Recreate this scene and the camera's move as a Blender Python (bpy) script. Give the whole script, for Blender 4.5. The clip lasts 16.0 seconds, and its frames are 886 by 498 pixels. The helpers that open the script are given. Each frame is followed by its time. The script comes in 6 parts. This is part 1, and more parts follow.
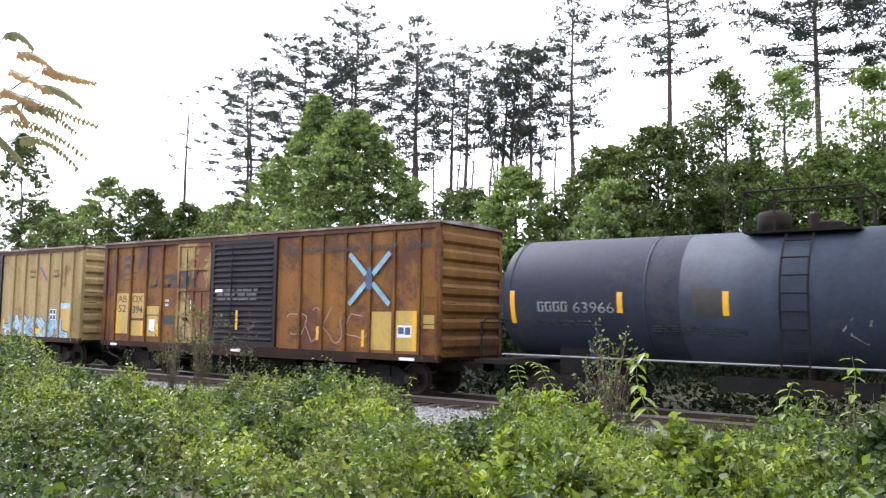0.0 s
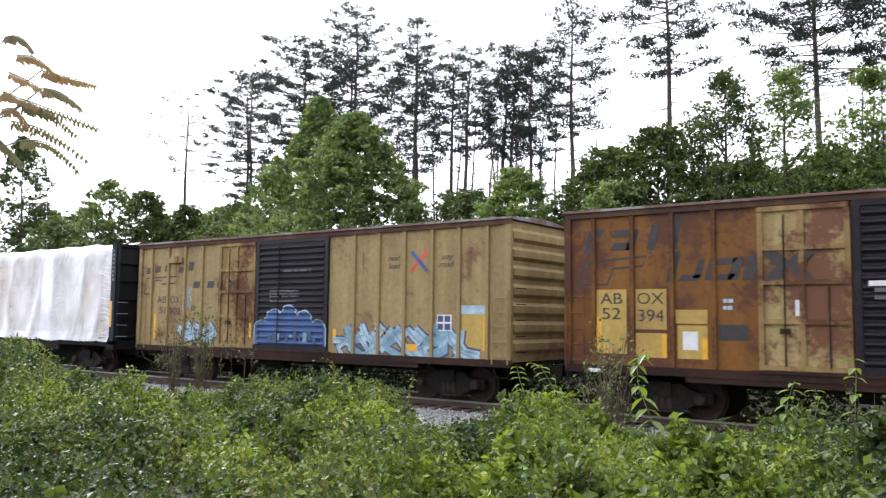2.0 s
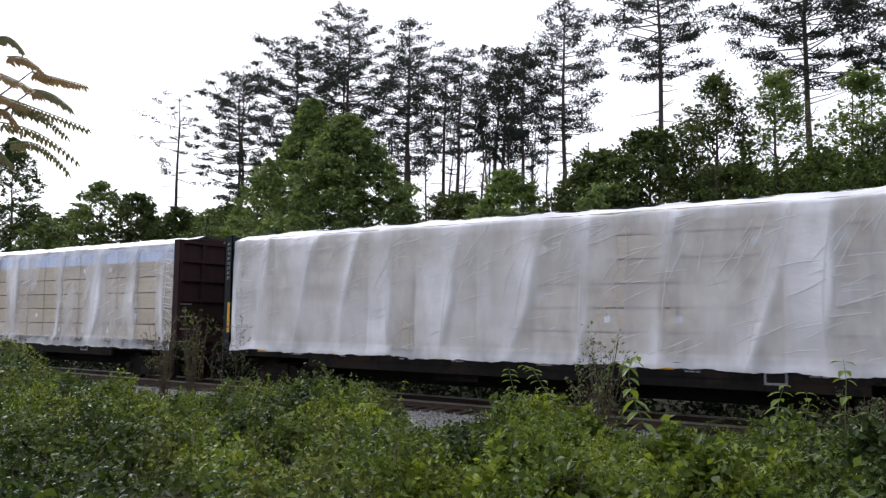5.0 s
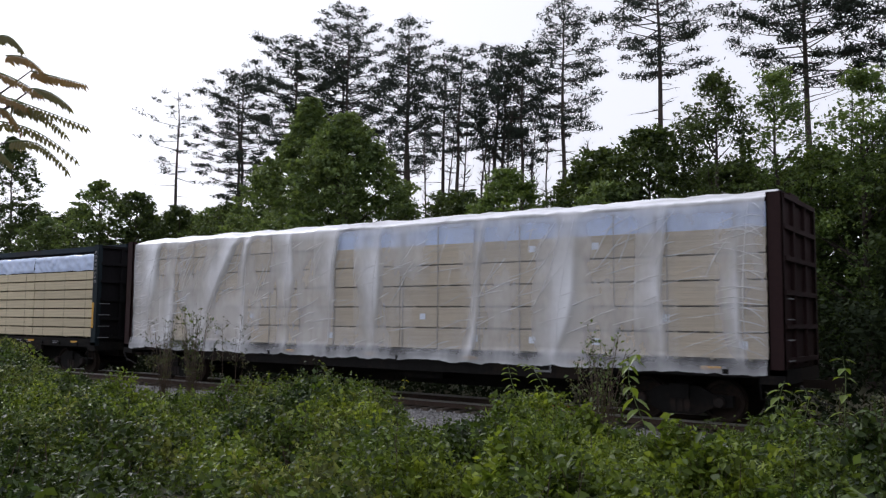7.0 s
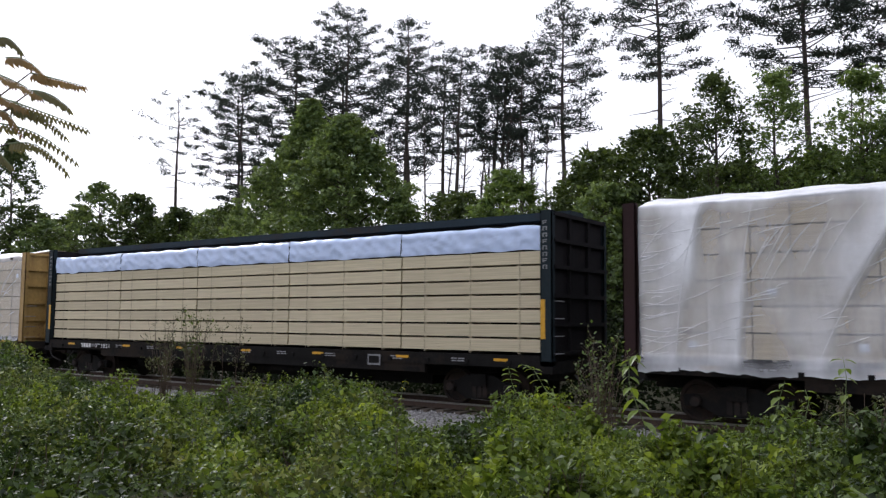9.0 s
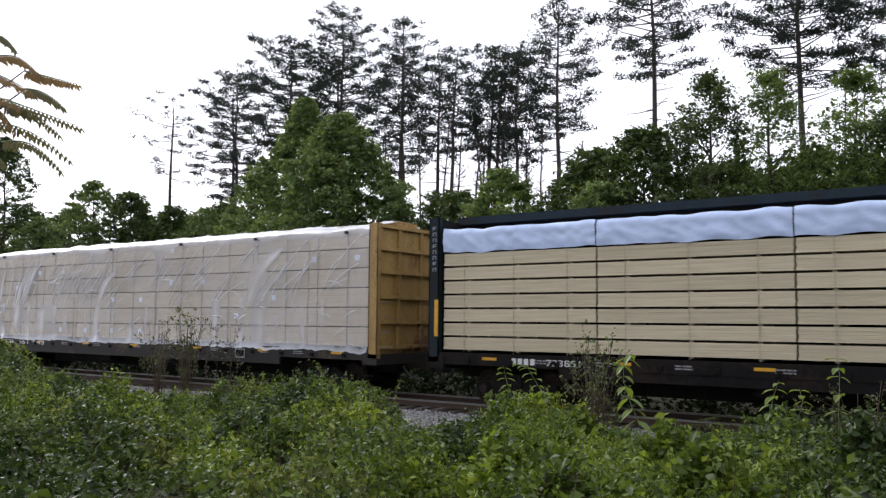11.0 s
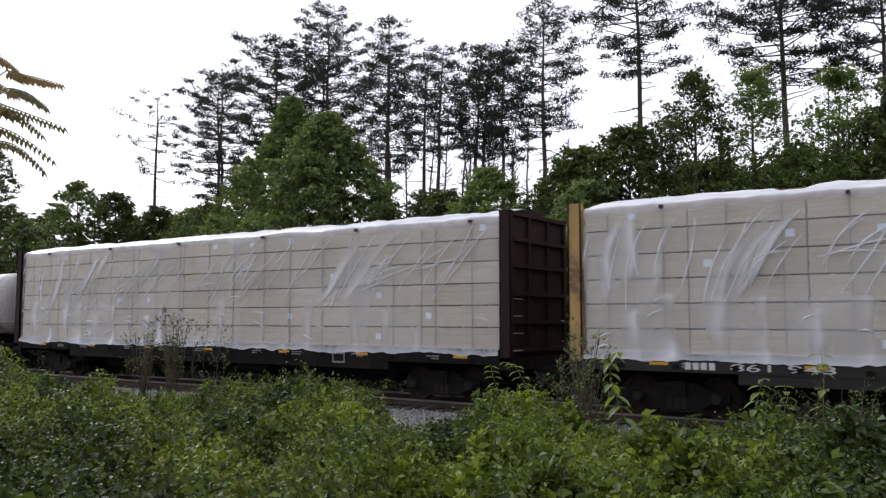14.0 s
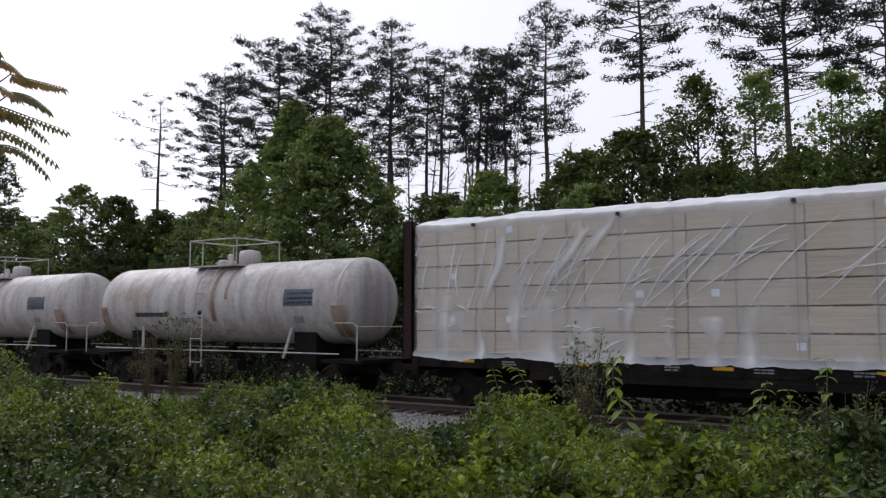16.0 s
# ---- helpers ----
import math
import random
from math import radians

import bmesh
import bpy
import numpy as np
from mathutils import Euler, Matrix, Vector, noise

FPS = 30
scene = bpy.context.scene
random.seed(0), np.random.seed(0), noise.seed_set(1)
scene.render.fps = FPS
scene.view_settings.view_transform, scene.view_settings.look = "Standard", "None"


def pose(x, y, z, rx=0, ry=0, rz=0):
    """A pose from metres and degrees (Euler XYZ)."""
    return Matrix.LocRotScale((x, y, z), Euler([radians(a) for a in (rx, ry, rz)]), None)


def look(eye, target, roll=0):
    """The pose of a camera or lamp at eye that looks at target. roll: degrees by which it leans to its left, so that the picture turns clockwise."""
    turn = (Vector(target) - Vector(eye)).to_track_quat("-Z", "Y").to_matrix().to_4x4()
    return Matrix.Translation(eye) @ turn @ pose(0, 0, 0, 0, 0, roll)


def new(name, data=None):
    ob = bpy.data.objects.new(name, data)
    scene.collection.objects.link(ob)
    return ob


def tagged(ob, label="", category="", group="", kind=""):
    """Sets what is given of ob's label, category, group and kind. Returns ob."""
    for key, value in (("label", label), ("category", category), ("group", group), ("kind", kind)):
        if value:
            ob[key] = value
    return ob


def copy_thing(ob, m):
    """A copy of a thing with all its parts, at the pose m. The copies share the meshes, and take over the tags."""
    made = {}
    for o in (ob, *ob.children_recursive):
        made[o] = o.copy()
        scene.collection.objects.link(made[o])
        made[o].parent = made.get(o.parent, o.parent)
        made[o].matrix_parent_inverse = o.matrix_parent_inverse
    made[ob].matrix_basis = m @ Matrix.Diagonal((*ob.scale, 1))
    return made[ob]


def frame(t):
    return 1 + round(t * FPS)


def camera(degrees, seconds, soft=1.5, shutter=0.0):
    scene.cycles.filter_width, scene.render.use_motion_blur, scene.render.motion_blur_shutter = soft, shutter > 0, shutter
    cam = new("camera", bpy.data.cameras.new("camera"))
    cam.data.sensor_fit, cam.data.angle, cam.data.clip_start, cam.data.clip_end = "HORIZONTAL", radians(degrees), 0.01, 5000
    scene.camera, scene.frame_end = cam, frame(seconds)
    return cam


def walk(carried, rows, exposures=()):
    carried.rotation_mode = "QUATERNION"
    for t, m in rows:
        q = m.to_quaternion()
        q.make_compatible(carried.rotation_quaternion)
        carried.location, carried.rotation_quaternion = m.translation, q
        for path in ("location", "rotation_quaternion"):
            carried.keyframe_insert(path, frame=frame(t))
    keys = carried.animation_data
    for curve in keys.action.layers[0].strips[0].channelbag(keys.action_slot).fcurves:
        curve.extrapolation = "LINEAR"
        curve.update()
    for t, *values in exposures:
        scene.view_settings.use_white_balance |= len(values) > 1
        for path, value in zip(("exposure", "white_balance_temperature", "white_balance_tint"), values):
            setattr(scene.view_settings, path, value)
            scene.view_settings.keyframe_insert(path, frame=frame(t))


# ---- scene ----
cam = camera(56.28, 16.0, 1.3, 0.12)
EYE = (0.0, 0.0, 2.15)
CAM = [  # seconds, yaw to the left, pitch, roll in degrees
    (0, 36.09, 4.76, 0.84), (0.5, 36.13, 4.77, 0.88), (1, 36.19, 4.92, 0.88), (1.5, 36.19, 4.93, 0.88), (2, 36.11, 4.87, 0.62), (2.5, 35.94, 4.94, 0.46), (3, 35.83, 5.08, 0.49), (3.5, 35.71, 5.04, 0.48), (4, 35.66, 5.18, 0.63), (6.5, 35.48, 4.82, 0.55), (7, 35.53, 4.94, 0.56), (7.5, 35.78, 4.99, 0.41), (8, 35.75, 4.88, 0.50), (8.5, 35.65, 4.88, 0.58), (9, 35.53, 5.01, 0.43), (11.5, 35.11, 4.90, 0.45), (12, 35.04, 4.75, 0.32), (12.5, 34.79, 4.66, 0.22), (13, 34.49, 4.58, 0.33), (13.5, 34.30, 4.69, 0.29), (14, 34.25, 4.88, 0.08), (14.5, 34.26, 4.99, 0.03), (15, 34.48, 5.04, 0.10), (15.5, 34.44, 5.14, 0.14), (16, 34.42, 5.13, 0.10)]
RUN = [  # seconds, metres that the train has run
    (0, -12.95), (0.5, -8.08), (1, -3.25), (1.5, 1.44), (2, 6.35), (2.5, 11.24), (3, 16.13), (3.5, 20.89), (4, 25.69), (6.5, 49.98), (7, 54.84), (7.5, 59.62), (8, 64.34), (8.5, 69.09), (9, 73.82), (11.5, 97.51), (12, 102.26), (12.5, 107.10), (13, 111.89), (13.5, 116.63), (14, 121.39), (14.5, 126.20), (15, 131.00), (15.5, 135.77), (16, 140.47)]

def view(yaw, pitch, roll):
    a, p = radians(yaw), radians(pitch)
    way = Vector((-math.sin(a) * math.cos(p), math.cos(a) * math.cos(p), math.sin(p)))
    return look(EYE, Vector(EYE) + way * 10, roll)


walk(cam, [(t, view(y, p, r)) for t, y, p, r in CAM],
     exposures=[(t, e, 5900, 15) for t, e in ((0, 1.55), (1.5, 1.34), (2.5, 0.86), (3.5, 0.45), (4, 0.08), (6.5, -0.15), (7.5, -0.6), (8.3, -0.36), (9, -0.08), (11.5, 0.04), (12, -0.2), (12.5, -0.4), (14, -0.18), (15, -0.4), (16, -0.43))])

# ---- world and sun: bright haze, low sun behind the train ----
world = bpy.data.worlds.new("sky")
scene.world = world
world.use_nodes = True
wt = world.node_tree
sky = wt.nodes.new("ShaderNodeTexSky")
sky.sky_type = "NISHITA"
sky.sun_disc = False
sky.sun_elevation = radians(36)
sky.sun_rotation = radians(-74)
sky.air_density, sky.dust_density, sky.ozone_density = 1.0, 6.0, 1.0
hsv = wt.nodes.new("ShaderNodeHueSaturation")
hsv.inputs["Saturation"].default_value = 0.22
wt.links.new(sky.outputs[0], hsv.inputs["Color"])
haze = wt.nodes.new("ShaderNodeMix")
haze.data_type = "RGBA"
haze.inputs[0].default_value = 0.68
haze.inputs[7].default_value = (12.0, 11.8, 11.7, 1)
wt.links.new(hsv.outputs[0], haze.inputs[6])
wt.links.new(haze.outputs[2], wt.nodes["Background"].inputs[0])
wt.nodes["Background"].inputs[1].default_value = 0.13
sun = new("sun", bpy.data.lights.new("sun", "SUN"))
sun.data.energy, sun.data.angle, sun.data.color = 1.5, radians(10), (1.0, 0.94, 0.86)
sun.matrix_basis = look((-52, 15, 39.5), (0, 0, 0))


# ---- materials ----
def mat(name):
    m = bpy.data.materials.new(name)
    m.use_nodes = True
    return m, m.node_tree.nodes, m.node_tree.links, m.node_tree.nodes["Principled BSDF"]


def noise_node(nodes, links, scale, detail=5, stretch=None, rough=0.6):
    n = nodes.new("ShaderNodeTexNoise")
    n.inputs["Scale"].default_value, n.inputs["Detail"].default_value, n.inputs["Roughness"].default_value = scale, detail, rough
    co = nodes.new("ShaderNodeTexCoord")
    if stretch:
        mp = nodes.new("ShaderNodeMapping")
        mp.inputs["Scale"].default_value = stretch
        links.new(co.outputs["Object"], mp.inputs[0])
        links.new(mp.outputs[0], n.inputs["Vector"])
    else:
        links.new(co.outputs["Object"], n.inputs["Vector"])
    return n


def ramp(nodes, links, source, stops):
    r = nodes.new("ShaderNodeValToRGB")
    while len(r.color_ramp.elements) < len(stops):
        r.color_ramp.elements.new(0.5)
    for e, (p, c) in zip(r.color_ramp.elements, stops):
        e.position, e.color = p, (*c, 1) if len(c) == 3 else c
    links.new(source, r.inputs[0])
    return r


def mix(nodes, links, fac, a, b, kind="MIX"):
    n = nodes.new("ShaderNodeMix")
    n.data_type, n.blend_type = "RGBA", kind
    for value, slot in ((fac, 0), (a, 6), (b, 7)):
        if hasattr(value, "links"):
            links.new(value, n.inputs[slot])
        elif slot == 0:
            n.inputs[0].default_value = value
        else:
            n.inputs[slot].default_value = (*value, 1)
    return n.outputs[2]


def bumped(nodes, links, bsdf, source, strength, distance):
    b = nodes.new("ShaderNodeBump")
    b.inputs["Strength"].default_value, b.inputs["Distance"].default_value = strength, distance
    links.new(source, b.inputs["Height"])
    links.new(b.outputs[0], bsdf.inputs["Normal"])


def worn(name, colour, rust=(0.12, 0.05, 0.025), amount=0.45, rough=0.6, grime=0.5, metal=0.0, streak=True, gloss=0.5):
    """Painted steel with rust blooms, vertical streaks and grime."""
    m, nodes, links, bsdf = mat(name)
    big = noise_node(nodes, links, 0.55, 6)
    streaks = noise_node(nodes, links, 1.0, 4, (2.6, 2.6, 0.22))
    fine = noise_node(nodes, links, 9.0, 8)
    tone = ramp(nodes, links, fine.outputs[0], [(0.3, [c * 0.82 for c in colour]), (0.7, [min(1, c * 1.12) for c in colour])])
    dirt = ramp(nodes, links, streaks.outputs[0], [(0.36, (1 - grime * 0.55, 1 - grime * 0.6, 1 - grime * 0.62)), (0.66, (1, 1, 1))])
    base = mix(nodes, links, 1.0, tone.outputs[0], dirt.outputs[0], "MULTIPLY") if streak else tone.outputs[0]
    spot = nodes.new("ShaderNodeMath")
    spot.operation = "MULTIPLY_ADD"
    links.new(fine.outputs[0], spot.inputs[0])
    spot.inputs[1].default_value = 0.45
    links.new(big.outputs[0], spot.inputs[2])
    where = ramp(nodes, links, spot.outputs[0], [(0.98 - amount * 0.6, (0, 0, 0)), (1.1 - amount * 0.6, (1, 1, 1))])
    links.new(mix(nodes, links, where.outputs[0], base, rust), bsdf.inputs["Base Color"])
    bsdf.inputs["Roughness"].default_value, bsdf.inputs["Metallic"].default_value = rough, metal
    bsdf.inputs["Specular IOR Level"].default_value = gloss
    bumped(nodes, links, bsdf, spot.outputs[0], 0.35, 0.01)
    return m


def plain(name, colour, rough=0.6, vary=0.15, scale=6.0, metal=0.0):
    m, nodes, links, bsdf = mat(name)
    n = noise_node(nodes, links, scale, 6)
    r = ramp(nodes, links, n.outputs[0], [(0.3, [c * (1 - vary) for c in colour]), (0.7, [min(1, c * (1 + vary)) for c in colour])])
    links.new(r.outputs[0], bsdf.inputs["Base Color"])
    bsdf.inputs["Roughness"].default_value, bsdf.inputs["Metallic"].default_value = rough, metal
    bumped(nodes, links, bsdf, n.outputs[0], 0.15, 0.004)
    return m


def leafy(name, dark, light, glow=0.35, rough=0.45, gloss=0.25, uneven=1.0):
    """Leaves: every one of its own tone, and letting some light through."""
    m, nodes, links, bsdf = mat(name)
    geo = nodes.new("ShaderNodeNewGeometry")
    tone = ramp(nodes, links, geo.outputs["Random Per Island"], [(0.0, dark), (0.8, light), (1.0, [min(1, c * 1.35) for c in light])])
    patch = noise_node(nodes, links, 0.7, 3)
    shade = ramp(nodes, links, patch.outputs[0], [(0.35, (1 - 0.28 * uneven, 1 - 0.22 * uneven, 1 - 0.30 * uneven)), (0.65, (1 + 0.10 * uneven, 1 + 0.08 * uneven, 1 - 0.05 * uneven))])
    c = mix(nodes, links, 1.0, tone.outputs[0], shade.outputs[0], "MULTIPLY")
    links.new(c, bsdf.inputs["Base Color"])
    bsdf.inputs["Roughness"].default_value = rough
    bsdf.inputs["Specular IOR Level"].default_value = gloss
    tr = nodes.new("ShaderNodeBsdfTranslucent")
    links.new(mix(nodes, links, 1.0, c, (1.25, 1.2, 0.5), "MULTIPLY"), tr.inputs[0])
    ms = nodes.new("ShaderNodeMixShader")
    ms.inputs[0].default_value = glow
    links.new(bsdf.outputs[0], ms.inputs[1])
    links.new(tr.outputs[0], ms.inputs[2])
    links.new(ms.outputs[0], nodes["Material Output"].inputs[0])
    return m


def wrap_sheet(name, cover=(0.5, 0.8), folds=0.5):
    """Milky plastic sheeting: part see-through, glossy; folds whitened by extra opacity, for double layers and
    highlights.
    """
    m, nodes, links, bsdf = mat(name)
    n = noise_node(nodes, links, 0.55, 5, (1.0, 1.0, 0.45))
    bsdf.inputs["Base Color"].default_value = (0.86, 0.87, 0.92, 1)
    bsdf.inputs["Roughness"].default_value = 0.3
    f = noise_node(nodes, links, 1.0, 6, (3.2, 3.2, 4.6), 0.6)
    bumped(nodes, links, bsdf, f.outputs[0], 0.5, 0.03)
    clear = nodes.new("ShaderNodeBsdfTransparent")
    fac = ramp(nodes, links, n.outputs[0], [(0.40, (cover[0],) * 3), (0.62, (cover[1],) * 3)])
    whitening = nodes.new("ShaderNodeAttribute")
    whitening.attribute_name = "fold"
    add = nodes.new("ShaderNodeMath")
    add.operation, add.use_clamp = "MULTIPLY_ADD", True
    links.new(whitening.outputs["Fac"], add.inputs[0])
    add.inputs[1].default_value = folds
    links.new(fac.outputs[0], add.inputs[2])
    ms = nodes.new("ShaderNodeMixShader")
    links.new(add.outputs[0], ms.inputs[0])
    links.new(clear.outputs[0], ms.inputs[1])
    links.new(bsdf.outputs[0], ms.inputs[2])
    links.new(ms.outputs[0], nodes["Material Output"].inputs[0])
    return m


def stain(name, colour):
    """Rust run down a wall: vertical streaks with clear gaps between."""
    m, nodes, links, bsdf = mat(name)
    n = noise_node(nodes, links, 1.0, 5, (11, 11, 0.5))
    b = noise_node(nodes, links, 3.0, 5)
    bsdf.inputs["Base Color"].default_value = (*colour, 1)
    bsdf.inputs["Roughness"].default_value = 0.75
    both = mix(nodes, links, 1.0, ramp(nodes, links, n.outputs[0], [(0.38, (0, 0, 0)), (0.68, (1, 1, 1))]).outputs[0], ramp(nodes, links, b.outputs[0], [(0.3, (0.25,) * 3), (0.65, (1, 1, 1))]).outputs[0], "MULTIPLY")
    clear = nodes.new("ShaderNodeBsdfTransparent")
    ms = nodes.new("ShaderNodeMixShader")
    links.new(both, ms.inputs[0])
    links.new(clear.outputs[0], ms.inputs[1])
    links.new(bsdf.outputs[0], ms.inputs[2])
    links.new(ms.outputs[0], nodes["Material Output"].inputs[0])
    return m


def timber(name, colour):
    m, nodes, links, bsdf = mat(name)
    grain = noise_node(nodes, links, 1.0, 6, (0.6, 14, 26))
    info = nodes.new("ShaderNodeObjectInfo")
    a = ramp(nodes, links, grain.outputs[0], [(0.3, [c * 0.78 for c in colour]), (0.7, [c * 1.12 for c in colour])])
    b = ramp(nodes, links, info.outputs["Random"], [(0, (0.88, 0.87, 0.84)), (1, (1.06, 1.05, 1.02))])
    links.new(mix(nodes, links, 1.0, a.outputs[0], b.outputs[0], "MULTIPLY"), bsdf.inputs["Base Color"])
    bsdf.inputs["Roughness"].default_value = 0.75
    bumped(nodes, links, bsdf, grain.outputs[0], 0.3, 0.006)
    return m


M_ORANGE = worn("orange_paint", (0.195, 0.090, 0.021), (0.085, 0.036, 0.020), 0.5, 0.55, 0.5, gloss=0.15)
M_ORANGE_RIB = worn("orange_rib", (0.185, 0.086, 0.022), (0.070, 0.030, 0.018), 0.55, 0.6, 0.6, gloss=0.15)
M_YELLOW = worn("tan_yellow_paint", (0.295, 0.222, 0.100), (0.154, 0.091, 0.049), 0.36, 0.55, 0.45, gloss=0.15)
M_DOOR_RUST = worn("rusted_yellow_paint", (0.2856, 0.1972, 0.0816), (0.0884, 0.03944, 0.0204), 0.40, 0.65, 0.6, gloss=0.15)
M_DOOR_CREAM = worn("cream_paint", (0.3588, 0.2808, 0.1248), (0.1326, 0.0624, 0.0351), 0.48, 0.6, 0.5, gloss=0.15)
M_BLACK_DOOR = worn("faded_black_paint", (0.017, 0.0145, 0.0195), (0.030, 0.024, 0.026), 0.35, 0.45, 0.4, gloss=0.15)
M_ROOF = worn("galvanised_roof", (0.24, 0.232, 0.232), (0.12, 0.064, 0.048), 0.6, 0.5, 0.4, 0.3)
M_CHORD = worn("rusted_top_edge", (0.105, 0.0574, 0.035), (0.0525, 0.0294, 0.0224), 0.5, 0.7, 0.5, gloss=0.15)
M_SILL = worn("rusty_sill", (0.042, 0.021, 0.01344), (0.021, 0.01176, 0.0084), 0.55, 0.75, 0.5, gloss=0.15)
M_DARK = worn("grimy_black_steel", (0.012, 0.0115, 0.0115), (0.020, 0.015, 0.012), 0.4, 0.85, 0.5, gloss=0.12)
M_TANK_BLACK = worn("black_tank_paint", (0.016, 0.0205, 0.035), (0.024, 0.025, 0.033), 0.3, 0.7, 0.4, gloss=0.22)
M_TANK_GREY = worn("sooty_blue_black_paint", (0.027, 0.036, 0.056), (0.033, 0.037, 0.046), 0.3, 0.7, 0.4, gloss=0.22)
M_TANK_WHITE = worn("dirty_white_paint", (0.53, 0.51, 0.50), (0.34, 0.26, 0.21), 0.30, 0.6, 0.6, gloss=0.25)
M_GREEN = worn("dark_green_paint", (0.013, 0.023, 0.030), (0.016, 0.014, 0.013), 0.35, 0.7, 0.4, gloss=0.2)
M_BROWN = worn("maroon_brown_paint", (0.030, 0.014, 0.015), (0.026, 0.013, 0.011), 0.4, 0.75, 0.4, gloss=0.2)
M_CB_YELLOW = worn("ochre_paint", (0.42, 0.27, 0.085), (0.16, 0.08, 0.04), 0.42, 0.6, 0.5)
M_STRIPE = plain("reflective_yellow", (0.576, 0.3024, 0.00864), 0.4, 0.12)
M_PANEL = worn("fresh_yellow_panel", (0.3844, 0.2604, 0.0496), (0.2232, 0.124, 0.0372), 0.28, 0.5, 0.3)
M_WHITE = plain("white_paint", (0.576, 0.576, 0.576), 0.5, 0.12)
M_GREYPAINT = plain("faint_grey_paint", (0.21, 0.21, 0.224), 0.6, 0.3)
M_FAINT = plain("worn_grey_print", (0.075, 0.073, 0.08), 0.7, 0.3)
M_INK = plain("black_lettering", (0.0225, 0.02, 0.019), 0.6, 0.3)
M_BLUE = plain("sky_blue_spray", (0.15, 0.2625, 0.33), 0.55, 0.35, 3)
M_STREAK = stain("rust_run", (0.19, 0.075, 0.03))
M_DEEPBLUE = worn("blue_spray", (0.03375, 0.08625, 0.2475), (0.015, 0.03375, 0.0975), 0.42, 0.5, 0.6)
M_PALE = plain("pale_blue_spray", (0.2856, 0.3808, 0.4488), 0.55, 0.35, 3)
M_LILAC = plain("faded_lilac_spray", (0.228, 0.144, 0.114), 0.6, 0.3, 4)
M_RED = plain("red_paint", (0.45, 0.05, 0.03), 0.5)
M_NAVY = plain("navy_print", (0.03, 0.05, 0.12), 0.5)
M_RAIL = plain("worn_rail_steel", (0.32, 0.30, 0.29), 0.32, 0.2, 20, 0.8)
M_RAILSIDE = plain("rusty_rail_side", (0.055, 0.0325, 0.0225), 0.8, 0.3, 12)
M_TIE = timber("weathered_tie", (0.10, 0.08, 0.065))
M_LUMBER = timber("fresh_sawn_lumber", (0.58, 0.51, 0.365))
M_LUMBER_PALE = timber("pale_sawn_lumber", (0.52, 0.455, 0.365))
M_BLUEWRAP = plain("pale_blue_wrap", (0.50, 0.60, 0.84), 0.25, 0.10, 3)
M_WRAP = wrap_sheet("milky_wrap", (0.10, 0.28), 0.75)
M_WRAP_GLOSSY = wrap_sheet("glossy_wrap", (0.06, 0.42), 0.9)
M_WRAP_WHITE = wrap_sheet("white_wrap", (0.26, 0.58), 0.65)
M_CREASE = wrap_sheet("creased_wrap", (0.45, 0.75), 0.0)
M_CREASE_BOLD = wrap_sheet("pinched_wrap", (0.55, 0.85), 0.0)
M_TAG = plain("paper_tag", (0.72, 0.78, 0.90), 0.6, 0.05)
M_STRAP = plain("grey_strap", (0.27, 0.26, 0.25), 0.5)
M_WEBBING = plain("grey_webbing", (0.36, 0.31, 0.23), 0.8)
M_BARK = plain("pine_bark", (0.055, 0.042, 0.036), 0.9, 0.35, 8)
M_TWIG = plain("dry_twig", (0.085, 0.06, 0.042), 0.9, 0.3, 8)
M_STEM = plain("green_stem", (0.12, 0.16, 0.05), 0.7, 0.3, 8)
M_NEEDLE = leafy("pine_needles", (0.020, 0.029, 0.029), (0.044, 0.058, 0.054), 0.2, 0.6)
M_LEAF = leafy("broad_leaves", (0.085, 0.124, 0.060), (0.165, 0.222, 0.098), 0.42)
# darker copy of the broad leaves, shade mixed into the colour
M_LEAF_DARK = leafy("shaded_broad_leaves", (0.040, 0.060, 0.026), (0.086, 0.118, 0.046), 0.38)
# shrub leaves behind the train, its shade put into their colour
M_LEAF_SHADE = leafy("evergreen_shrub_leaves", (0.012, 0.018, 0.011), (0.023, 0.032, 0.017), 0.12, 0.8, 0.05)
M_LEAF_LIGHT = leafy("young_broad_leaves", (0.080, 0.125, 0.05), (0.155, 0.215, 0.08), 0.42)
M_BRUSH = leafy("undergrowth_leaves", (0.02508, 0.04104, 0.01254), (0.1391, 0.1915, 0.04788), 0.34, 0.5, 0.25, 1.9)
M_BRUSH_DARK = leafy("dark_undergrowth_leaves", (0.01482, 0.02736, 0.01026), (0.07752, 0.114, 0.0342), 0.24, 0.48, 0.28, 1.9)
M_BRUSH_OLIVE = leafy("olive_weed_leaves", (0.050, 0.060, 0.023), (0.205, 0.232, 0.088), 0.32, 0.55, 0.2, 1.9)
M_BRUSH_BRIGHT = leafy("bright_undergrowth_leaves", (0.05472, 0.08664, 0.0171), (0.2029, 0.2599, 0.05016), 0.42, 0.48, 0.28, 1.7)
M_VINE = leafy("vine_leaves", (0.13, 0.19, 0.04), (0.27, 0.34, 0.08), 0.45, 0.4, 0.4)
M_YELLOWLEAF = leafy("yellow_leaves", (0.34, 0.36, 0.03), (0.48, 0.48, 0.05), 0.4)
M_RUSTLEAF = leafy("rusty_leaves", (0.22, 0.13, 0.05), (0.34, 0.22, 0.09), 0.5)
M_REDLEAF = leafy("dead_red_leaves", (0.16, 0.05, 0.025), (0.26, 0.08, 0.03), 0.3)


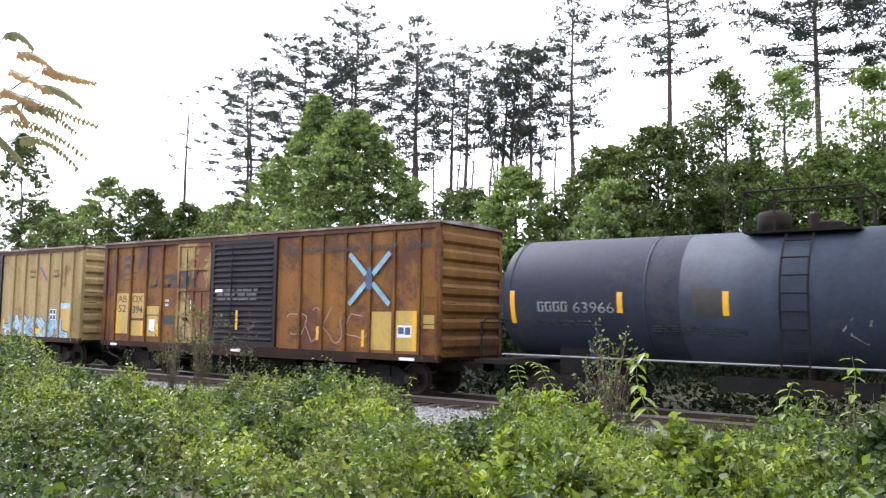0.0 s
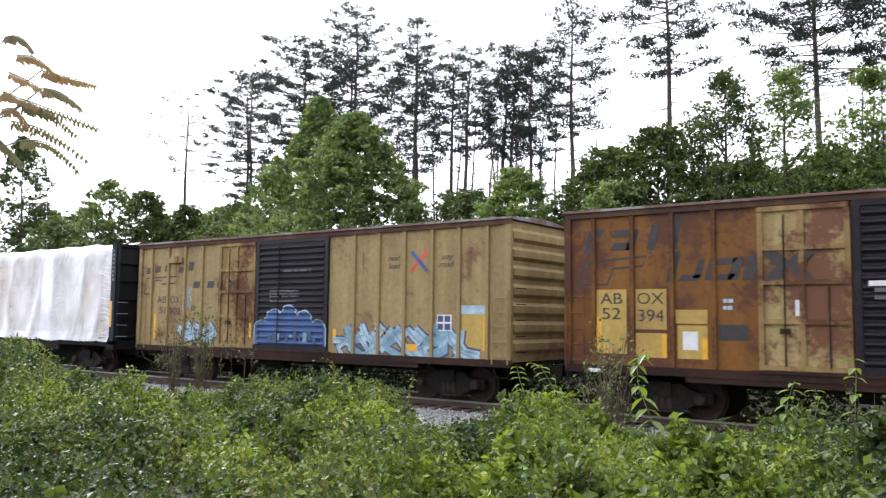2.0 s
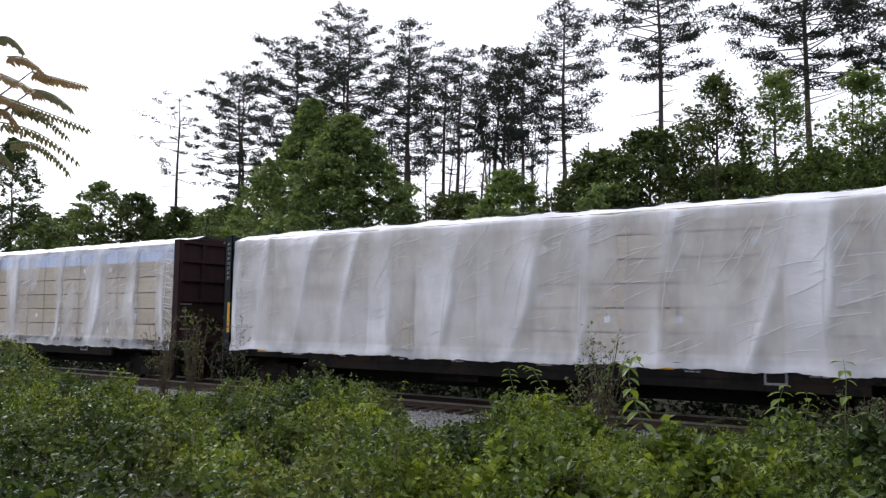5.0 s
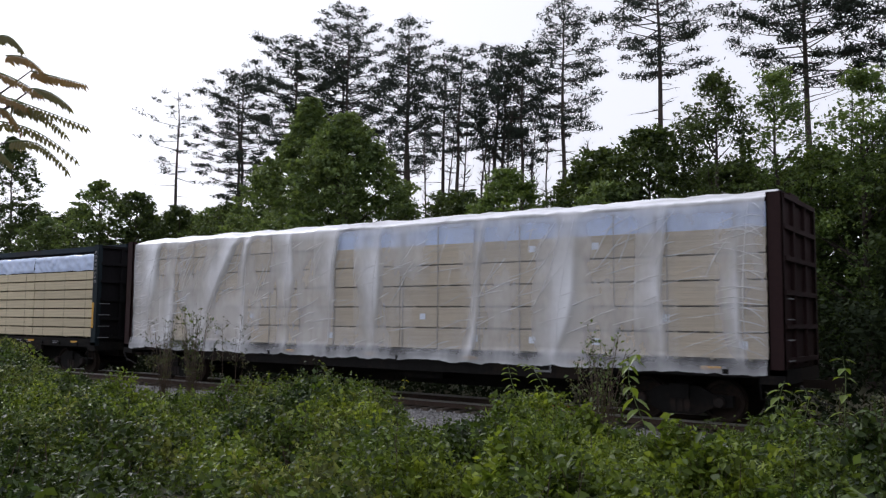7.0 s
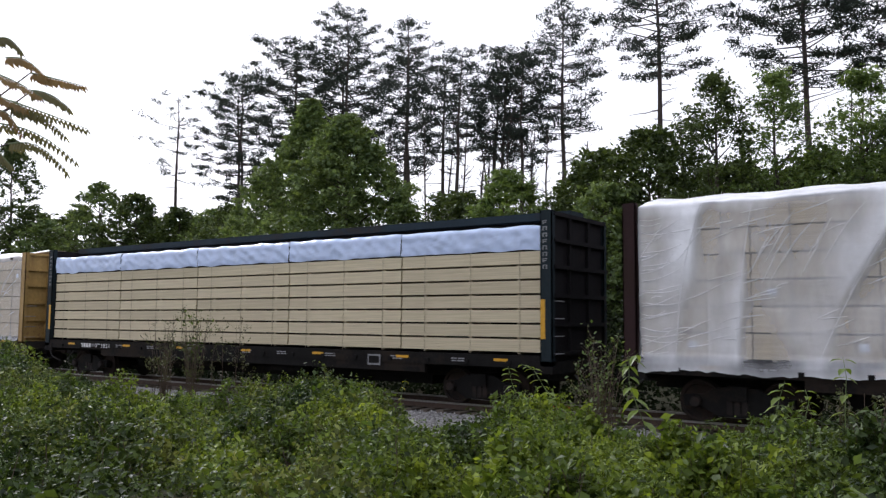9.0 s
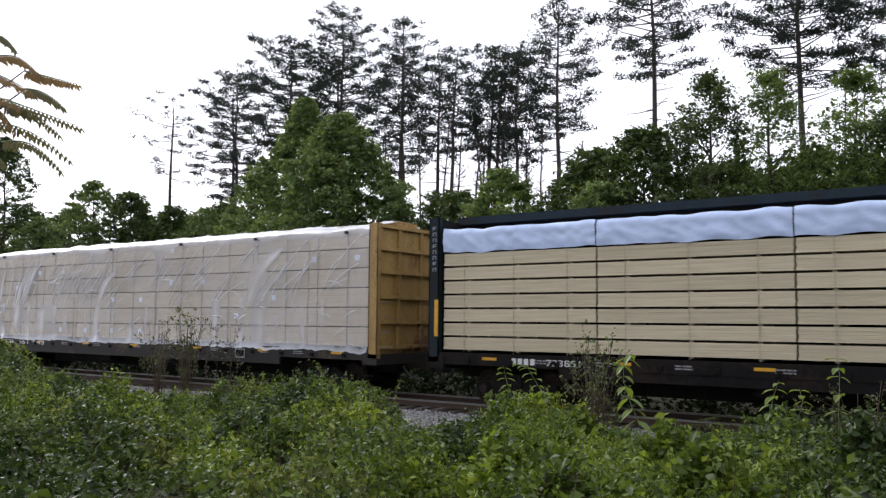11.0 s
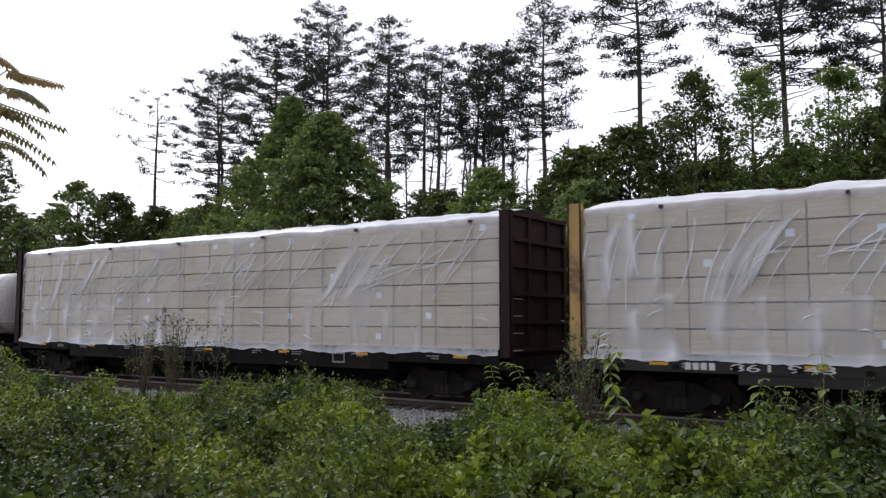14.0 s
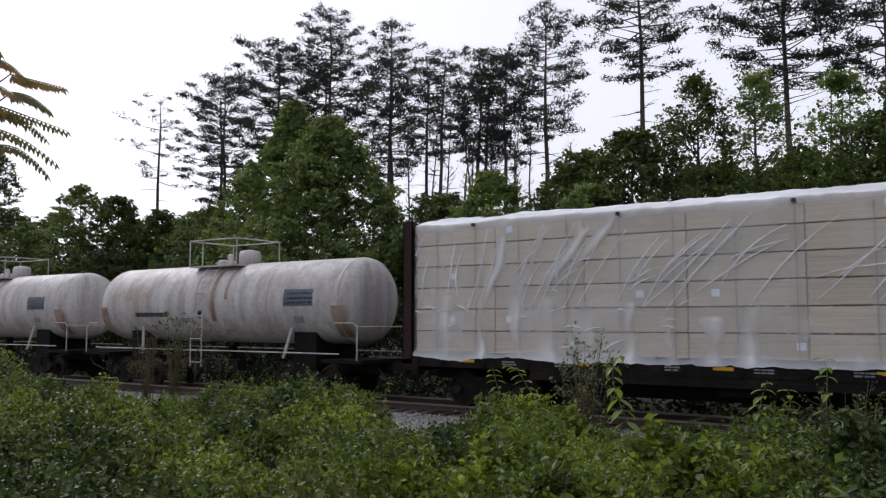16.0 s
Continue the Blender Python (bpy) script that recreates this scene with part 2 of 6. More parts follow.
# ---- building helpers ----
def box(bm, x0, x1, y0, y1, z0, z1):
    v = [bm.verts.new(p) for p in ((x0, y0, z0), (x1, y0, z0), (x1, y1, z0), (x0, y1, z0), (x0, y0, z1), (x1, y0, z1), (x1, y1, z1), (x0, y1, z1))]
    for f in ((0, 3, 2, 1), (4, 5, 6, 7), (0, 1, 5, 4), (1, 2, 6, 5), (2, 3, 7, 6), (3, 0, 4, 7)):
        bm.faces.new([v[i] for i in f])


def boxes(*dims):
    bm = bmesh.new()
    for d in dims:
        box(bm, *d)
    return bm


def tube(bm, points, radii, n=6, caps=True):
    """A round bar or limb through the points."""
    rings = []
    for i, p in enumerate(points):
        p = Vector(p)
        way = (Vector(points[min(i + 1, len(points) - 1)]) - Vector(points[max(i - 1, 0)])).normalized()
        side = way.cross(Vector((0, 0, 1)) if abs(way.z) < 0.9 else Vector((1, 0, 0))).normalized()
        up = side.cross(way)
        r = radii[i] if isinstance(radii, (list, tuple)) else radii
        rings.append([bm.verts.new(p + (side * math.cos(2 * math.pi * k / n) + up * math.sin(2 * math.pi * k / n)) * r) for k in range(n)])
    for a, b in zip(rings, rings[1:]):
        for k in range(n):
            bm.faces.new((a[k], a[(k + 1) % n], b[(k + 1) % n], b[k]))
    if caps:
        bm.faces.new(rings[0][::-1])
        bm.faces.new(rings[-1])
    return bm


def bar(points, r, n=6):
    return tube(bmesh.new(), points, r, n)


def lathe(bm, profile, n, axis="x"):
    """A round body from (along, radius) pairs."""
    rings = []
    for a, r in profile:
        ring = []
        for k in range(n):
            c, s = math.cos(2 * math.pi * k / n) * r, math.sin(2 * math.pi * k / n) * r
            ring.append(bm.verts.new((a, c, s) if axis == "x" else (c, a, s) if axis == "y" else (c, s, a)))
        rings.append(ring)
    for a, b in zip(rings, rings[1:]):
        for k in range(n):
            bm.faces.new((a[k], a[(k + 1) % n], b[(k + 1) % n], b[k]))
    bm.faces.new(rings[0][::-1])
    bm.faces.new(rings[-1])
    return bm


def shift(bm, x=0, y=0, z=0):
    bmesh.ops.translate(bm, verts=bm.verts, vec=(x, y, z))
    return bm


def mesh_of(bm, name, material, smooth=False):
    bmesh.ops.recalc_face_normals(bm, faces=bm.faces)
    me = bpy.data.meshes.new(name)
    bm.to_mesh(me)
    bm.free()
    me.materials.append(material)
    if smooth:
        me.polygons.foreach_set("use_smooth", [True] * len(me.polygons))
    return me


def part(name, bm, material, parent, label="", smooth=False):
    ob = new(name, mesh_of(bm, name, material, smooth))
    ob.parent = parent
    return tagged(ob, label)


def twin(ob, x=0, y=0, z=0, turn=None):
    """Another part on the same mesh, moved."""
    o = new(ob.name.split(".")[0], ob.data)
    o.parent = ob.parent
    o.matrix_basis = Matrix.Translation((x, y, z)) @ (turn or Matrix.Identity(4))
    if "label" in ob:
        o["label"] = ob["label"]
    return o


def thing(name, label, category, group="", at=(0, 0, 0)):
    ob = new(name)
    ob.location = at
    ob.empty_display_size = 0.3
    return tagged(ob, label, category, group)


def shape(outline, y, depth=0.004):
    """A flat painted patch in the xz plane, from (x, z) corners, proud of its wall by a coat of paint."""
    bm = bmesh.new()
    front = [bm.verts.new((x, y - depth, z)) for x, z in outline]
    back = [bm.verts.new((x, y, z)) for x, z in outline]
    bm.faces.new(front)
    n = len(outline)
    for i in range(n):
        bm.faces.new((front[i], back[i], back[(i + 1) % n], front[(i + 1) % n]))
    return bm


def rect(x0, x1, z0, z1, y, depth=0.004):
    return boxes((x0, x1, y - depth, y, z0, z1))


def lettering(name, text, x, z, size, material, parent, y=-0.012, slant=0.0, width=1.0, label=""):
    cu = bpy.data.curves.new(name, "FONT")
    cu.body, cu.size, cu.shear, cu.extrude = text, size, slant, 0.002
    tmp = bpy.data.objects.new(name, cu)
    me = bpy.data.meshes.new_from_object(tmp)
    bpy.data.objects.remove(tmp)
    me.transform(Matrix.Translation((x, y, z)) @ Matrix.Rotation(radians(90), 4, "X") @ Matrix.Diagonal((width, 1, 1, 1)))
    me.materials.clear()
    me.materials.append(material)
    ob = new(name, me)
    ob.parent = parent
    return tagged(ob, label)


def scatter_mesh(name, quads, material):
    """One mesh from an array of loose four-cornered leaves, n x 4 x 3."""
    q = np.asarray(quads, dtype=np.float32)
    n = len(q)
    me = bpy.data.meshes.new(name)
    me.vertices.add(4 * n)
    me.vertices.foreach_set("co", q.ravel())
    me.loops.add(6 * n)
    idx = (np.arange(n)[:, None] * 4 + np.array([0, 1, 2, 0, 2, 3])).astype(np.int32)
    me.loops.foreach_set("vertex_index", idx.ravel())
    me.polygons.add(2 * n)
    me.polygons.foreach_set("loop_start", np.arange(0, 6 * n, 3, dtype=np.int32))
    me.update(calc_edges=True)
    me.materials.append(material)
    return me


def leaves(centres, size, rng, up=0.6, ratio=0.55, spread=0.35):
    """Folded leaves at the centres: n x 4 x 3. up: how far they face the sky."""
    c = np.asarray(centres)
    n = len(c)
    nor = rng.normal(size=(n, 3)) + np.array([0, 0, up * 2.2])
    nor /= np.linalg.norm(nor, axis=1, keepdims=True)
    a = np.cross(nor, rng.normal(size=(n, 3)))
    a /= np.linalg.norm(a, axis=1, keepdims=True)
    b = np.cross(nor, a)
    s = np.asarray(size) * (1 + spread * rng.normal(size=n)).clip(0.5, 1.7)
    s = s[:, None]
    fold = nor * s * 0.12
    return np.stack([c - a * s * 0.5, c + b * s * ratio * 0.5 + fold, c + a * s * 0.5, c - b * s * ratio * 0.5 + fold], 1)


# ---- ground and track ----
NEAR_SIDE = 17.63          # the train's near flank
TRACK = NEAR_SIDE + 1.55   # the track's middle


def ground_z(x, y):
    bank = min(1, max(0, (y - 4) / 10))
    z = 0.45 * (1 - bank) - 0.55 * bank
    behind = max(0, min(1, (y - 24) / 20))
    z += 1.6 * behind * behind
    return z + 0.12 * noise.noise((x * 0.13, y * 0.13, 0)) + 0.05 * noise.noise((x * 0.6, y * 0.6, 3))


def build_ground():
    bm = bmesh.new()
    xs = [-1500, -700, -350, -220] + [-160 + 2.5 * i for i in range(77)] + [60, 140, 400, 1500]
    ys = [-800, -200, -60] + [-20 + 2.0 * i for i in range(56)] + [120, 200, 500, 1500]
    grid = [[bm.verts.new((x, y, ground_z(x, y))) for x in xs] for y in ys]
    for a, b in zip(grid, grid[1:]):
        for i in range(len(xs) - 1):
            bm.faces.new((a[i], a[i + 1], b[i + 1], b[i]))
    m, nodes, links, bsdf = mat("leaf_litter_soil")
    n1, n2 = noise_node(nodes, links, 0.4, 6), noise_node(nodes, links, 11, 8)
    a = ramp(nodes, links, n2.outputs[0], [(0.3, (0.035, 0.030, 0.018)), (0.7, (0.10, 0.085, 0.05))])
    b = ramp(nodes, links, n1.outputs[0], [(0.4, (0.04, 0.06, 0.02)), (0.65, (0.09, 0.075, 0.045))])
    links.new(mix(nodes, links, 0.5, a.outputs[0], b.outputs[0]), bsdf.inputs["Base Color"])
    bsdf.inputs["Roughness"].default_value = 0.95
    bumped(nodes, links, bsdf, n2.outputs[0], 0.8, 0.05)
    return tagged(new("ground", mesh_of(bm, "ground", m, True)), "earth covered with leaf litter and weeds", "ground", kind="structure")


def build_track():
    bed = bmesh.new()
    profile = [(-4.0, -0.75), (-2.6, -0.42), (-1.9, -0.24), (1.9, -0.24), (2.6, -0.42), (4.0, -0.75)]
    xs = [-260 + 4 * i for i in range(86)]
    rows = [[bed.verts.new((x, TRACK + y, z)) for y, z in profile] for x in xs]
    for a, b in zip(rows, rows[1:]):
        for i in range(len(profile) - 1):
            bed.faces.new((a[i], b[i], b[i + 1], a[i + 1]))
    m, nodes, links, bsdf = mat("ballast")
    v = nodes.new("ShaderNodeTexVoronoi")
    v.inputs["Scale"].default_value = 18
    co = nodes.new("ShaderNodeTexCoord")
    links.new(co.outputs["Object"], v.inputs["Vector"])
    c = ramp(nodes, links, v.outputs["Color"], [(0.2, (0.13, 0.125, 0.125)), (0.8, (0.34, 0.33, 0.33))])
    links.new(c.outputs[0], bsdf.inputs["Base Color"])
    bsdf.inputs["Roughness"].default_value = 0.9
    bumped(nodes, links, bsdf, v.outputs["Distance"], 1.0, 0.04)
    ballast = tagged(new("ballast", mesh_of(bed, "ballast", m)), "bed of crushed grey stone under the track", "ballast", kind="structure")
    # darker copy of the ballast, with the train's shade in its colour
    mc, nodes, links, bsdf = mat("oil_stained_ballast")
    v = nodes.new("ShaderNodeTexVoronoi")
    v.inputs["Scale"].default_value = 18
    co = nodes.new("ShaderNodeTexCoord")
    links.new(co.outputs["Object"], v.inputs["Vector"])
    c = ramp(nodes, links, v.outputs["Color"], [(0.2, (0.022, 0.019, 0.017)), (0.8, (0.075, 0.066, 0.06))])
    links.new(c.outputs[0], bsdf.inputs["Base Color"])
    bsdf.inputs["Roughness"].default_value = 0.9
    bumped(nodes, links, bsdf, v.outputs["Distance"], 1.0, 0.04)
    tagged(new("oiled_ballast", mesh_of(boxes((-260, 80, TRACK - 1.15, TRACK + 1.7, -0.3, -0.215)), "oiled_ballast", mc)), "stones between the rails, darkened for the train's shade", "ballast", kind="structure")
    # loose stones along the near shoulder
    rng = np.random.default_rng(5)
    bm = bmesh.new()
    for _ in range(5200):
        x, y = rng.uniform(-42, 1), rng.uniform(-3.6, -1.15)
        z = float(np.interp(y, [p[0] for p in profile], [p[1] for p in profile]))
        r = rng.uniform(0.022, 0.05)
        pts = [bm.verts.new((x + r * dx * rng.uniform(0.7, 1.2), TRACK + y + r * dy * rng.uniform(0.7, 1.2), z + r * (0.35 + dz * rng.uniform(0.6, 1.0))))
               for dx, dy, dz in ((1, 0, 0), (0, 1, 0), (-1, 0, 0), (0, -1, 0), (0, 0, 1), (0, 0, -1))]
        for i in range(4):
            bm.faces.new((pts[i], pts[(i + 1) % 4], pts[4]))
            bm.faces.new((pts[(i + 1) % 4], pts[i], pts[5]))
    ms, nodes, links, bsdf = mat("ballast_stone")
    geo = nodes.new("ShaderNodeNewGeometry")
    c = ramp(nodes, links, geo.outputs["Random Per Island"], [(0, (0.12, 0.115, 0.115)), (1, (0.42, 0.41, 0.41))])
    links.new(c.outputs[0], bsdf.inputs["Base Color"])
    bsdf.inputs["Roughness"].default_value = 0.85
    stones = tagged(new("ballast_stones", mesh_of(bm, "ballast_stones", ms)), "loose grey crushed stones", "stones", kind="stuff")
    track = thing("railway_track", "single railway track of worn steel rails on wooden ties", "track", at=(0, TRACK, 0))
    for side in (-0.76, 0.76):
        part("rail", boxes((-230, 70, side - 0.07, side + 0.07, -0.17, -0.155), (-230, 70, side - 0.012, side + 0.012, -0.155, -0.045)), M_RAILSIDE, track, "rusty rail web")
        part("rail_head", boxes((-230, 70, side - 0.036, side + 0.036, -0.045, 0.0)), M_RAIL, track, "shiny worn rail head")
    tie = part("tie", boxes((-0.115, 0.115, -1.3, 1.3, -0.35, -0.172)), M_TIE, track)
    tie.location = (-60, 0, 0)
    for i in range(1, 130):
        twin(tie, -60 + 0.53 * i, 0, 0.012 * ((i * 7) % 3 - 1))
    return track


# ---- rolling stock; local x runs back from the leading end, y from the near flank, z from the rails ----
CARS = []    # thing, place of its leading end in the train
WHEELS = []  # wheelset, its place on the car
MID = 1.55
R_WHEEL = 0.457


def wheelset_mesh():
    bm = bmesh.new()
    lathe(bm, [(-1.12, 0.06), (-1.12, 0.085), (-0.95, 0.085), (-0.95, 0.09), (0.95, 0.09), (0.95, 0.085), (1.12, 0.085), (1.12, 0.06)], 10, "y")
    for s in (-1, 1):
        prof = [(s * 0.70, 0.10), (s * 0.68, 0.49), (s * 0.715, 0.495), (s * 0.725, 0.46), (s * 0.83, R_WHEEL - 0.006), (s * 0.83, 0.385), (s * 0.79, 0.37), (s * 0.77, 0.16), (s * 0.84, 0.14), (s * 0.84, 0.09)]
        lathe(bm, prof, 28, "y")
    return mesh_of(bm, "wheelset", M_DARKWHEEL)


M_DARKWHEEL = worn("grimy_wheel_steel", (0.024, 0.020, 0.019), (0.032, 0.022, 0.018), 0.45, 0.8, 0.3, gloss=0.15)
WHEEL_MESH = wheelset_mesh()


def truck(car, x):
    """A two-axle truck under a car."""
    for y in (MID - 1.0, MID + 1.0):
        out = [(-1.15, 0.36), (-1.15, 0.60), (-0.72, 0.62), (-0.42, 0.78), (0.42, 0.78), (0.72, 0.62), (1.15, 0.60), (1.15, 0.36), (0.78, 0.36), (0.40, 0.17), (-0.40, 0.17), (-0.78, 0.36)]
        frame_part = part("truck_side_frame", shift(shape(out, 0.075, 0.15), x, y), M_DARK, car)
        part("spring_nest", boxes(*[(x - 0.22 + 0.16 * i, x - 0.10 + 0.16 * i, y - 0.09, y + 0.09, 0.22, 0.50) for i in range(3)]), M_DARKWHEEL, car)
        for dx in (-0.875, 0.875):
            part("bearing_cap", shift(lathe(bmesh.new(), [(-0.20, 0.10), (-0.16, 0.13), (0.0, 0.13)], 12, "y"), x + dx, y + (0 if y < MID else 0.2), R_WHEEL), M_DARKWHEEL, car)
    part("bolster", boxes((x - 0.22, x + 0.22, MID - 1.15, MID + 1.15, 0.5, 0.82)), M_DARK, car)
    for dx in (-0.875, 0.875):
        w = new("wheelset", WHEEL_MESH)
        w.parent = car
        WHEELS.append((w, (x + dx, MID, R_WHEEL)))


def coupler(car, x, way):
    part("coupler", boxes(*[(min(a, b), max(a, b), MID - w, MID + w, 0.88 - h, 0.88 + h) for a, b, w, h in
                            ((x - way * 0.3, x + way * 0.55, 0.07, 0.09), (x + way * 0.5, x + way * 0.8, 0.15, 0.15))]), M_DARK, car)
    part("air_hose", bar([(x, MID - 0.35, 0.85), (x + way * 0.25, MID - 0.38, 0.6), (x + way * 0.6, MID - 0.2, 0.42)], 0.025), M_INK, car)


def ladder(car, x0, x1, y, z0, z1, n, material, name="ladder", r=0.014):
    bm = bmesh.new()
    if x0 != x1:
        for x in (x0, x1):
            tube(bm, [(x, y, z0), (x, y, z1)], r * 1.3)
    for i in range(n):
        z = z0 + (z1 - z0) * (i + 0.5) / n
        tube(bm, [(x0, y, z), (x1, y, z)], r)
    return part(name, bm, material, car)


def louvre_door(car, x0, x1, z0, z1, material, label):
    frame_w = 0.14
    door = part("plug_door", boxes((x0, x1, 0.03, 0.09, z0, z1)), material, car, label)
    for a, b in ((x0, x0 + frame_w), (x1 - frame_w, x1)):
        part("door_stile", boxes((a, b, -0.01, 0.03, z0 + 0.12, z1 - 0.12)), material, door)
    for a in (z0, z1 - 0.12):
        part("door_rail", boxes((x0, x1, -0.005, 0.03, a, a + 0.12)), material, door)
    n, a, b = 17, x0 + frame_w + 0.02, x1 - frame_w - 0.02
    step = (z1 - z0 - 0.3) / n
    bm = bmesh.new()
    z = z0 + 0.15
    v = [bm.verts.new((x, y, zz)) for x, y, zz in ((a, 0.03, z), (b, 0.03, z), (b, -0.028, z + step * 0.35), (a, -0.028, z + step * 0.35), (b, -0.02, z + step * 0.6), (a, -0.02, z + step * 0.6), (b, 0.03, z + step * 0.72), (a, 0.03, z + step * 0.72))]
    for f in ((0, 1, 2, 3), (3, 2, 4, 5), (5, 4, 6, 7), (0, 3, 5, 7), (1, 6, 4, 2), (0, 7, 6, 1)):
        bm.faces.new([v[i] for i in f])
    first = part("corrugation", bm, material, door)
    for i in range(1, n):
        twin(first, 0, 0, step * i)
    part("locking_bar", bar([((x0 + x1) / 2 - 0.5, -0.045, z0 + 0.2), ((x0 + x1) / 2 - 0.5, -0.045, z1 - 0.2)], 0.018), material, door)
    return door


def sliding_door(car, x0, x1, z0, z1, material, label):
    door = part("sliding_door", boxes((x0, x1, 0.035, 0.085, z0, z1)), material, car, label)
    w = x1 - x0
    for z in (z0 + 0.02, z0 + 0.95, z0 + 1.75, z0 + 2.45, z1 - 0.12):
        part("cross_rib", boxes((x0, x1, -0.025, 0.035, z, z + 0.1)), M_DOOR_RUST, door)
    for x in (x0, x0 + w * 0.46, x1 - 0.09):
        part("upright", boxes((x, x + 0.11, -0.02, 0.035, z0 + 0.12, z1 - 0.13)), M_DOOR_RUST, door)
    part("lock_rod", bar([(x0 + w * 0.30, -0.02, z0 + 0.1), (x0 + w * 0.30, -0.02, z1 - 0.2)], 0.018), M_SILL, door)
    part("lock_rod", bar([(x0 + w * 0.78, -0.02, z0 + 0.1), (x0 + w * 0.78, -0.02, z0 + 1.7)], 0.018), M_SILL, door)
    part("handle", boxes((x0 + w * 0.24, x0 + w * 0.36, -0.05, -0.01, z0 + 0.75, z0 + 0.86)), M_SILL, door)
    return door


RIBS = (-0.70, -1.58, -2.46, -3.40, -4.32, -5.24, -12.08, -13.0, -13.93, -14.88)
BOX_L, BOX_W = 15.62, 3.1


def boxcar(label, place, paint, rib_paint, door_paint, door_label, black_label, end_paint):
    car = thing("boxcar", label, "boxcar", "cars of the freight train")
    CARS.append((car, place))
    L, W = BOX_L, BOX_W
    for y, name in ((0.07, "side_wall"), (W - 0.11, "side_wall")):
        part(name, boxes((-L + 0.02, -0.02, y, y + 0.04, 1.16, 4.66)), paint, car)
    for end in (0, -L):
        s = 1 if end == 0 else -1
        bm = bmesh.new()
        prof = [(0, 1.1), (0, 1.25)]
        for i in range(7):
            z = 1.25 + i * 0.47
            prof += [(0, z + 0.06), (0.085, z + 0.15), (0.085, z + 0.32), (0, z + 0.41)]
        prof += [(0, 4.66)]
        a = [bm.verts.new((end - s * 0.06 + s * dx, 0.12, z)) for dx, z in prof]
        b = [bm.verts.new((end - s * 0.06 + s * dx, W - 0.12, z)) for dx, z in prof]
        for i in range(len(prof) - 1):
            bm.faces.new((a[i], b[i], b[i + 1], a[i + 1]))
        ob = part("end_wall", bm, end_paint, car)
        for y in (0.0, W - 0.14):
            part("corner_post", boxes((min(end, end - s * 0.16), max(end, end - s * 0.16), y, y + 0.14, 1.08, 4.66)), rib_paint, car)
        for i in range(5):
            part("grab_iron", bar([(end + s * 0.09, 0.16, 1.35 + 0.4 * i), (end + s * 0.09, 0.62, 1.35 + 0.4 * i)], 0.014), M_SILL, car)
        ladder(car, end - s * 0.06, end - s * 0.52, -0.03, 1.05, 2.9, 5, rib_paint, "side_ladder")
        part("stirrup_step", bar([(end - s * 0.06, 0.03, 1.1), (end - s * 0.08, 0.03, 0.72), (end - s * 0.46, 0.03, 0.72), (end - s * 0.48, 0.03, 1.1)], 0.018), M_DARK, car)
        coupler(car, end, s)
    rib = part("side_post", boxes((-0.045, 0.045, 0.0, 0.07, 1.16, 4.56)), rib_paint, car)
    rib.location.x = RIBS[0]
    for x in RIBS[1:]:
        twin(rib, x)
    for x in RIBS:
        twin(rib, x, W - 0.07)
    for y in (-0.012, W - 0.13):
        part("top_chord", boxes((-L, 0, y, y + 0.14, 4.56, 4.70)), M_CHORD, car, "rust-brown top edge")
        part("side_sill", boxes((-L, 0, y + 0.01, y + 0.14, 0.98, 1.16), (-L + 2.9, -2.9, y + 0.03, y + 0.13, 0.86, 0.98)), M_SILL if y < 1 else M_DARK, car)
    roof = bmesh.new()
    prof = [(-0.06, 4.69), (-0.06, 4.745), (W / 2, 4.84), (W + 0.06, 4.745), (W + 0.06, 4.69)]
    xs = (0.03, -L - 0.03)
    rr = [[roof.verts.new((x, y, z)) for y, z in prof] for x in xs]
    for i in range(4):
        roof.faces.new((rr[0][i], rr[0][i + 1], rr[1][i + 1], rr[1][i]))
    roof.faces.new(rr[0])
    roof.faces.new(rr[1][::-1])
    roof.faces.new((rr[0][0], rr[1][0], rr[1][4], rr[0][4]))
    roof_ob = part("roof", roof, M_ROOF, car, "grey galvanised roof with rusty edges")
    seam = bmesh.new()
    v = [seam.verts.new((dx, y, z + dz)) for dx in (-0.03, 0.03) for y, z in prof[1:4] for dz in (0.0, 0.03)]
    for o in (0, 2):
        seam.faces.new((v[o + 1], v[o + 3], v[o + 9], v[o + 7]))
        seam.faces.new((v[o], v[o + 1], v[o + 3], v[o + 2]))
        seam.faces.new((v[o + 6], v[o + 8], v[o + 9], v[o + 7]))
    seam_ob = part("roof_seam", seam, M_ROOF, roof_ob)
    seam_ob.location.x = -0.6
    for i in range(1, 16):
        twin(seam_ob, -0.6 - i * 0.96)
    part("floor", boxes((-L + 0.1, -0.1, 0.15, W - 0.15, 1.02, 1.14)), M_DARK, car)
    part("centre_sill", boxes((-L + 0.3, -0.3, MID - 0.3, MID + 0.3, 0.70, 1.02)), M_DARK, car)
    part("brake_cylinder", shift(lathe(bmesh.new(), [(-0.5, 0.16), (0.5, 0.16)], 14), -6.4, 0.75, 0.78), M_DARK, car)
    part("brake_reservoir", shift(lathe(bmesh.new(), [(-0.7, 0.2), (0.7, 0.2)], 14), -9.4, 0.8, 0.76), M_DARK, car)
    part("brake_rod", bar([(-3.6, 0.9, 0.62), (-12.0, 0.9, 0.62)], 0.02), M_DARK, car)
    louvre_door(car, -9.36, -6.25, 1.18, 4.56, M_BLACK_DOOR, black_label)
    sliding_door(car, -11.16, -9.42, 1.18, 4.56, door_paint, door_label)
    part("door_track", boxes((-11.3, -6.1, -0.03, 0.03, 1.12, 1.18)), M_SILL, car)
    for x in (-2.2, -L + 2.2):
        truck(car, x)
    return car


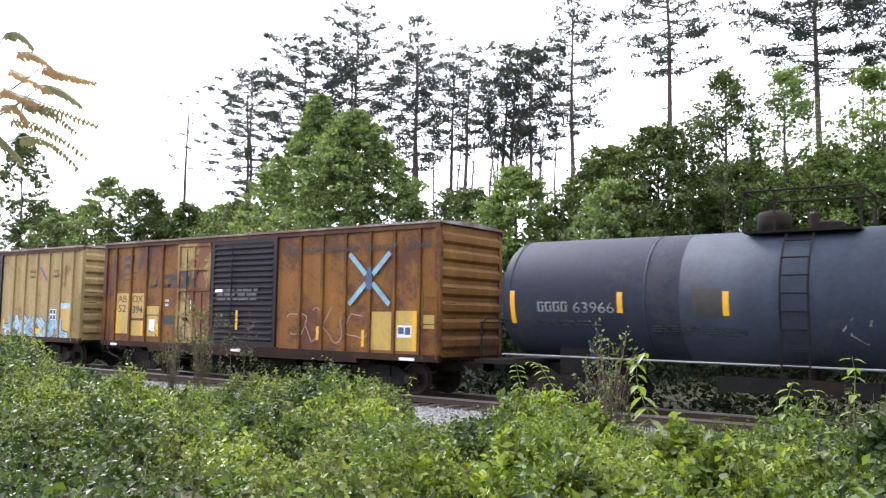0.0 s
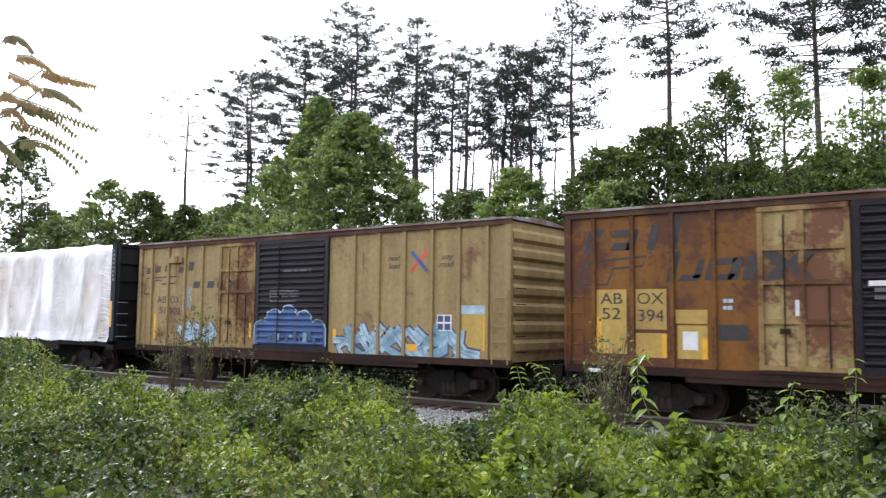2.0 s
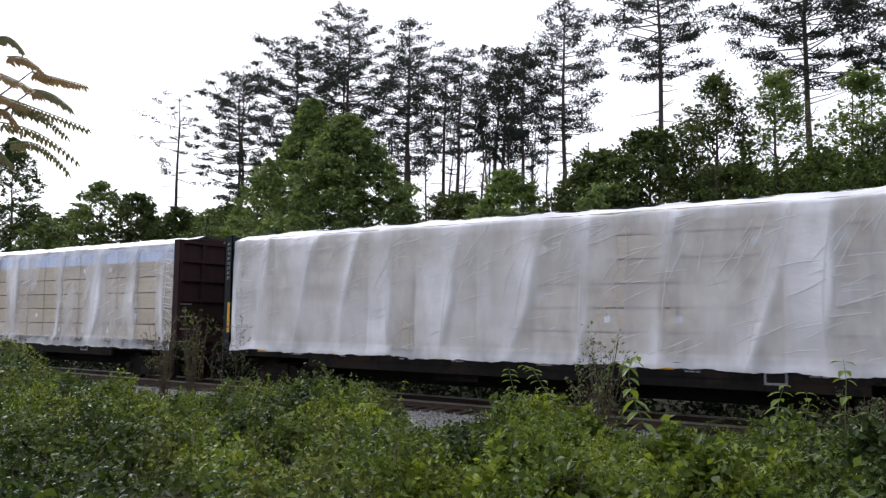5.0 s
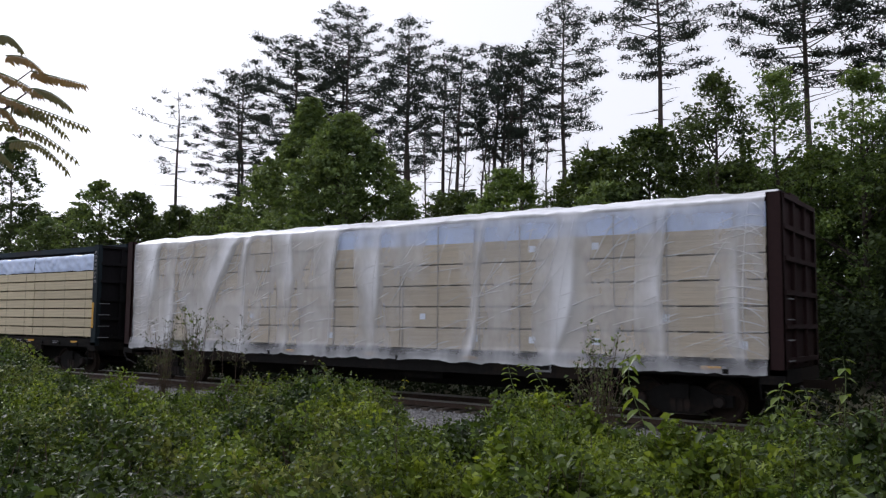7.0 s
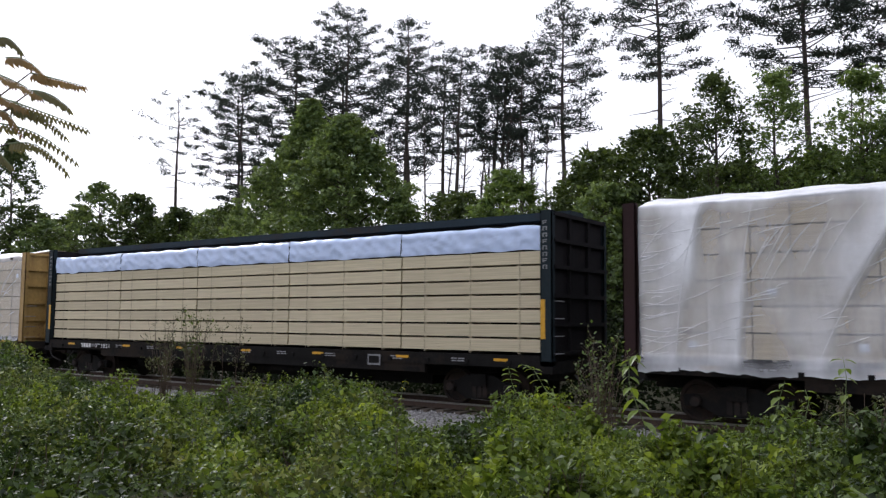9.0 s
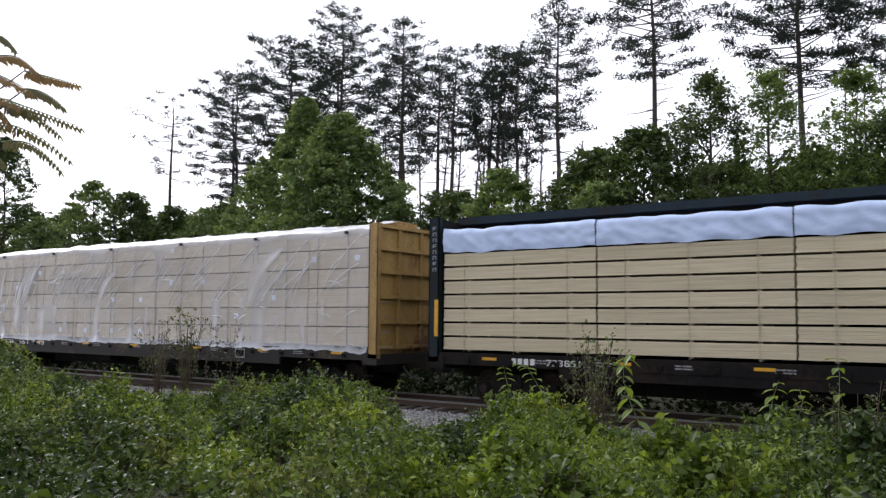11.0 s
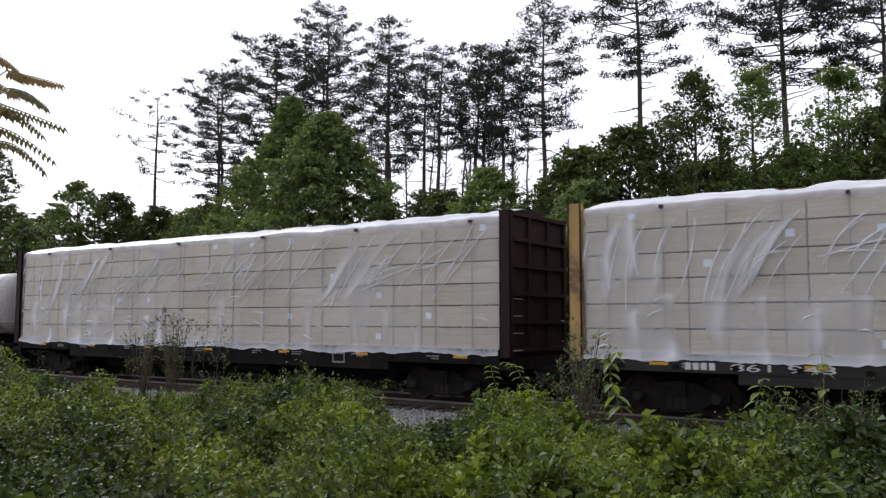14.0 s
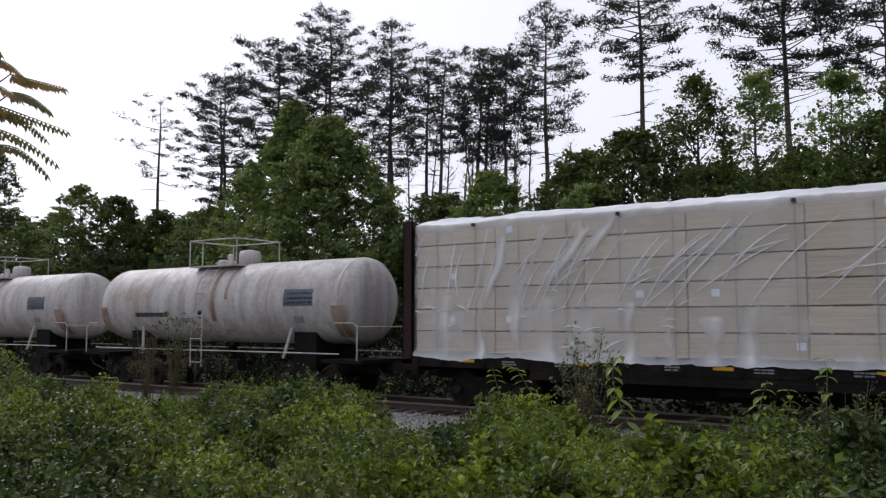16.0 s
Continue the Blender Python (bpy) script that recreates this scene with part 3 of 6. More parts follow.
def bars(car, x0, x1, z0, z1, rows, cols, material, y, rng, name="small_print"):
    """Rows of small print that is too small to read."""
    bm = bmesh.new()
    h = (z1 - z0) / rows
    for r in range(rows):
        x = x0
        while x < x1 - 0.05:
            w = min(rng.uniform(0.5, 1.3) * (x1 - x0) / cols, x1 - x)
            box(bm, x, x + w * 0.82, y - 0.003, y, z0 + r * h, z0 + r * h + h * 0.55)
            x += w
    return part(name, bm, material, car)


def curve_line(points, width, y):
    """A sprayed or painted line."""
    bm = bmesh.new()
    pts = [Vector((p[0], p[1])) for p in points]
    left, right = [], []
    for i, p in enumerate(pts):
        d = (pts[min(i + 1, len(pts) - 1)] - pts[max(i - 1, 0)]).normalized()
        nrm = Vector((-d.y, d.x)) * width / 2
        left.append(bm.verts.new((p.x + nrm.x, y, p.y + nrm.y)))
        right.append(bm.verts.new((p.x - nrm.x, y, p.y - nrm.y)))
    for i in range(len(pts) - 1):
        bm.faces.new((left[i], left[i + 1], right[i + 1], right[i]))
    return bm


def fitted(ob, x0, x1):
    """Stretches lettering to run from x0 to x1."""
    xs = [v.co.x for v in ob.data.vertices]
    a, b = min(xs), max(xs)
    for v in ob.data.vertices:
        v.co.x = x0 + (v.co.x - a) / (b - a) * (x1 - x0)
    return ob


def slanted(x0, x1, z0, z1, k):
    return [(x0, z0), (x1, z0), (x1 + k, z1), (x0 + k, z1)]


def graffiti(car, rng, x0, x1, z0, z1, n, y, fills, label):
    """A wild-style tag that nobody can read: thick bent strokes in pale paint over a wider dark outline."""
    w = (x1 - x0) / n
    for i in range(n):
        a, b = x0 + i * w - 0.35 * w, x0 + (i + 1) * w + 0.35 * w
        lo, hi = z0 + rng.uniform(0, 0.1), z1 - rng.uniform(0, 0.22)
        mid = (lo + hi) / 2 + rng.uniform(-0.12, 0.12)
        strokes = [[(rng.uniform(a, b), lo + (hi - lo) * q) for q in (0.0, 0.3, 0.65, 1.0)],
                   [(a + (b - a) * q, mid + rng.uniform(-0.4, 0.4) * (hi - lo)) for q in (0.0, 0.5, 1.0)]]
        fill = fills[i % len(fills)]
        thick = min(0.26, w * 0.5) * rng.uniform(0.75, 1.2)
        for k, pts in enumerate(strokes):
            d = 0.0006 * (i % 3) + 0.0003 * k
            part("graffiti_outline", curve_line(pts, thick + 0.11, y - 0.004 - d), M_NAVY, car)
            part("graffiti_stroke", curve_line(pts, thick, y - 0.008 - d), fill, car, label)
            part("graffiti_highlight", curve_line([(px - thick * 0.22, pz + thick * 0.18) for px, pz in pts], 0.05, y - 0.012 - d), M_BLUE, car)


def decorate_orange(car):
    y, rng = 0.066, random.Random(3)
    for word, x0, x1 in (("The", -5.92, -5.28), ("nationwide", -5.08, -2.88), ("boxcar", -2.68, -1.36), ("pool", -1.16, -0.27)):
        fitted(lettering("slogan", word, 0, 4.02, 0.36, M_INK, car, -0.006, 0.35), x0, x1)
    # crossed arrows
    cx, cz = -2.46, 3.22
    for dx, dz in ((-0.75, 0.72), (0.75, 0.72), (-0.75, -0.72), (0.75, -0.72)):
        d = Vector((dx, dz)).normalized()
        nrm = Vector((-d.y, d.x)) * 0.075
        p, q = Vector((cx, cz)) + d * 0.18, Vector((cx + dx, cz + dz))
        arrows = bmesh.new()
        arrows.faces.new([arrows.verts.new((a.x, -0.004, a.y)) for a in (p - nrm, q - nrm, q + nrm, p + nrm)])
        part("arrow_stripe", arrows, M_BLUE, car, "light blue stripe")
    part("arrow_knot", shape([(cx - 0.1, cz - 0.3), (cx + 0.1, cz - 0.3), (cx + 0.12, cz), (cx + 0.06, cz + 0.34), (cx - 0.06, cz + 0.34), (cx - 0.12, cz)], -0.004), M_NAVY, car)
    for x0, x1, z0, z1 in ((-2.40, -1.66, 1.24, 2.30), (-1.52, -0.78, 1.24, 2.33), (-0.62, -0.20, 1.86, 2.22), (-14.82, -14.08, 1.42, 2.88), (-13.86, -13.14, 1.98, 2.88), (-13.86, -13.14, 1.36, 1.90), (-12.94, -12.24, 2.12, 2.42), (-12.90, -12.24, 1.36, 2.08)):
        part("data_panel", rect(x0, x1, z0, z1, y), M_PANEL, car, "yellow data panel")
    for x0, x1, z0, z1 in ((-0.94, -0.78, 1.26, 2.32), (-2.76, -2.66, 1.30, 1.78), (-4.54, -4.44, 1.45, 1.85), (-14.82, -14.70, 1.42, 2.25), (-13.25, -13.14, 1.36, 1.88), (-12.36, -12.24, 1.36, 1.80)):
        part("reflective_stripe", rect(x0, x1, z0, z1, y - 0.006), M_STRIPE, car, "yellow reflective stripe")
    part("reflective_stripe", rect(-8.06, -7.96, 1.68, 2.30, -0.028), M_STRIPE, car)
    part("white_board", rect(-1.46, -0.96, 1.60, 1.93, y - 0.006), M_WHITE, car)
    part("board_print", rect(-1.42, -1.22, 1.70, 1.88, y - 0.011), M_NAVY, car)
    part("board_print", rect(-1.18, -1.0, 1.68, 1.88, y - 0.011), M_NAVY, car)
    for x0, x1 in ((-1.32, -0.80), (-8.28, -7.82), (-15.0, -14.6)):
        part("reflector", rect(x0, x1, 0.99, 1.07, -0.004), M_WHITE, car)
    fitted(lettering("car_number", "52", 0, 2.20, 0.38, M_INK, car, 0.058), -14.68, -14.22)
    fitted(lettering("car_number", "394", 0, 2.16, 0.38, M_INK, car, 0.058), -13.80, -13.20)
    for text, x0, x1 in (("AB", -14.72, -14.18), ("OX", -13.82, -13.2)):
        fitted(lettering("reporting_mark", text, 0, 2.55, 0.36, M_INK, car, 0.058), x0, x1)
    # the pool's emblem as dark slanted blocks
    for o in ((-15.15, -14.98, 3.72, 4.25), (-15.0, -14.72, 4.12, 4.28), (-14.5, -13.95, 3.78, 3.95), (-14.45, -13.9, 4.08, 4.24), (-14.1, -13.9, 3.78, 4.2), (-13.6, -13.42, 3.75, 4.32), (-13.1, -12.9, 3.75, 4.5),
              (-13.15, -12.95, 3.02, 3.70), (-12.9, -12.45, 3.04, 3.18), (-12.55, -12.40, 3.1, 3.5), (-12.3, -12.15, 3.05, 3.52), (-12.1, -11.75, 3.05, 3.18), (-11.8, -11.6, 3.05, 3.52), (-12.1, -11.7, 3.38, 3.52), (-11.5, -11.25, 3.05, 3.55)):
        part("emblem_block", shape(slanted(*o, 0.14), y), M_INKFADE, car)
    part("emblem_block", shape([(-11.05, 3.02), (-10.75, 3.02), (-10.55, 3.3), (-10.35, 3.02), (-10.05, 3.02), (-10.3, 3.3), (-10.05, 3.6), (-10.35, 3.6), (-10.55, 3.42), (-10.75, 3.6), (-11.05, 3.6), (-10.8, 3.3)], -0.001), M_INKFADE, car)
    line = [(-15.3, 3.0), (-15.1, 3.5), (-14.6, 3.55), (-13.6, 3.62), (-13.7, 3.4), (-14.4, 3.36), (-14.55, 3.0), (-15.3, 3.0)]
    part("emblem_outline", curve_line(line, 0.05, y - 0.002), M_INKFADE, car)
    # faded bubble lettering
    for i, (bx, bw) in enumerate(((-5.75, 0.75), (-4.95, 0.6), (-4.2, 0.7), (-3.35, 0.75))):
        pts = [(bx + bw * 0.5 * (1 - math.cos(a) * (1 + 0.25 * math.sin(3 * a + i))), 1.9 + 0.42 * math.sin(a) * (1 + 0.3 * math.cos(2 * a + i * 2))) for a in [math.pi * 1.7 * k / 22 + 0.4 + i for k in range(23)]]
        part("faded_tag", curve_line(pts, 0.035, y - 0.003), M_LILAC, car)
    bars(car, -11.9, -11.64, 2.42, 2.72, 2, 2, M_PALE, y, rng, "sticker")
    part("sticker", rect(-12.78, -12.45, 1.55, 1.95, y - 0.006), M_WHITE, car)
    part("dark_patch", rect(-12.0, -11.4, 1.78, 2.10, y), M_INK, car)
    part("sticker", rect(-10.45, -10.25, 2.30, 2.62, 0.03), M_WHITE, car)
    bars(car, -9.0, -7.0, 2.62, 3.05, 3, 4, M_FAINT, -0.03, rng)
    part("sticker", rect(-9.1, -8.75, 2.88, 2.98, -0.03), M_WHITE, car)


M_INKFADE = plain("faded_black_lettering", (0.0275, 0.02365, 0.0231), 0.65, 0.35)


def decorate_yellow(car):
    y, rng = 0.066, random.Random(8)
    fitted(lettering("slogan", "next", 0, 3.76, 0.22, M_INKFADE, car, y - 0.004, 0.3), -4.00, -3.55)
    fitted(lettering("slogan", "load", 0, 3.54, 0.22, M_INKFADE, car, y - 0.004, 0.3), -3.98, -3.56)
    fitted(lettering("slogan", "any", 0, 3.74, 0.22, M_INKFADE, car, y - 0.004, 0.3), -2.16, -1.78)
    fitted(lettering("slogan", "road", 0, 3.54, 0.22, M_INKFADE, car, y - 0.004, 0.3), -2.24, -1.76)
    cx, cz = -2.92, 3.72
    for k, m in ((1, M_RED), (-1, M_DEEPBLUE)):
        part("crossed_arrow", curve_line([(cx - 0.27, cz - 0.27 * k), (cx + 0.27, cz + 0.27 * k)], 0.11, y - (0.002 if k > 0 else 0.004)), m, car)
    # emblem
    for x0, z0, h in ((-15.28, 3.66, 0.22), (-14.72, 3.70, 0.22), (-14.2, 3.72, 0.22), (-13.42, 3.66, 0.2), (-12.88, 3.72, 0.3)):
        part("emblem_block", shape(slanted(x0, x0 + 0.26, z0, z0 + h, 0.06), y), M_INK, car)
    for x0 in (-12.6, -11.85, -11.35):
        part("emblem_block", shape(slanted(x0, x0 + 0.34, 3.12, 3.34, 0.05), y), M_INK, car)
    part("emblem_block", shape([(-10.75, 3.1), (-10.62, 3.1), (-10.52, 3.2), (-10.42, 3.1), (-10.28, 3.1), (-10.42, 3.24), (-10.28, 3.36), (-10.42, 3.36), (-10.52, 3.28), (-10.62, 3.36), (-10.75, 3.36), (-10.6, 3.24)], 0.03), M_INK, car)
    part("emblem_outline", curve_line([(-15.35, 2.95), (-15.2, 3.5), (-13.45, 3.54), (-13.55, 3.3), (-14.35, 3.28), (-14.3, 3.42), (-14.75, 3.42), (-14.85, 2.95), (-15.35, 2.95)], 0.05, y - 0.002), M_INK, car)
    for text, x0, x1 in (("AB", -14.56, -14.04), ("OX", -13.8, -13.28)):
        fitted(lettering("reporting_mark", text, 0, 2.62, 0.34, M_INKFADE, car, y - 0.003), x0, x1)
    fitted(lettering("car_number", "51", 0, 2.26, 0.32, M_INKFADE, car, y - 0.003), -14.42, -14.06)
    fitted(lettering("car_number", "903", 0, 2.24, 0.32, M_INKFADE, car, y - 0.003), -13.84, -13.25)
    for x0, x1, z0, z1, yy in ((-14.70, -14.58, 1.40, 2.25, y), (-12.66, -12.55, 1.40, 1.82, y), (-9.62, -9.50, 1.52, 1.98, 0.0), (-0.84, -0.70, 1.36, 2.28, y), (-6.05, -5.93, 1.45, 1.85, y), (-4.15, -4.03, 1.38, 1.85, y)):
        part("reflective_stripe", rect(x0, x1, z0, z1, yy - 0.006), M_STRIPE, car, "yellow reflective stripe")
    part("data_panel", rect(-1.50, -0.78, 1.38, 2.30, y), M_PANEL, car, "yellow data panel")
    part("data_panel", rect(-1.55, -0.76, 2.30, 2.52, y), M_PALE, car)
    part("data_panel", rect(-14.5, -14.0, 1.45, 1.8, y), M_DOOR_RUST, car)
    part("data_panel", rect(-13.7, -13.1, 1.55, 1.85, y), M_DOOR_RUST, car)
    part("white_board", rect(-2.30, -1.82, 1.85, 2.28, y - 0.008), M_WHITE, car)
    for a, b in ((-2.27, 2.09), (-2.04, 2.09), (-2.27, 1.88), (-2.04, 1.88)):
        part("board_print", rect(a, a + 0.18, b, b + 0.16, y - 0.013), M_NAVY, car)
    # cloud-shaped tag over the black door
    lobes = ((-9.05, 1.70, 0.36), (-8.5, 2.02, 0.38), (-7.85, 2.16, 0.36), (-7.2, 2.02, 0.34), (-6.62, 1.75, 0.34))

    def cloud_top(x, grow):
        return max([bz + math.sqrt((r + grow) ** 2 - (x - bx) ** 2) for bx, bz, r in lobes if abs(x - bx) < r + grow] + [1.5 + grow])

    step = (4.56 - 1.18 - 0.3) / 17

    def louvre_face(z):
        k = (z - 1.33) / step % 1.0
        for (k0, y0), (k1, y1) in (((0, 0.03), (0.35, -0.028)), ((0.35, -0.028), (0.6, -0.02)), ((0.6, -0.02), (0.72, 0.03)), ((0.72, 0.03), (1.0, 0.03))):
            if k <= k1:
                return y0 + (y1 - y0) * (k - k0) / (k1 - k0)
        return 0.03

    def cloud(grow, off):
        bm, x0, x1, n = bmesh.new(), -9.34 - grow, -6.30 + grow, 90
        levels = sorted([1.33 + step * (i + k) for i in range(8) for k in (0.001, 0.175, 0.35, 0.6, 0.72, 0.86)])
        cols = []
        for k in range(n + 1):
            x = x0 + (x1 - x0) * k / n
            top = cloud_top(x, grow)
            inside = -9.22 < x < -6.39
            cols.append([bm.verts.new((x, (louvre_face(min(z, top)) if inside else -0.012) - off, min(z, top))) for z in levels])
        for a, b in zip(cols, cols[1:]):
            for j in range(len(levels) - 1):
                if a[j + 1].co.z - a[j].co.z > 1e-4 and b[j + 1].co.z - b[j].co.z > 1e-4:
                    bm.faces.new((a[j], b[j], b[j + 1], a[j + 1]))
        bmesh.ops.delete(bm, geom=[v for v in bm.verts if not v.link_faces], context="VERTS")
        return bm
    for grow, off, m, nm in ((0.04, 0.006, M_PALE, "tag_outline"), (0.0, 0.010, M_DEEPBLUE, "blue_tag")):
        part(nm, cloud(grow, off), m, car, "blue cloud-shaped graffiti" if m is M_DEEPBLUE else "")
    for i in range(12):
        x = -8.9 + i * 0.19
        part("tag_shade", rect(x, x + rng.uniform(0.08, 0.2), 1.38 + rng.uniform(0, 0.2), 1.55 + rng.uniform(0, 0.25), -0.040, 0.002), M_NAVY if i % 3 else M_BLUE, car)
    # long wild tag and its shadows
    r2 = random.Random(21)
    graffiti(car, r2, -5.85, -1.1, 1.05, 2.05, 10, y - 0.002, (M_PALE, M_BLUE, M_PALE), "pale blue wild-style graffiti")
    graffiti(car, r2, -13.1, -11.5, 1.25, 2.1, 3, y - 0.002, (M_PALE, M_PALE), "pale blue wild-style graffiti")
    part("graffiti_accent", rect(-3.3, -2.95, 1.30, 1.48, y - 0.016), M_STRIPE, car)
    for k in range(7):
        zz = 2.5 + 0.1 * k
        pts = [(-13.12 + 0.075 * i + r2.uniform(-0.03, 0.03), zz + (0.09 if i % 2 else -0.06) + r2.uniform(-0.05, 0.05)) for i in range(7)]
        part("faded_tag", curve_line(pts, 0.035, y - 0.006 - 0.001 * k), M_PALE, car)
    part("roof_hanger", boxes((-13.95, -13.1, -0.06, 0.07, 4.0, 4.18)), M_YELLOW, car)
    r3 = random.Random(31)
    for x0, x1, z0 in ((-13.32, -13.24, 2.75), (-13.2, -13.13, 2.5), (-13.62, -13.55, 3.1), (-13.46, -13.41, 2.9), (-4.9, -4.84, 3.3), (-1.28, -1.22, 3.1), (-14.7, -14.65, 3.5)):
        x0, x1 = x0 - 0.05, x1 + 0.05
        part("rust_streak", shape([(x0, 4.02), (x1, 4.02), (x1 - 0.015, (z0 + 4) / 2), ((x0 + x1) / 2 + r3.uniform(-0.02, 0.02), z0), (x0 + 0.015, (z0 + 3.7) / 2)], y - 0.012, 0.003), M_STREAK, car)
    part("hanger_pin", boxes((-13.42, -13.26, -0.12, -0.06, 4.05, 4.22)), M_DOOR_RUST, car)
    bars(car, -8.7, -7.4, 2.78, 3.02, 3, 3, M_FAINT, -0.03, rng)
    bars(car, -8.1, -6.9, 3.55, 3.68, 1, 3, M_FAINT, -0.03, rng)
    line = [(-8.65, 2.66), (-7.55, 2.66), (-7.55, 2.98), (-8.65, 2.98), (-8.65, 2.66)]
    part("print_frame", curve_line(line, 0.02, -0.032), M_GREYPAINT, car)


def tank_car(label, place, length, radius, axis_z, paint, middle_paint, fittings, dome_x, dome_off):
    car = thing("tank_car", label, "tank car", "cars of the freight train")
    CARS.append((car, place))
    L, r = length, radius
    dome = [(0.0, 0.02), (0.02, 0.35), (0.07, 0.62), (0.16, 0.86), (0.30, 0.96), (0.5, 1.0)]
    prof = [(-a, k * r) for a, k in dome] + [(-L + a, k * r) for a, k in dome[::-1]]
    tank = part("tank", shift(lathe(bmesh.new(), prof, 56), 0, MID, axis_z), paint, car, "", True)
    for x in (-0.52, -L * 0.28, -L * 0.72, -L + 0.52):
        part("weld_band", shift(lathe(bmesh.new(), [(x - 0.03, r), (x - 0.03, r + 0.006), (x + 0.03, r + 0.006), (x + 0.03, r)], 56), 0, MID, axis_z), paint, tank, "", True)
    if middle_paint:
        part("repainted_band", shift(lathe(bmesh.new(), [(dome_x + 2.5, r), (dome_x + 2.5, r + 0.005), (dome_x - 2.4, r + 0.005), (dome_x - 2.4, r)], 56), 0, MID, axis_z), middle_paint, tank, "bluish sooty band", True)
    top = axis_z + r
    part("pressure_dome", shift(lathe(bmesh.new(), [(top - 0.05, 0.36), (top + 0.32, 0.36), (top + 0.42, 0.31), (top + 0.46, 0.12)], 24, "z"), dome_x + dome_off, MID), fittings, car, "", True)
    part("manway", shift(lathe(bmesh.new(), [(top - 0.05, 0.32), (top + 0.12, 0.32), (top + 0.16, 0.26)], 20, "z"), dome_x - dome_off * 0.5, MID), fittings, car)
    part("valve", shift(lathe(bmesh.new(), [(top - 0.05, 0.1), (top + 0.3, 0.1), (top + 0.34, 0.05)], 12, "z"), dome_x + 0.15, MID - 0.3), fittings, car)
    a, b = dome_x - 1.15, dome_x + 1.15
    for y0, y1 in ((MID - 0.95, MID - 0.45), (MID + 0.45, MID + 0.95)):
        part("walkway", boxes((a, b, y0, y1, top - 0.12, top - 0.07)), fittings, car)
    for y in (MID - 0.95, MID + 0.95):
        rail_bm = bmesh.new()
        for x in (a, b):
            tube(rail_bm, [(x, y, top - 0.1), (x, y, top + 0.78)], 0.024)
        tube(rail_bm, [(a, y, top + 0.78), (b, y, top + 0.78)], 0.024)
        if y < MID:
            tube(rail_bm, [((a + b) / 2 - 0.5, y, top - 0.1), ((a + b) / 2 - 0.5, y, top + 0.78)], 0.024)
        part("safety_rail", rail_bm, fittings, car)
    for x in (a, b):
        part("safety_rail", bar([(x, MID - 0.95, top + 0.78), (x, MID + 0.95, top + 0.78)], 0.024), fittings, car)
    bm = bmesh.new()
    side = [(dome_x + dx, MID - (r + 0.12) * math.cos(t), axis_z + (r + 0.12) * math.sin(t)) for dx in (0,) for t in [radians(d) for d in (-10, 10, 30, 48, 58)]]
    for dx in (-0.27, 0.27):
        tube(bm, [(dome_x + dx, 0.02, 0.75), (dome_x + dx, 0.0, axis_z - 0.4)] + [(p[0] + dx, p[1], p[2]) for p in side], 0.022)
    for i in range(9):
        z = 0.9 + i * 0.37
        k = (z - axis_z) / (r + 0.12)
        yy = 0.0 if z < axis_z else MID - (r + 0.12) * math.sqrt(max(0.0, 1 - k * k))
        tube(bm, [(dome_x - 0.27, yy, z), (dome_x + 0.27, yy, z)], 0.018)
    part("ladder", bm, fittings, car)
    for y in (0.12, 2 * MID - 0.12):
        part("side_handrail", bar([(-0.3, y, 1.28), (-L + 0.3, y, 1.28)], 0.022), fittings if not middle_paint else M_GREYPAINT, car)
    for x in (-0.1, -L + 0.1):
        s = 1 if x > -1 else -1
        part("end_platform", boxes((x - 0.9, x + 0.6 * s if s > 0 else x + 0.9, 0.15, 2 * MID - 0.15, 1.02, 1.12) if s > 0 else (x - 0.6, x + 0.9, 0.15, 2 * MID - 0.15, 1.02, 1.12)), M_DARK, car)
        part("end_handrail", bar([(x + s * 0.45, 0.15, 1.1), (x + s * 0.45, 0.15, 2.05), (x + s * 0.3, 0.15, 2.15), (x - s * 0.35, 0.1, 2.15)], 0.022), fittings, car)
        part("end_handrail", bar([(x + s * 0.5, 0.15, 2.05), (x + s * 0.5, 2 * MID - 0.15, 2.05)], 0.022), fittings, car)
        part("saddle", boxes((x - s * 2.0 - 0.45, x - s * 2.0 + 0.45, MID - 0.9, MID + 0.9, 0.8, axis_z - r * 0.72)), M_DARK, car)
        part("brace", bar([(x - s * 2.6, 0.35, 1.1), (x - s * 2.4, 0.5, axis_z - r * 0.62)], 0.05), paint, car)
        part("stub_sill", boxes((x - s * 3.2, x + 0.4 * s, MID - 0.3, MID + 0.3, 0.7, 1.05) if s > 0 else (x - 0.4, x + 3.2, MID - 0.3, MID + 0.3, 0.7, 1.05)), M_DARK, car)
        coupler(car, x + s * 0.4, s)
        truck(car, x - s * 1.9)
    part("bottom_outlet", shift(lathe(bmesh.new(), [(0.75, 0.16), (axis_z - r + 0.1, 0.16)], 14, "z"), dome_x, MID), M_DARK, car)
    part("brake_rigging", boxes((-L * 0.62, -L * 0.40, 0.5, 0.9, 0.66, 0.98)), M_DARK, car)
    return car


def on_tank(r, axis_z, x0, x1, z0, z1, grow=0.008, n=6):
    """A patch that hugs the tank's near flank."""
    bm = bmesh.new()
    rows = []
    for i in range(n + 1):
        z = z0 + (z1 - z0) * i / n
        yy = MID - math.sqrt(max(0, (r + grow) ** 2 - (z - axis_z) ** 2))
        rows.append([bm.verts.new((x, yy, z)) for x in (x0, x1)])
    for a, b in zip(rows, rows[1:]):
        bm.faces.new((a[0], a[1], b[1], b[0]))
    return bm


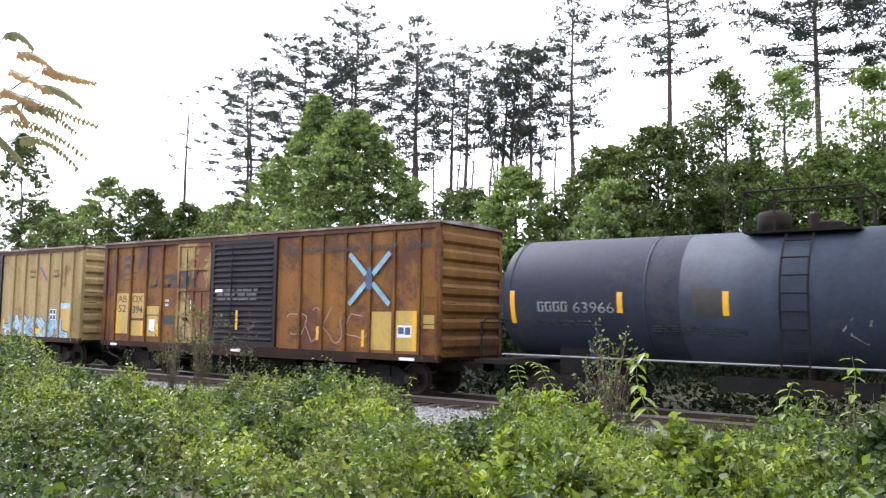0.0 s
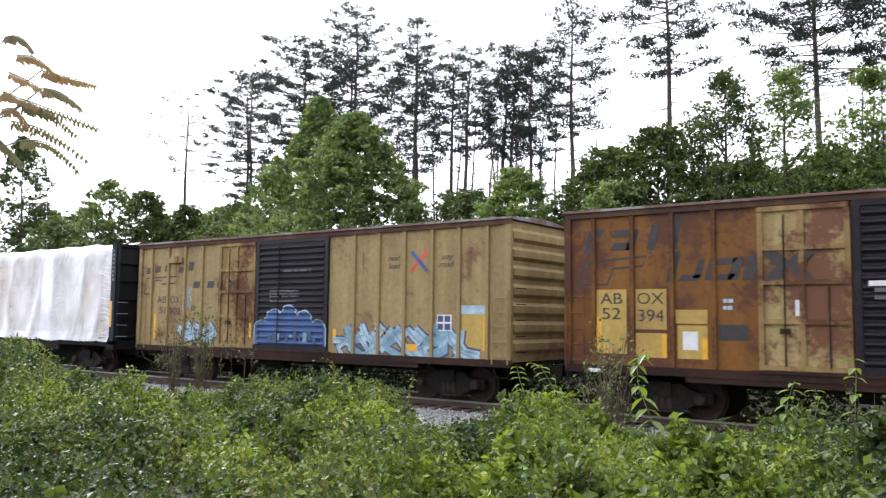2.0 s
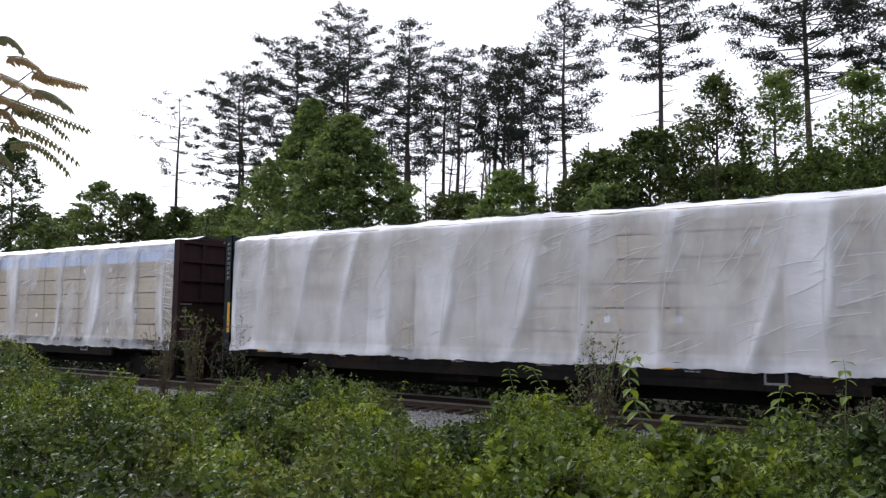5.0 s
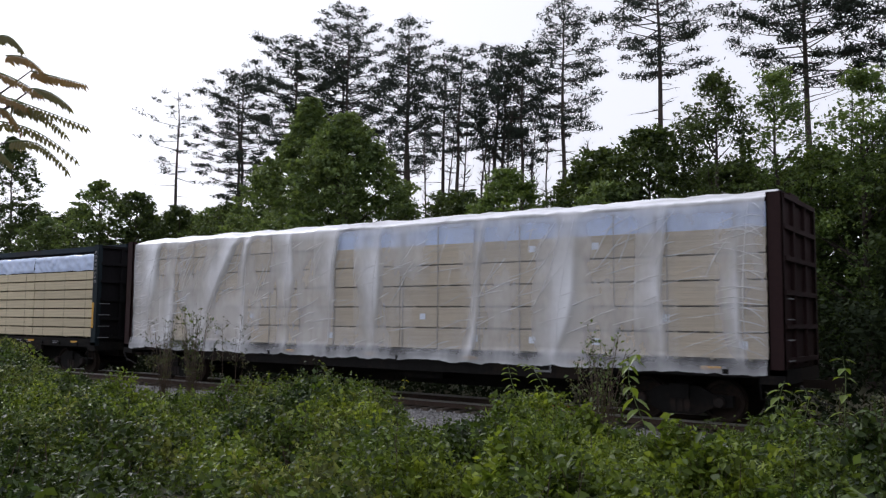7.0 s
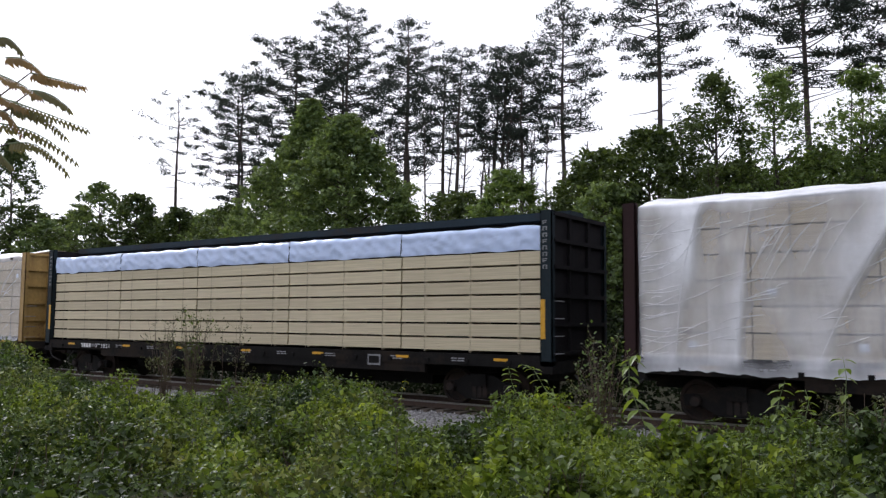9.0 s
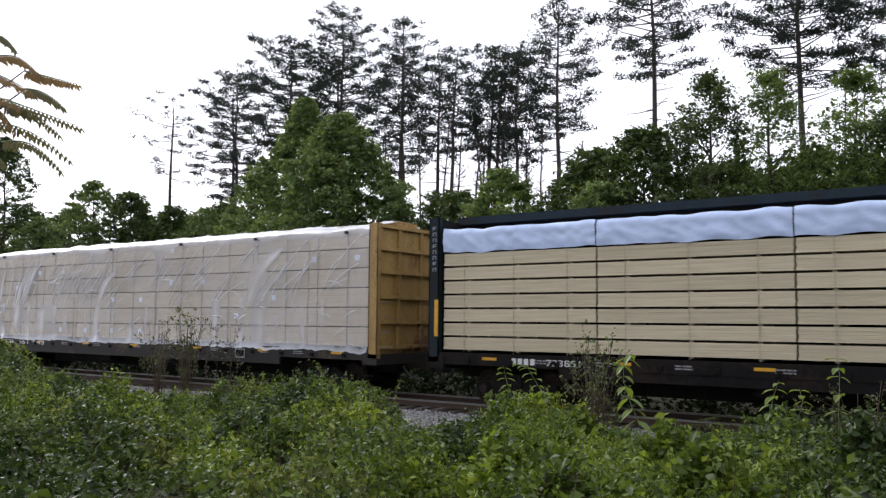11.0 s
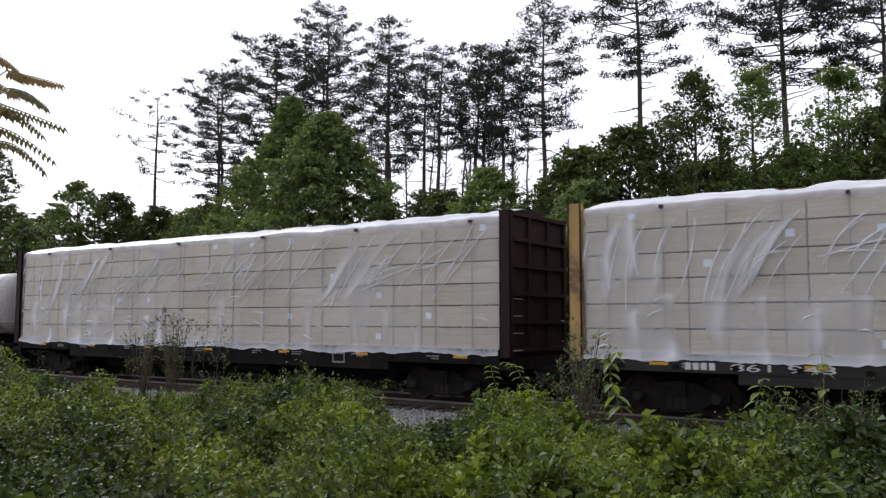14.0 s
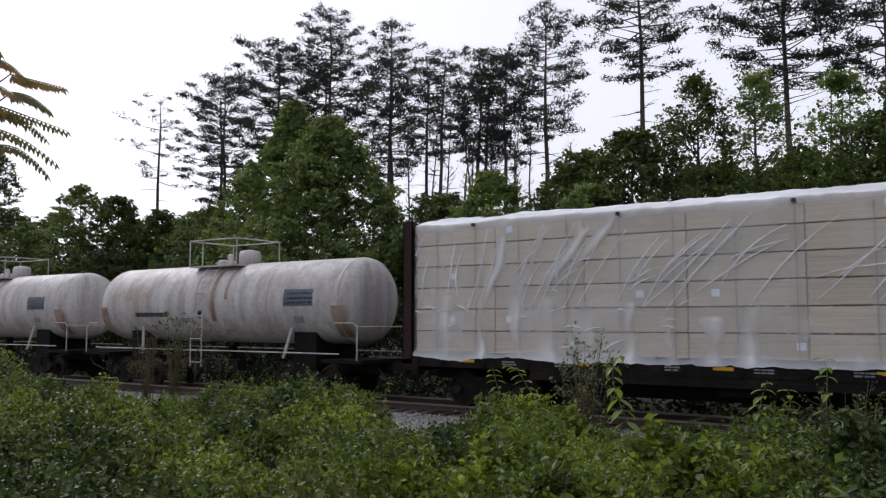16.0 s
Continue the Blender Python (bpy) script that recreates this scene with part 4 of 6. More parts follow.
def hug(ob, r, axis_z, grow=0.009):
    for v in ob.data.vertices:
        v.co.y = MID - math.sqrt(max(0.01, (r + grow) ** 2 - (v.co.z - axis_z) ** 2))
    return ob


def decorate_black_tank(car, L, r, az):
    rng = random.Random(4)
    back = -L
    for x, z0, z1 in ((back + 0.55, 2.05, 2.85), (back + 3.40, 2.32, 2.80), (back + 5.80, 2.28, 2.80)):
        part("reflective_stripe", on_tank(r, az, x, x + 0.13, z0, z1), M_STRIPE, car, "yellow reflective stripe")
    part("dark_patch", on_tank(r, az, back + 5.15, back + 5.78, 2.26, 2.86), M_INK, car)
    hug(fitted(lettering("car_number", "63966", 0, 2.32, 0.36, M_WHITE, car), back + 2.28, back + 3.32), r, az)
    for i in range(4):
        x0 = back + 1.32 + i * 0.21
        bm = bmesh.new()
        for a, b, c, d in ((x0, x0 + 0.05, 2.34, 2.58), (x0 + 0.12, x0 + 0.17, 2.34, 2.5), (x0, x0 + 0.17, 2.54, 2.58), (x0, x0 + 0.17, 2.34, 2.38)):
            box(bm, a, b, 0, 0.003, c, d)
        hug(part("reporting_mark", bm, M_WHITE, car), r, az)
    for x0, x1, z0, z1, rows, cols in ((back + 1.4, back + 3.0, 2.02, 2.18, 2, 4), (back + 4.2, back + 5.3, 1.86, 2.08, 4, 3), (back + 5.45, back + 6.3, 1.84, 2.06, 4, 3)):
        hug(bars(car, x0, x1, z0, z1, rows, cols, M_GREYPAINT, 0, rng), r, az)
    pts = [(back + 8.1 + 0.12 * i + 0.1 * math.sin(i * 2.3), 2.0 + 0.28 * math.sin(i * 1.7)) for i in range(13)]
    hug(part("scratched_tag", curve_line(pts, 0.03, 0), M_GREYPAINT, car), r, az)


def decorate_white_tank(car, L, r, az, first):
    rng = random.Random(14)
    part("emblem_panel", on_tank(r, az, -2.65, -1.45, 2.66, 3.16, 0.006), M_SLATE, car, "dark blue faded emblem panel")
    for x0, x1, z0 in ((-0.75, -0.25, 1.75), (-11.9, -11.5, 1.8)):
        part("soot_stain", on_tank(r, az, x0, x1, z0, z0 + 0.9, 0.007, 8), M_RUSTSTAIN, car)
    for i in range(3):
        hug(bars(car, -2.55, -1.5, 2.72 + i * 0.14, 2.84 + i * 0.14, 1, 5, M_GREYPAINT, 0, rng, "panel_print"), r, az, 0.012)
    hug(bars(car, -9.9, -8.1, 2.35, 2.62, 1, 6, M_GREYPAINT, 0, rng), r, az)
    hug(bars(car, -6.6, -6.4, 2.3, 2.75, 1, 2, M_GREYPAINT, 0, rng), r, az)
    part("rust_streak", on_tank(r, az, -5.95, -5.75, 2.2, 4.0, 0.007, 10), M_RUSTSTAIN, car)
    part("rust_streak", on_tank(r, az, -5.3, -5.15, 2.9, 4.0, 0.007, 10), M_RUSTSTAIN, car)
    part("placard", on_tank(r, az, -2.3, -1.9, 2.15, 2.35), M_GREYPAINT, car)
    part("soot_stain", on_tank(r, az, -7.8, -6.9, 2.18, 2.32), M_GREYPAINT, car)


M_SLATE = worn("faded_blue_panel", (0.09, 0.12, 0.19), (0.16, 0.15, 0.15), 0.4, 0.6, 0.5)
M_RUSTSTAIN = worn("rust_stained_white", (0.36, 0.27, 0.22), (0.2, 0.12, 0.08), 0.6, 0.5, 0.4)
CB_L = 22.45
LUMBER_MESH = {}


def pack_mesh(length, height, material, key):
    """A strapped pack of sawn boards: tiers of boards with shadow gaps between."""
    if key not in LUMBER_MESH:
        bm = bmesh.new()
        n = 4
        for i in range(n):
            z = height * i / n
            box(bm, -length + 0.015 * (i % 2), -0.01 * ((i + 1) % 2), 0.003 * (i % 3), 1.2, z + 0.001, z + height / n - 0.001)
        LUMBER_MESH[key] = mesh_of(bm, "lumber_pack", material)
    return LUMBER_MESH[key]


SEAMS = {11: [(-10.9, -10.65, 0.22), (-18.4, -16.6, 0.5), (-21.3, -20.7, 0.3), (-14.4, -14.2, 0.10), (-12.6, -12.3, 0.12), (-16.2, -16.1, 0.10), (-7.6, -7.3, 0.10), (-5.2, -4.7, 0.14), (-2.6, -2.5, 0.10), (-0.8, -0.7, 0.12), (-19.9, -19.6, 0.14)],
         3: [(-1.4, -1.0, 0.22), (-2.9, -2.1, 0.3), (-4.6, -4.4, 0.25), (-6.1, -5.2, 0.45), (-8.0, -7.5, 0.3), (-9.9, -9.7, 0.2), (-11.8, -10.9, 0.5), (-13.9, -13.3, 0.35), (-15.7, -15.6, 0.25), (-17.5, -16.7, 0.4), (-19.3, -18.4, 0.45), (-21.0, -20.5, 0.3), (-21.9, -21.7, 0.2)]}


def creases(seed, style, x0, x1):
    """Fold lines of a sheet: top x, top z, foot x, foot z, half width, height, how much it lies double and is whitened,
    bow, sharp side.
    """
    rng, out = random.Random(seed), []
    if style == "diagonal":
        x = x1 - 0.3
        while x > x0 + 0.2:
            back = min(1.0, max(0.0, (x0 + 7.0 - x) / 5.0))
            lean = rng.uniform(1.3, 2.4) * (1 - 0.8 * back)
            big = rng.random() < 0.16 + 0.5 * back
            z1, z0 = (rng.uniform(4.4, 4.66), rng.uniform(2.3, 2.7)) if big else (rng.uniform(3.9, 4.6), rng.uniform(2.45, 3.3))
            out.append((x, z1, x - lean * (z1 - z0) / 2.0, z0, rng.uniform(0.045, 0.06) if big else rng.uniform(0.03, 0.044), 0.05, 0.7, rng.uniform(-0.1, 0.2), 3.0))
            for _ in range(rng.choice((0, 1, 2))):
                o = rng.uniform(-0.3, 0.3)
                out.append((x + o, z1 - rng.uniform(0.2, 0.9), x + o - lean * rng.uniform(0.5, 0.8), z0 + rng.uniform(-0.2, 0.5), 0.02, 0.035, 0.35, 0.05, 1.0))
            x -= rng.choice((0.18, 0.3, 0.45, 0.7, 1.0))
        for _ in range(24):
            x, z = rng.uniform(x0, x1), rng.uniform(1.5, 3.0)
            w = rng.uniform(0.2, 0.6)
            out.append((x, z, x - w, z - w * rng.uniform(-0.5, 0.6), 0.018, 0.02, 0.22, 0.03, 1.0))
        for i in range(int((x1 - x0) / 0.95)):
            x = x1 - 0.6 - i * 0.95 + rng.uniform(-0.2, 0.2)
            out.append((x, rng.uniform(2.2, 2.9), x + rng.uniform(-0.06, 0.06), 1.36, rng.uniform(0.05, 0.12), 0.03, rng.uniform(0.15, 0.5) * (1.4 if x < x0 + 9 else 0.7), 0.03, 2.5))
    else:
        for low_x, high_x, w in SEAMS[seed]:
            out.append((high_x, 4.74, low_x, 1.36, 0.045 + w * 0.15, 0.05 + 0.10 * w, 0.6 + 0.5 * w, rng.uniform(-0.2, 0.25), rng.choice((3.0, 5.0, 9.0))))
            out.append((high_x + 0.02, 4.7, low_x + 0.02, 1.4, 0.03, 0.05, 0.6, 0.10, 1.0))
        for _ in range(150):
            x, z = rng.uniform(x0, x1), 1.45 + 3.2 * rng.random() ** 0.9
            w = rng.uniform(0.25, 1.1)
            out.append((x, z, x - w, z - w * rng.uniform(0.1, 0.5), 0.02, 0.03, 0.28, rng.uniform(-0.015, 0.03), 1.0))
        for _ in range(46):
            x, z = rng.uniform(x0 + 0.5, x1), rng.uniform(3.6, 4.7)
            h = rng.uniform(0.5, 1.3)
            out.append((x, z, x - h * rng.uniform(0.2, 0.9), z - h, 0.028, 0.05, 0.42, rng.uniform(-0.03, 0.04), 1.4))
        # gathers that fan out from the tied ends
        for end, way in ((x0, 1), (x1, -1)):
            for i in range(22):
                z = 1.5 + 3.1 * i / 22 + rng.uniform(-0.06, 0.06)
                out.append((end + way * 0.06, z, end + way * rng.uniform(0.4, 1.1), z + rng.uniform(-0.1, 0.35), 0.022, 0.035, 0.30, 0.05, 1.0))
    return out


def crumple(xs, zs, folds):
    """How far the sheet stands off the load, and how much it lies double and is whitened, over a grid."""
    stand, fold = np.zeros((len(xs), len(zs))), np.zeros((len(xs), len(zs)))
    for xt, zt, xf, zf, w, high, dense, bow, soft in folds:
        lo, hi = min(xt, xf) - 0.25 - w * 6, max(xt, xf) + 0.25 + w * 6
        i0, i1 = np.searchsorted(xs, (lo, hi))
        if i1 <= i0:
            continue
        dx, dz = xf - xt, zf - zt
        long = math.hypot(dx, dz)
        px, pz = xs[i0:i1, None] - xt, zs[None, :] - zt
        k = (px * dx + pz * dz) / long ** 2
        off = (px * dz - pz * dx) / long - bow * np.sin(np.clip(k, 0, 1) * math.pi) + 0.04 * np.sin(k * 9 + xt * 5) * min(1.0, long / 2)
        off = np.where(off < 0, -off / w, off / (w * soft))
        fade = np.clip(k * 5, 0, 1) * np.clip((1 - k) * 3, 0, 1) if zf > 1.37 else np.clip(k * 8 + 0.6, 0, 1) * np.clip((1.08 - k) * 8, 0, 1)
        body = np.exp(-np.abs(off) ** 1.4) * fade * (0.62 + 0.38 * np.sin(k * 5 + xt * 3))
        stand[i0:i1] = np.maximum(stand[i0:i1], body * high)
        fold[i0:i1] = np.maximum(fold[i0:i1], body * dense)
    return stand, fold


def wrap(car, x0, x1, z0, z1, material, seed, style, label):
    """Plastic sheet drawn over the load: down the near flank, over the top, with broad folds and thin creases."""
    bm = bmesh.new()
    # opacity per vertex: doubled plastic, plus highlights painted on folds, hem and top
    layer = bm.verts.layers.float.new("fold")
    nx, nz = int((x1 - x0) / 0.04), 70
    prof = [(z0 + (z1 - z0) * i / nz, 0) for i in range(nz + 1)] + [(z1 + 0.05, 0.06), (z1 + 0.10, 0.2), (z1 + 0.18, 0.5), (z1 + 0.27, 0.95), (z1 + 0.34, 1.2), (z1 + 0.34, 1.75), (z1 + 0.2, 2.3), (z1 + 0.03, 2.9), (z1 - 0.1, 3.02), (z1 - 1.5, 3.04)]
    xs, zs = np.linspace(x0, x1, nx + 1), np.array([p[0] for p in prof[:nz + 1]])
    lines = creases(seed, style, x0, x1)
    stand, fold = crumple(xs, zs, [c for c in lines if c[4] >= 0.045])

    def slack(x, z):
        return 0.03 + 0.05 * noise.noise((x * 0.6, z * 0.7, seed)) + 0.02 * noise.noise((x * 2.2, z * 2.0, seed))
    cols = []
    for i, x in enumerate(xs):
        col = []
        sag = 0.10 * noise.noise((x * 0.6, 0, seed)) + 0.05 * noise.noise((x * 2.4, 2, seed)) + 0.03 * noise.noise((x * 6, 4, seed)) - 0.04
        ridge_z = 0.04 * noise.noise((x * 0.7, 9, seed)) + 0.025 * noise.noise((x * 3, 9, seed))
        for j, (z, inset) in enumerate(prof):
            if j <= nz:
                k = min(1.0, j / 5.0)
                top = max(0.0, (j - nz + 5) / 5)
                v = bm.verts.new((x, 0.095 - (slack(x, z) + stand[i, j]) * (1 - 0.6 * top) - 0.10 * min(1.0, max(0.0, (1.5 - z) / 0.2)), z + sag * (1 - k) + ridge_z * top))
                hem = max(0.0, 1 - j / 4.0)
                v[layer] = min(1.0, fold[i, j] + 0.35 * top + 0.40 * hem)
            else:
                v = bm.verts.new((x, 0.095 + inset, z + ridge_z + 0.05 * noise.noise((x * 1.1, inset * 1.5, seed)) + 0.05 * fold[i, nz - 8] * max(0.0, 1 - inset)))
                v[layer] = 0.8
            col.append(v)
        cols.append(col)
    for a, b in zip(cols, cols[1:]):
        for j in range(len(prof) - 1):
            bm.faces.new((a[j], b[j], b[j + 1], a[j + 1]))
    sheet = part("wrap", bm, material, car, label, True)
    # thin pinched creases: tapered ridges, each with a lit and a shaded side
    bm = bmesh.new()
    rng = random.Random(seed + 50)
    for xt, zt, xf, zf, w, high, dense, bow, soft in lines:
        if w >= 0.045:
            continue
        long = math.hypot(xf - xt, zf - zt)
        ux, uz = (xf - xt) / long, (zf - zt) / long
        n = max(4, int(long / 0.16))
        wave = rng.uniform(0, 6)
        half = (0.012 if style == "diagonal" else 0.007) + 0.25 * w
        rows = []
        for i in range(n + 1):
            k = i / n
            o = bow * math.sin(k * math.pi) + 0.008 * math.sin(k * 7 + wave) * min(1.0, long)
            x, z = xt + ux * long * k + uz * o, zt + uz * long * k - ux * o
            if not (x0 < x < x1 and z0 < z < z1 - 0.02):
                continue
            a, b = min(nx, int((x - x0) / (x1 - x0) * nx + 0.5)), min(nz, int((z - z0) / (z1 - z0) * nz + 0.5))
            y = 0.093 - (slack(x, z) + stand[a, b])
            t = half * math.sin(math.pi * (0.06 + 0.88 * k)) ** 0.6
            rows.append([bm.verts.new((x + uz * t, y, z - ux * t)), bm.verts.new((x - uz * t * 0.4, y - t * 1.1, z + ux * t * 0.4)), bm.verts.new((x - uz * t, y, z + ux * t))])
        for p, q in zip(rows, rows[1:]):
            bm.faces.new((p[0], q[0], q[1], p[1]))
            bm.faces.new((p[1], q[1], q[2], p[2]))
    o = part("crease", bm, M_CREASE_BOLD if style == "diagonal" else M_CREASE, sheet, "", True)
    tagged(o, "thin pinched creases in the plastic", kind="stuff")
    return sheet


def ridge(v, sharp):
    return max(0.0, 1 - abs(v) * sharp)


def centre_beam(label, place, paint, load, style="diagonal", seed=1, marks=False, sill_paint=None, number=None):
    car = thing("centre_beam_flatcar", label, "flatcar", "cars of the freight train")
    CARS.append((car, place))
    L, W = CB_L, 3.1
    sill_paint = sill_paint or paint
    # ends of green cars: near-black paint carries the shade between cars
    end_paint = M_END_SHADE if paint is M_GREEN else paint
    rng = random.Random(seed)
    for end in (0, -L):
        s = 1 if end == 0 else -1
        x0, x1 = (end - 0.14, end - 0.08) if s > 0 else (end + 0.08, end + 0.14)
        wall = part("bulkhead", boxes((x0, x1, 0.05, W - 0.05, 1.2, 4.84)), end_paint, car)
        for y in (0.0, W - 0.16):
            a, b = sorted((end, end - s * 0.32))
            part("bulkhead_post", boxes((a, b, y, y + 0.03, 1.1, 4.86), (a, a + 0.03, y, y + 0.16, 1.1, 4.86), (b - 0.03, b, y, y + 0.16, 1.1, 4.86)), paint, wall)
        for z in (1.35, 2.05, 2.75, 3.45, 4.1, 4.74):
            a, b = sorted((end - s * 0.08, end + s * 0.02))
            part("bulkhead_rib", boxes((a, b, 0.12, W - 0.12, z, z + 0.1)), end_paint, wall)
        for y in (0.95, 2.0):
            a, b = sorted((end - s * 0.08, end + s * 0.0))
            part("bulkhead_rib", boxes((a, b, y, y + 0.12, 1.3, 4.8)), end_paint, wall)
        part("end_sill", boxes((min(end, end - s * 0.5), max(end, end - s * 0.5), 0.0, W, 0.92, 1.22)), sill_paint, car)
        part("stirrup_step", bar([(end - s * 0.1, 0.03, 1.0), (end - s * 0.12, 0.03, 0.62), (end - s * 0.5, 0.03, 0.62), (end - s * 0.52, 0.03, 1.0)], 0.018), M_DARK, car)
        for i in range(4):
            part("grab_iron", bar([(end + s * 0.06, 0.05, 1.4 + 0.42 * i), (end + s * 0.06, 0.5, 1.4 + 0.42 * i)], 0.014), M_GREYPAINT, car)
        coupler(car, end, s)
        truck(car, end - s * 2.35)
    part("deck", boxes((-L + 0.3, -0.3, 0.06, W - 0.06, 1.16, 1.28)), M_DARK, car)
    for y in (0.02, W - 0.14):
        part("side_sill", boxes((-L + 0.2, -0.2, y, y + 0.12, 1.04, 1.34), (-L + 3.8, -3.8, y + 0.02, y + 0.12, 0.82, 1.04)), sill_paint, car)
    part("centre_sill", boxes((-L + 0.3, -0.3, MID - 0.35, MID + 0.35, 0.68, 1.16), (-L + 4.4, -4.4, MID - 0.34, MID + 0.34, 0.42, 0.68)), M_DARK, car)
    part("top_chord", boxes((-L + 0.1, -0.1, MID - 0.38, MID + 0.38, 4.78, 4.98)), paint, car)
    part("centre_web", boxes((-L + 0.2, -0.2, MID - 0.05, MID + 0.05, 1.28, 4.78)), M_DARK, car)
    for x in (-9.2, -13.4):
        part("brake_gear", boxes((x - 0.9, x + 0.5, 0.35, 0.85, 0.62, 0.98)), M_DARK, car)
    winch = part("winch", boxes((-0.06, 0.06, -0.03, 0.02, 1.10, 1.2)), M_DARK, car)
    winch.location.x = -1.2
    for i in range(1, 17):
        twin(winch, -1.2 - i * 1.25)
    for i in range(7):
        x = -1.7 - i * 3.15 + rng.uniform(-0.2, 0.2)
        part("reflector", rect(x, x + 0.42, 1.18, 1.25, 0.016), M_STRIPE, car, "yellow reflector")
    for i in range(9):
        x = -2.9 - i * 2.1 + rng.uniform(-0.4, 0.4)
        bars(car, x, x + 0.42, 1.14, 1.26, 2, 3, M_GREYPAINT, 0.016, rng)
    part("data_plate", rect(-5.75, -5.3, 0.95, 1.24, 0.012, 0.01), M_GREYPAINT, car)
    part("data_plate", rect(-5.71, -5.34, 1.0, 1.2, 0.0, 0.004), M_DARK, car)
    if marks:
        for end, s in ((-0.25, -1), (-L + 0.25, 1)):
            for i in range(8):
                z = 4.62 - i * 0.155
                c = end if s < 0 else end - 0.13
                part("letter_block", boxes(*[(a, b, -0.006, -0.002, d, e) for a, b, d, e in ((c, c + 0.03, z - 0.1, z), (c + 0.09, c + 0.12, z - 0.1, z) if i % 3 else (c + 0.03, c + 0.1, z - 0.07, z - 0.04), (c, c + 0.12, z - 0.02, z))]), M_GREYPAINT, car)
            part("reflective_stripe", rect(end - 0.06, end + 0.06, 1.75, 2.7, -0.002), M_STRIPE, car, "yellow reflective stripe")
    if number:
        text, x0, x1 = number
        fitted(lettering("car_number", text, 0, 1.10, 0.21, M_WHITE, car, 0.010), x0, x1)
        for i in range(4):
            part("reporting_mark", boxes((x0 - 0.95 + i * 0.17, x0 - 0.83 + i * 0.17, 0.011, 0.014, 1.10, 1.25)), M_WHITE, car)
    # the load
    a, b = -L + 0.36, -0.36
    if load == "open":
        cols, h, z0, n, key, m = 5, 0.36, 1.42, 7, "open", M_LUMBER
    else:
        cols, h, z0, n, key, m = 9, 0.555, 1.42, 6, "wrapped", M_LUMBER_PALE
    step = (b - a) / cols
    for c in range(cols):
        for r in range(n):
            if load == "half" and c < 5 and r == n - 1:
                xb = b - c * step
                part("covered_pack", boxes((xb - step + 0.05, xb, 0.15, 1.3, z0 + r * h - 0.12, z0 + r * h + h - 0.06)), M_BLUEWRAP, car, "pack in pale blue plastic")
                continue
            o = new("lumber_pack", pack_mesh(step - (0.035 if load == "open" else 0.014), h - (0.05 if load == "open" else 0.034), m, key))
            o.parent = car
            o.location = (b - c * step, 0.13 + 0.012 * rng.random(), z0 + r * h)
            o["label"] = "pack of fresh sawn boards"
    bm = bmesh.new()
    for r in range(n):
        for i in range(cols * 3):
            x = b - (i + 0.5) * step / 3
            box(bm, x - 0.05, x + 0.05, 0.3, 1.2, z0 + r * h - 0.055, z0 + r * h)
    tagged(part("dunnage", bm, M_LUMBER, car), kind="stuff")
    far = boxes((a, b, 1.75, 2.98, 1.3, 4.7 if load != "open" else 4.5))
    part("far_load", far, M_LUMBER_PALE, car)
    if load == "open":
        for c in range(cols):
            bm = bmesh.new()
            xa, xb = b - (c + 1) * step + 0.03, b - c * step
            nn = 60
            prof = [(3.92, 0.13)] + [(4.0 + 0.06 * q, 0.118) for q in range(8)] + [(4.53, 0.16), (4.55, 0.5), (4.53, 1.3)]
            rows_v = []
            for i in range(nn + 1):
                x = xa + (xb - xa) * i / nn
                rows_v.append([bm.verts.new((x, y - 0.045 * abs(noise.noise((x * 2.6, z * 3.5, c))) - 0.03 * ridge(noise.noise((x * 2.2 + z * 3, z * 2, c)), 5), z + (0.05 * noise.noise((x * 1.7, 0, c)) if j in (0, 9, 10) else 0))) for j, (z, y) in enumerate(prof)])
            for p, q in zip(rows_v, rows_v[1:]):
                for j in range(len(prof) - 1):
                    bm.faces.new((p[j], q[j], q[j + 1], p[j + 1]))
            part("pack_cover", bm, M_BLUEWRAP, car, "pale blue plastic pack cover", True)
        bm = bmesh.new()
        for i in range(15):
            x = b - 0.6 - i * 1.46
            box(bm, x - 0.007, x + 0.007, 0.112, 0.12, 1.36, 3.95)
        tagged(part("webbing", bm, M_WEBBING, car), kind="stuff")
    else:
        for i in range(13):
            x = b - 0.5 - i * (b - a) / 13
            r = rng.randrange(6)
            for k in range(rng.choice((1, 1, 2))):
                zz = z0 + ((r + k * 2) % 6) * h + 0.2
                part("paper_tag", rect(x - 0.09, x + 0.09, zz, zz + 0.16, 0.124, 0.003), M_TAG, car)
        for i in range(17):
            x = b - 0.75 - i * 1.27 + rng.uniform(-0.12, 0.12)
            strap = part("strap", boxes((x - 0.011, x + 0.011, 0.108, 0.118, 1.36, 4.68)), M_STRAP, car)
            if i % 3 == 0 and load == "wrapped":
                part("strap_buckle", boxes((x - 0.04, x + 0.04, -0.02, 0.06, 4.60, 4.68)), M_INK, strap)
        if load == "half":
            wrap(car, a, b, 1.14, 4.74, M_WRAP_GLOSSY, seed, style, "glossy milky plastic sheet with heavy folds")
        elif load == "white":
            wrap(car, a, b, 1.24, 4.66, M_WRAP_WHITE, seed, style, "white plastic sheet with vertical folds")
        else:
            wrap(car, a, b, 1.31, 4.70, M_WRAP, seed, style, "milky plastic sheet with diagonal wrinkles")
    return car


